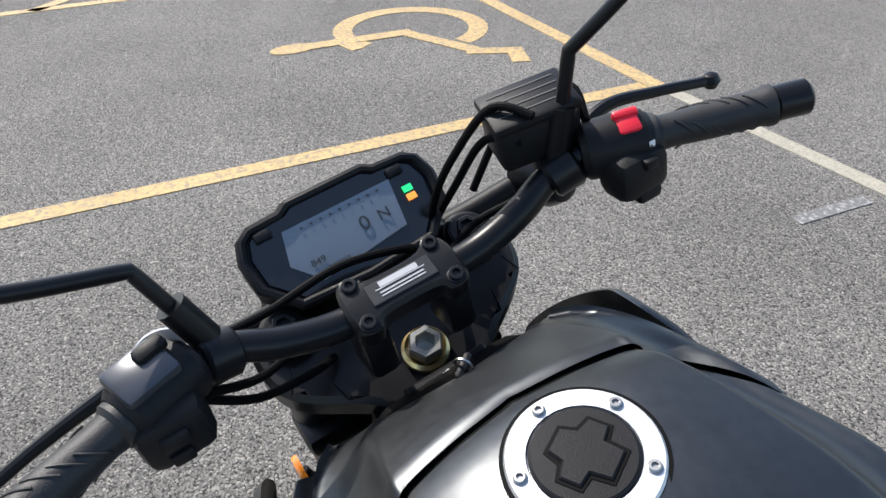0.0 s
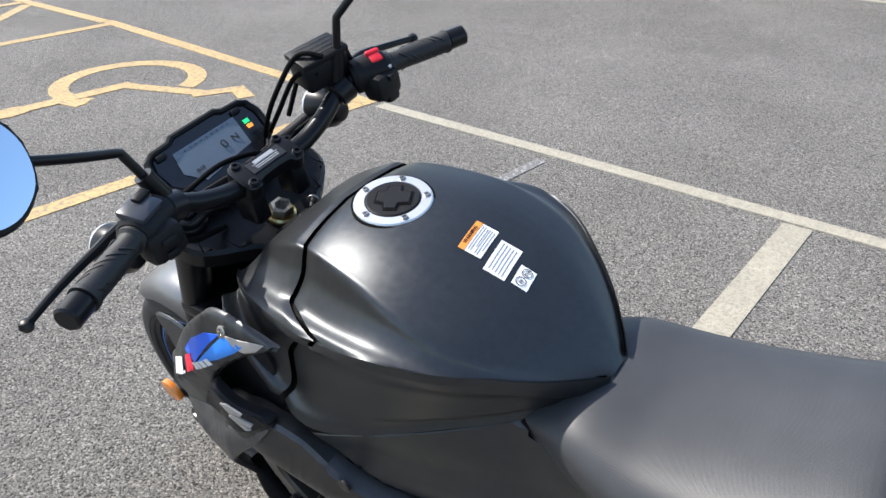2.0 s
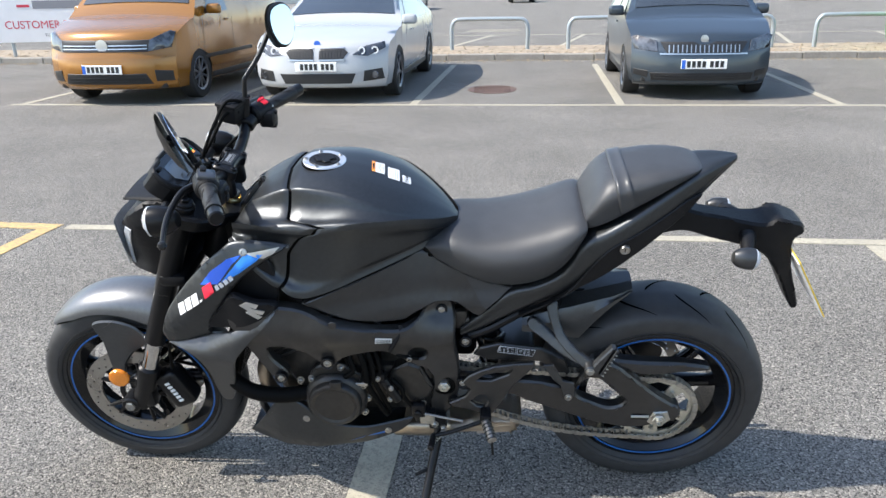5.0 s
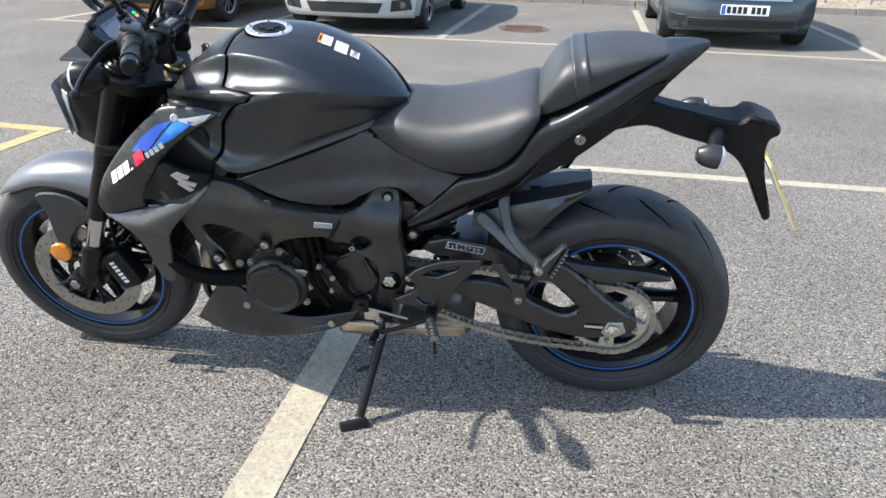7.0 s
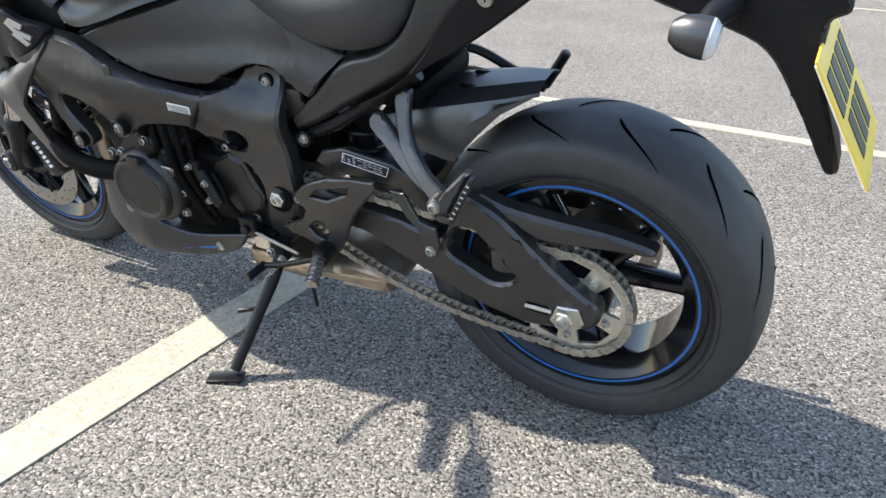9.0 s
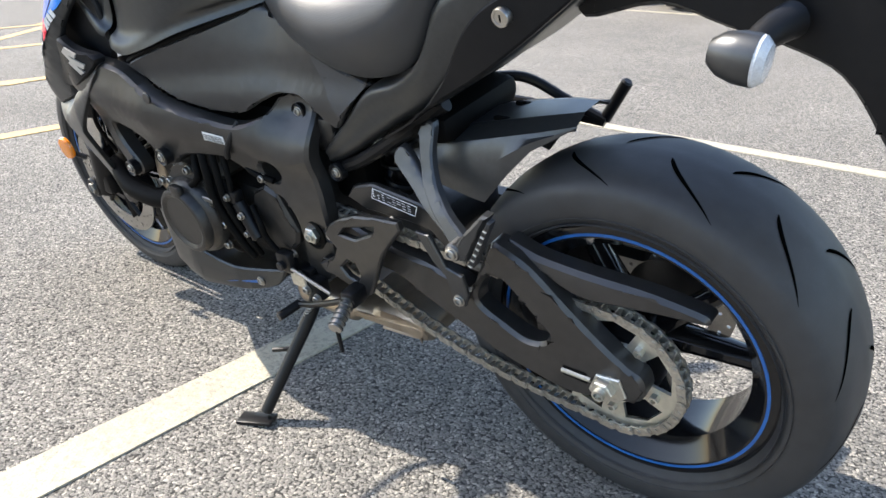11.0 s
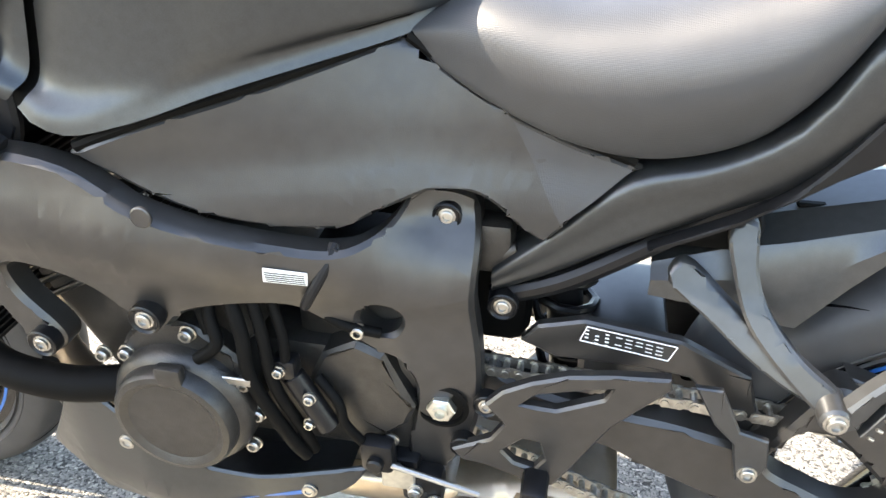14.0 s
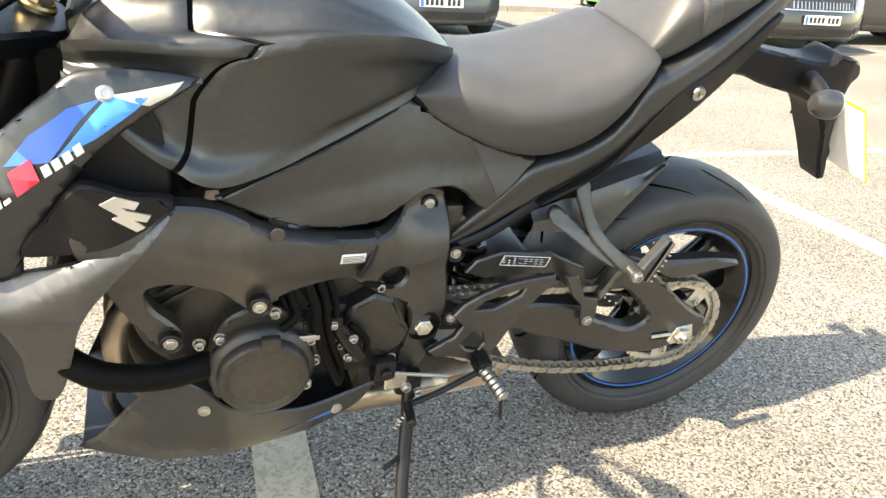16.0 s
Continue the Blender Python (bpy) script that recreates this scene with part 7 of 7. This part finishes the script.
# white coupe
COUPE = [(0.12, 0.18), (0.02, 0.22), (0.0, 0.36), (0.02, 0.52), (0.05, 0.62), (0.10, 0.70), (0.22, 0.76), (0.80, 0.88), (1.25, 0.95), (2.05, 1.33), (2.5, 1.38), (3.2, 1.34), (4.0, 1.05), (4.45, 0.98), (4.62, 0.80), (4.64, 0.45), (4.58, 0.22)]
cp, cb, cf = car("coupe", "white coupe with twin black grilles", CAR_WHITE, (-1.84, 7.22), YAW, 1.80, 4.64, COUPE, (0.84, 3.62), [
    ("grille", [(0.035, 0.535), (0.33, 0.545), (0.39, 0.62), (0.33, 0.665), (0.06, 0.665), (0.035, 0.63)], TRIM, 0.010, True),
    ("headlamp", [(0.44, 0.59), (0.62, 0.57), (0.82, 0.66), (0.80, 0.73), (0.60, 0.69)], LAMP, 0.010, True),
    ("lower_intake", [(-0.42, 0.25), (0.42, 0.25), (0.48, 0.37), (-0.48, 0.37)], TRIM, 0.008, False),
    ("side_intake", [(0.56, 0.27), (0.80, 0.29), (0.78, 0.42), (0.58, 0.40)], TRIM, 0.008, True)], 0.90,
    [[(1.55, 0.93), (2.10, 1.24), (2.55, 1.29), (3.15, 1.25), (3.55, 0.98)]], 0.33, 5, cowl=(8, 9))
plate_on(cb, cf, 0.455, blue=False)
for s in (-1, 1):
    slats(cb, cf, [s * (0.07 + 0.038 * k) for k in range(8)], (0.55, 0.655), TRIM, 0.010, 0.016, True)
    slats(cb, cf, (s * 0.035, s * 0.35), (0.672, 0.532), BRIGHT, 0.010, 0.014)
    for x in (0.55, 0.70):
        part("lamp_ring", moved(lathe([(0.030, 0), (0.045, 0), (0.045, 0.01), (0.030, 0.01)], 20, True), Matrix.Translation(cf(s * x, 0.635, 0.012)) @ Euler((radians(90), 0, 0)).to_matrix().to_4x4()), DECAL_WHITE, cb)
    part("fog_lamp", moved(lathe([(0, 0), (0.045, 0), (0.04, 0.012), (0, 0.012)], 16), Matrix.Translation(cf(s * 0.70, 0.345, 0.012)) @ Euler((radians(90), 0, 0)).to_matrix().to_4x4()), LAMP, cb)
part("round_badge", moved(lathe([(0, 0), (0.040, 0), (0.040, 0.006), (0, 0.010)], 24), Matrix.Translation(cf(0, 0.715, 0.006)) @ Euler((radians(90), 0, 0)).to_matrix().to_4x4()), EU_BLUE, cb, "small round badge")
# slate grey hatchback
HATCH = [(0.12, 0.17), (0.03, 0.21), (0.0, 0.33), (0.01, 0.50), (0.04, 0.62), (0.08, 0.72), (0.18, 0.79), (0.60, 0.92), (0.86, 0.98), (1.55, 1.40), (1.9, 1.47), (2.8, 1.46), (3.6, 1.30), (3.95, 0.98), (3.99, 0.6), (3.96, 0.4), (3.90, 0.2)]


def hatchback(label, paint, at, yaw):
    ob, b, f = car("hatchback", label, paint, at, yaw, 1.73, 3.99, HATCH, (0.80, 3.27), [
        ("grille", [(-0.42, 0.555), (0.42, 0.555), (0.50, 0.685), (0.12, 0.685), (0.05, 0.655), (-0.05, 0.655), (-0.12, 0.685), (-0.50, 0.685)], TRIM, 0.010, False),
        ("headlamp", [(0.52, 0.57), (0.78, 0.60), (0.83, 0.74), (0.76, 0.76), (0.54, 0.70)], LAMP, 0.010, True),
        ("lower_intake", [(-0.58, 0.24), (0.58, 0.24), (0.60, 0.33), (-0.60, 0.33)], TRIM, 0.008, False),
        ("side_intake", [(0.62, 0.27), (0.78, 0.30), (0.78, 0.37), (0.62, 0.35)], TRIM, 0.008, True)], 0.96,
        [[(1.22, 0.98), (1.62, 1.32), (2.0, 1.38), (2.06, 0.98)], [(2.14, 0.98), (2.10, 1.38), (2.8, 1.37), (3.2, 1.02)]], 0.30, 5, cowl=(8, 9))
    plate_on(b, f, 0.435)
    slats(b, f, [-0.40 + 0.05 * k for k in range(17)], (0.565, 0.65), BRIGHT, 0.010, 0.016, True)
    slats(b, f, (-0.5, 0.5), (0.548,), BRIGHT, 0.014, 0.014)
    slats(b, f, (-0.55, 0.55), (0.27, 0.30), TRIM, 0.010, 0.014)
    part("round_badge", moved(lathe([(0, 0), (0.045, 0), (0.045, 0.008), (0, 0.012)], 24), Matrix.Translation(f(0, 0.715, 0.010)) @ Euler((radians(90), 0, 0)).to_matrix().to_4x4()), BRIGHT, b, "small round badge")
    return ob


hatchback("slate grey hatchback with chrome edged grille", CAR_GREY, (2.79, 7.20), YAW)
hatchback("black hatchback with white number plate", CAR_BLACK, (7.55, 6.30), YAW - 4)
hatchback("black estate parked across the far aisle", CAR_BLACK, (12.6, 8.3), 88)
# distant parked cars beyond the kerb
hatchback("silver hatchback parked far off", CAR_SILVER, (-4.2, 44.0), 175)
hatchback("black hatchback parked far off", CAR_BLACK, (15.0, 46.5), 4)
hatchback("silver hatchback parked side-on far off", CAR_SILVER, (22.5, 47.5), 90)
hatchback("black hatchback parked far off", CAR_BLACK, (2.5, 52.0), 2)
gv, gb, gf = car("green_van", "green van with dark wheel arches", CAR_GREEN, (12.2, 12.6), 86, 1.85, 4.42, VAN, (0.86, 3.55), [], 1.08, [[(1.14, 1.10), (1.24, 1.12), (1.62, 1.54), (1.98, 1.58), (1.98, 1.12)]], 0.32, 5, category="van", cowl=(8, 9))

# ---- kerb, gravel strip, hoop barriers ----
STONE = material("kerb concrete", (0.27, 0.25, 0.22), 0.85, spread=0.2, scale=30, bump=0.4, bump_scale=120)
GRAVEL = material("tan gravel", (0.30, 0.24, 0.17), 0.9, spread=0.5, scale=70, bump=0.9, bump_scale=60)
GALV = material("galvanised steel", (0.36, 0.40, 0.42), 0.5, metal=0.5, spread=0.12, scale=20)
K0 = Vector((-1.0, 12.55))


def kerb_pt(u, v):
    return K0 + F1 * u + F2 * v


kerb = tagged(new("kerb"), "weathered concrete kerb edging of the gravel strip", "kerb", kind="structure")
_k = bmesh.new()
bmesh.ops.create_cube(_k, size=1, matrix=Matrix.Diagonal((0.905, 0.14, 0.14, 1)))
bmesh.ops.bevel(_k, geom=_k.edges[:], offset=0.015, segments=1, affect="EDGES")
finish(_k)
_km = bpy.data.meshes.new("kerb_stone")
_k.to_mesh(_km)
_k.free()
_km.materials.append(STONE)
for i in range(-12, 16):
    ks = new("kerb_stone", _km)
    p = kerb_pt(0.915 * i, 0)
    ks.matrix_basis = pose(p.x, p.y, 0.045 + 0.004 * ((i * 7) % 3), 0, 0, math.degrees(TURN2))
    ks.parent = kerb
_c = [kerb_pt(-11.4, 0.07), kerb_pt(14.2, 0.07), kerb_pt(14.2, 2.3), kerb_pt(-11.4, 2.3)]
tagged(part("gravel_strip", flat([p[:] for p in _c], -0.01, 0.085), GRAVEL), "tan gravel strip behind the kerb", "gravel", kind="structure")
_rng = random.Random(4)
_v, _f = [], []
for i in range(2600):
    p = kerb_pt(_rng.uniform(-11, 14), _rng.choice((_rng.uniform(0.07, 2.2), _rng.uniform(-0.45, 0.0), _rng.uniform(0.1, 0.8))))
    z = 0.09 if (p - K0).dot(F2) > 0.07 else 0.008
    r = _rng.uniform(0.010, 0.028)
    n = len(_v)
    for dx, dy, dz in ((1, 0, 0), (0, 1, 0), (-1, 0, 0), (0, -1, 0), (0, 0, 0.8), (0, 0, -0.4)):
        _v.append((p.x + dx * r * _rng.uniform(0.7, 1.3), p.y + dy * r * _rng.uniform(0.7, 1.3), z + dz * r))
    for a, b in ((0, 1), (1, 2), (2, 3), (3, 0)):
        _f += [(n + a, n + b, n + 4), (n + b, n + a, n + 5)]
_me = bpy.data.meshes.new("gravel_stones")
_me.from_pydata(_v, [], _f)
_me.materials.append(GRAVEL)
tagged(new("gravel_stones", _me), "loose tan stones on the strip and along the kerb", "gravel", kind="stuff")


def hoop(u, w):
    a, b = kerb_pt(u, 1.35), kerb_pt(u + w, 1.35)
    d = (b - a).normalized() * 0.16
    h = 0.68
    ob = part("hoop_barrier", tube([(a.x, a.y, 0.0), (a.x, a.y, 0.2), (a.x, a.y, h - 0.18), (a.x + d.x * 0.3, a.y + d.y * 0.3, h - 0.05), (a.x + d.x, a.y + d.y, h), (b.x - d.x, b.y - d.y, h), (b.x - d.x * 0.3, b.y - d.y * 0.3, h - 0.05), (b.x, b.y, h - 0.18), (b.x, b.y, 0.2), (b.x, b.y, 0.0)], 0.040, 14), GALV)
    return tagged(ob, "galvanised grey steel hoop barrier in gravel", "barrier", "hoop barriers")


for u in (-2.15 - 2.36, -2.15 + 0.0, 0.22 + 0.0, 2.6, 4.95, 7.35, 9.75):
    hoop(u + 2.55 if u > -3 else u, 1.55)

for u in (-5.0, -2.5, 0.0, 2.5, 5.0, 7.5, 10.0):
    a = kerb_pt(u, 2.35)
    marking("outer_divider", a, a + F2 * 4.6 + F1 * 0.9, 0.10, WHITE_LINE, "white painted divider beyond the kerb")
marking("outer_bay_line", kerb_pt(-9, 7.0), kerb_pt(16, 7.0), 0.10, WHITE_LINE, "white painted line beyond the kerb")
for k in range(3):
    marking("outer_arrow_bar", kerb_pt(0.0 + 0.02 * k, 8.6 + 0.5 * k), kerb_pt(1.6, 8.6 + 0.5 * k), 0.12, WHITE_LINE, "white painted arrow bar on the far asphalt")

# iron drain cover with patched surround
IRON = material("rusty brown drain cover", (0.10, 0.060, 0.048), 0.8, spread=0.35, scale=30, bump=0.5, bump_scale=90)
drain = tagged(part("drain_cover", flat([(0.31 + 0.34 * math.cos(a), 8.42 + 0.42 * math.sin(a)) for a in np.linspace(0, 2 * math.pi, 25)[:-1]], -0.002, 0.004), IRON), "rusty brown drain cover set in asphalt", "drain cover", kind="structure")
for k in range(7):
    part("drain_bar", box(0.31, 8.15 + 0.09 * k, 0.0055, 0.5, 0.04, 0.006), IRON, drain)

# ---- sign board ----
SIGN_WHITE = material("white sign board", (0.72, 0.72, 0.73), 0.45, spread=0.05, scale=4)
SIGN_RED = material("red sign print", (0.55, 0.03, 0.06), 0.5, spread=0.05)
SIGN_GREY = material("grey sign print", (0.22, 0.22, 0.24), 0.5, spread=0.05)
sign = thing("sign_board", "white parking sign board on two grey posts", "sign", pose(-8.75, 13.7, 0, 0, 0, 6))
board = part("board", box(0, 0, 1.15, 2.5, 0.03, 1.55, 0.006, 1), SIGN_WHITE, sign)
for x in (-1.0, 0.78):
    part("post", rod((x, 0.05, 0.0), (x, 0.05, 1.9), 0.035, n=14), GALV, sign)
UPRIGHT = Euler((radians(90), 0, 0)).to_matrix().to_4x4()
part("sign_word", moved(text_mesh("CUSTOMER PARKING", 0.22), Matrix.Translation((0.0, -0.018, 0.72)) @ UPRIGHT), SIGN_RED, board)
part("sign_word", moved(text_mesh("turn left and", 0.13), Matrix.Translation((0.05, -0.018, 0.53)) @ UPRIGHT), SIGN_GREY, board)
for x, w, h, z, mt in ((0.25, 1.35, 0.16, 1.12, SIGN_GREY), (0.70, 0.40, 0.09, 0.92, SIGN_GREY), (-0.62, 0.26, 0.05, 1.10, SIGN_RED)):
    part("name_bar", box(x, -0.018, z, w, 0.004, h, 0), mt, board)
# low steel guard rail behind the van
rail = thing("guard_rail", "grey steel guard rail behind the parked van", "guard rail", pose(-6.2, 16.5, 0, 0, 0, 4))
for z in (0.45, 0.75, 1.05):
    part("rail", box(1.6, 0, z, 4.6, 0.05, 0.14, 0.012, 1), GALV, rail)
for x in (-0.4, 1.2, 2.8):
    part("post", box(x, 0.05, 0.58, 0.08, 0.08, 1.16, 0.006, 1), GALV, rail)
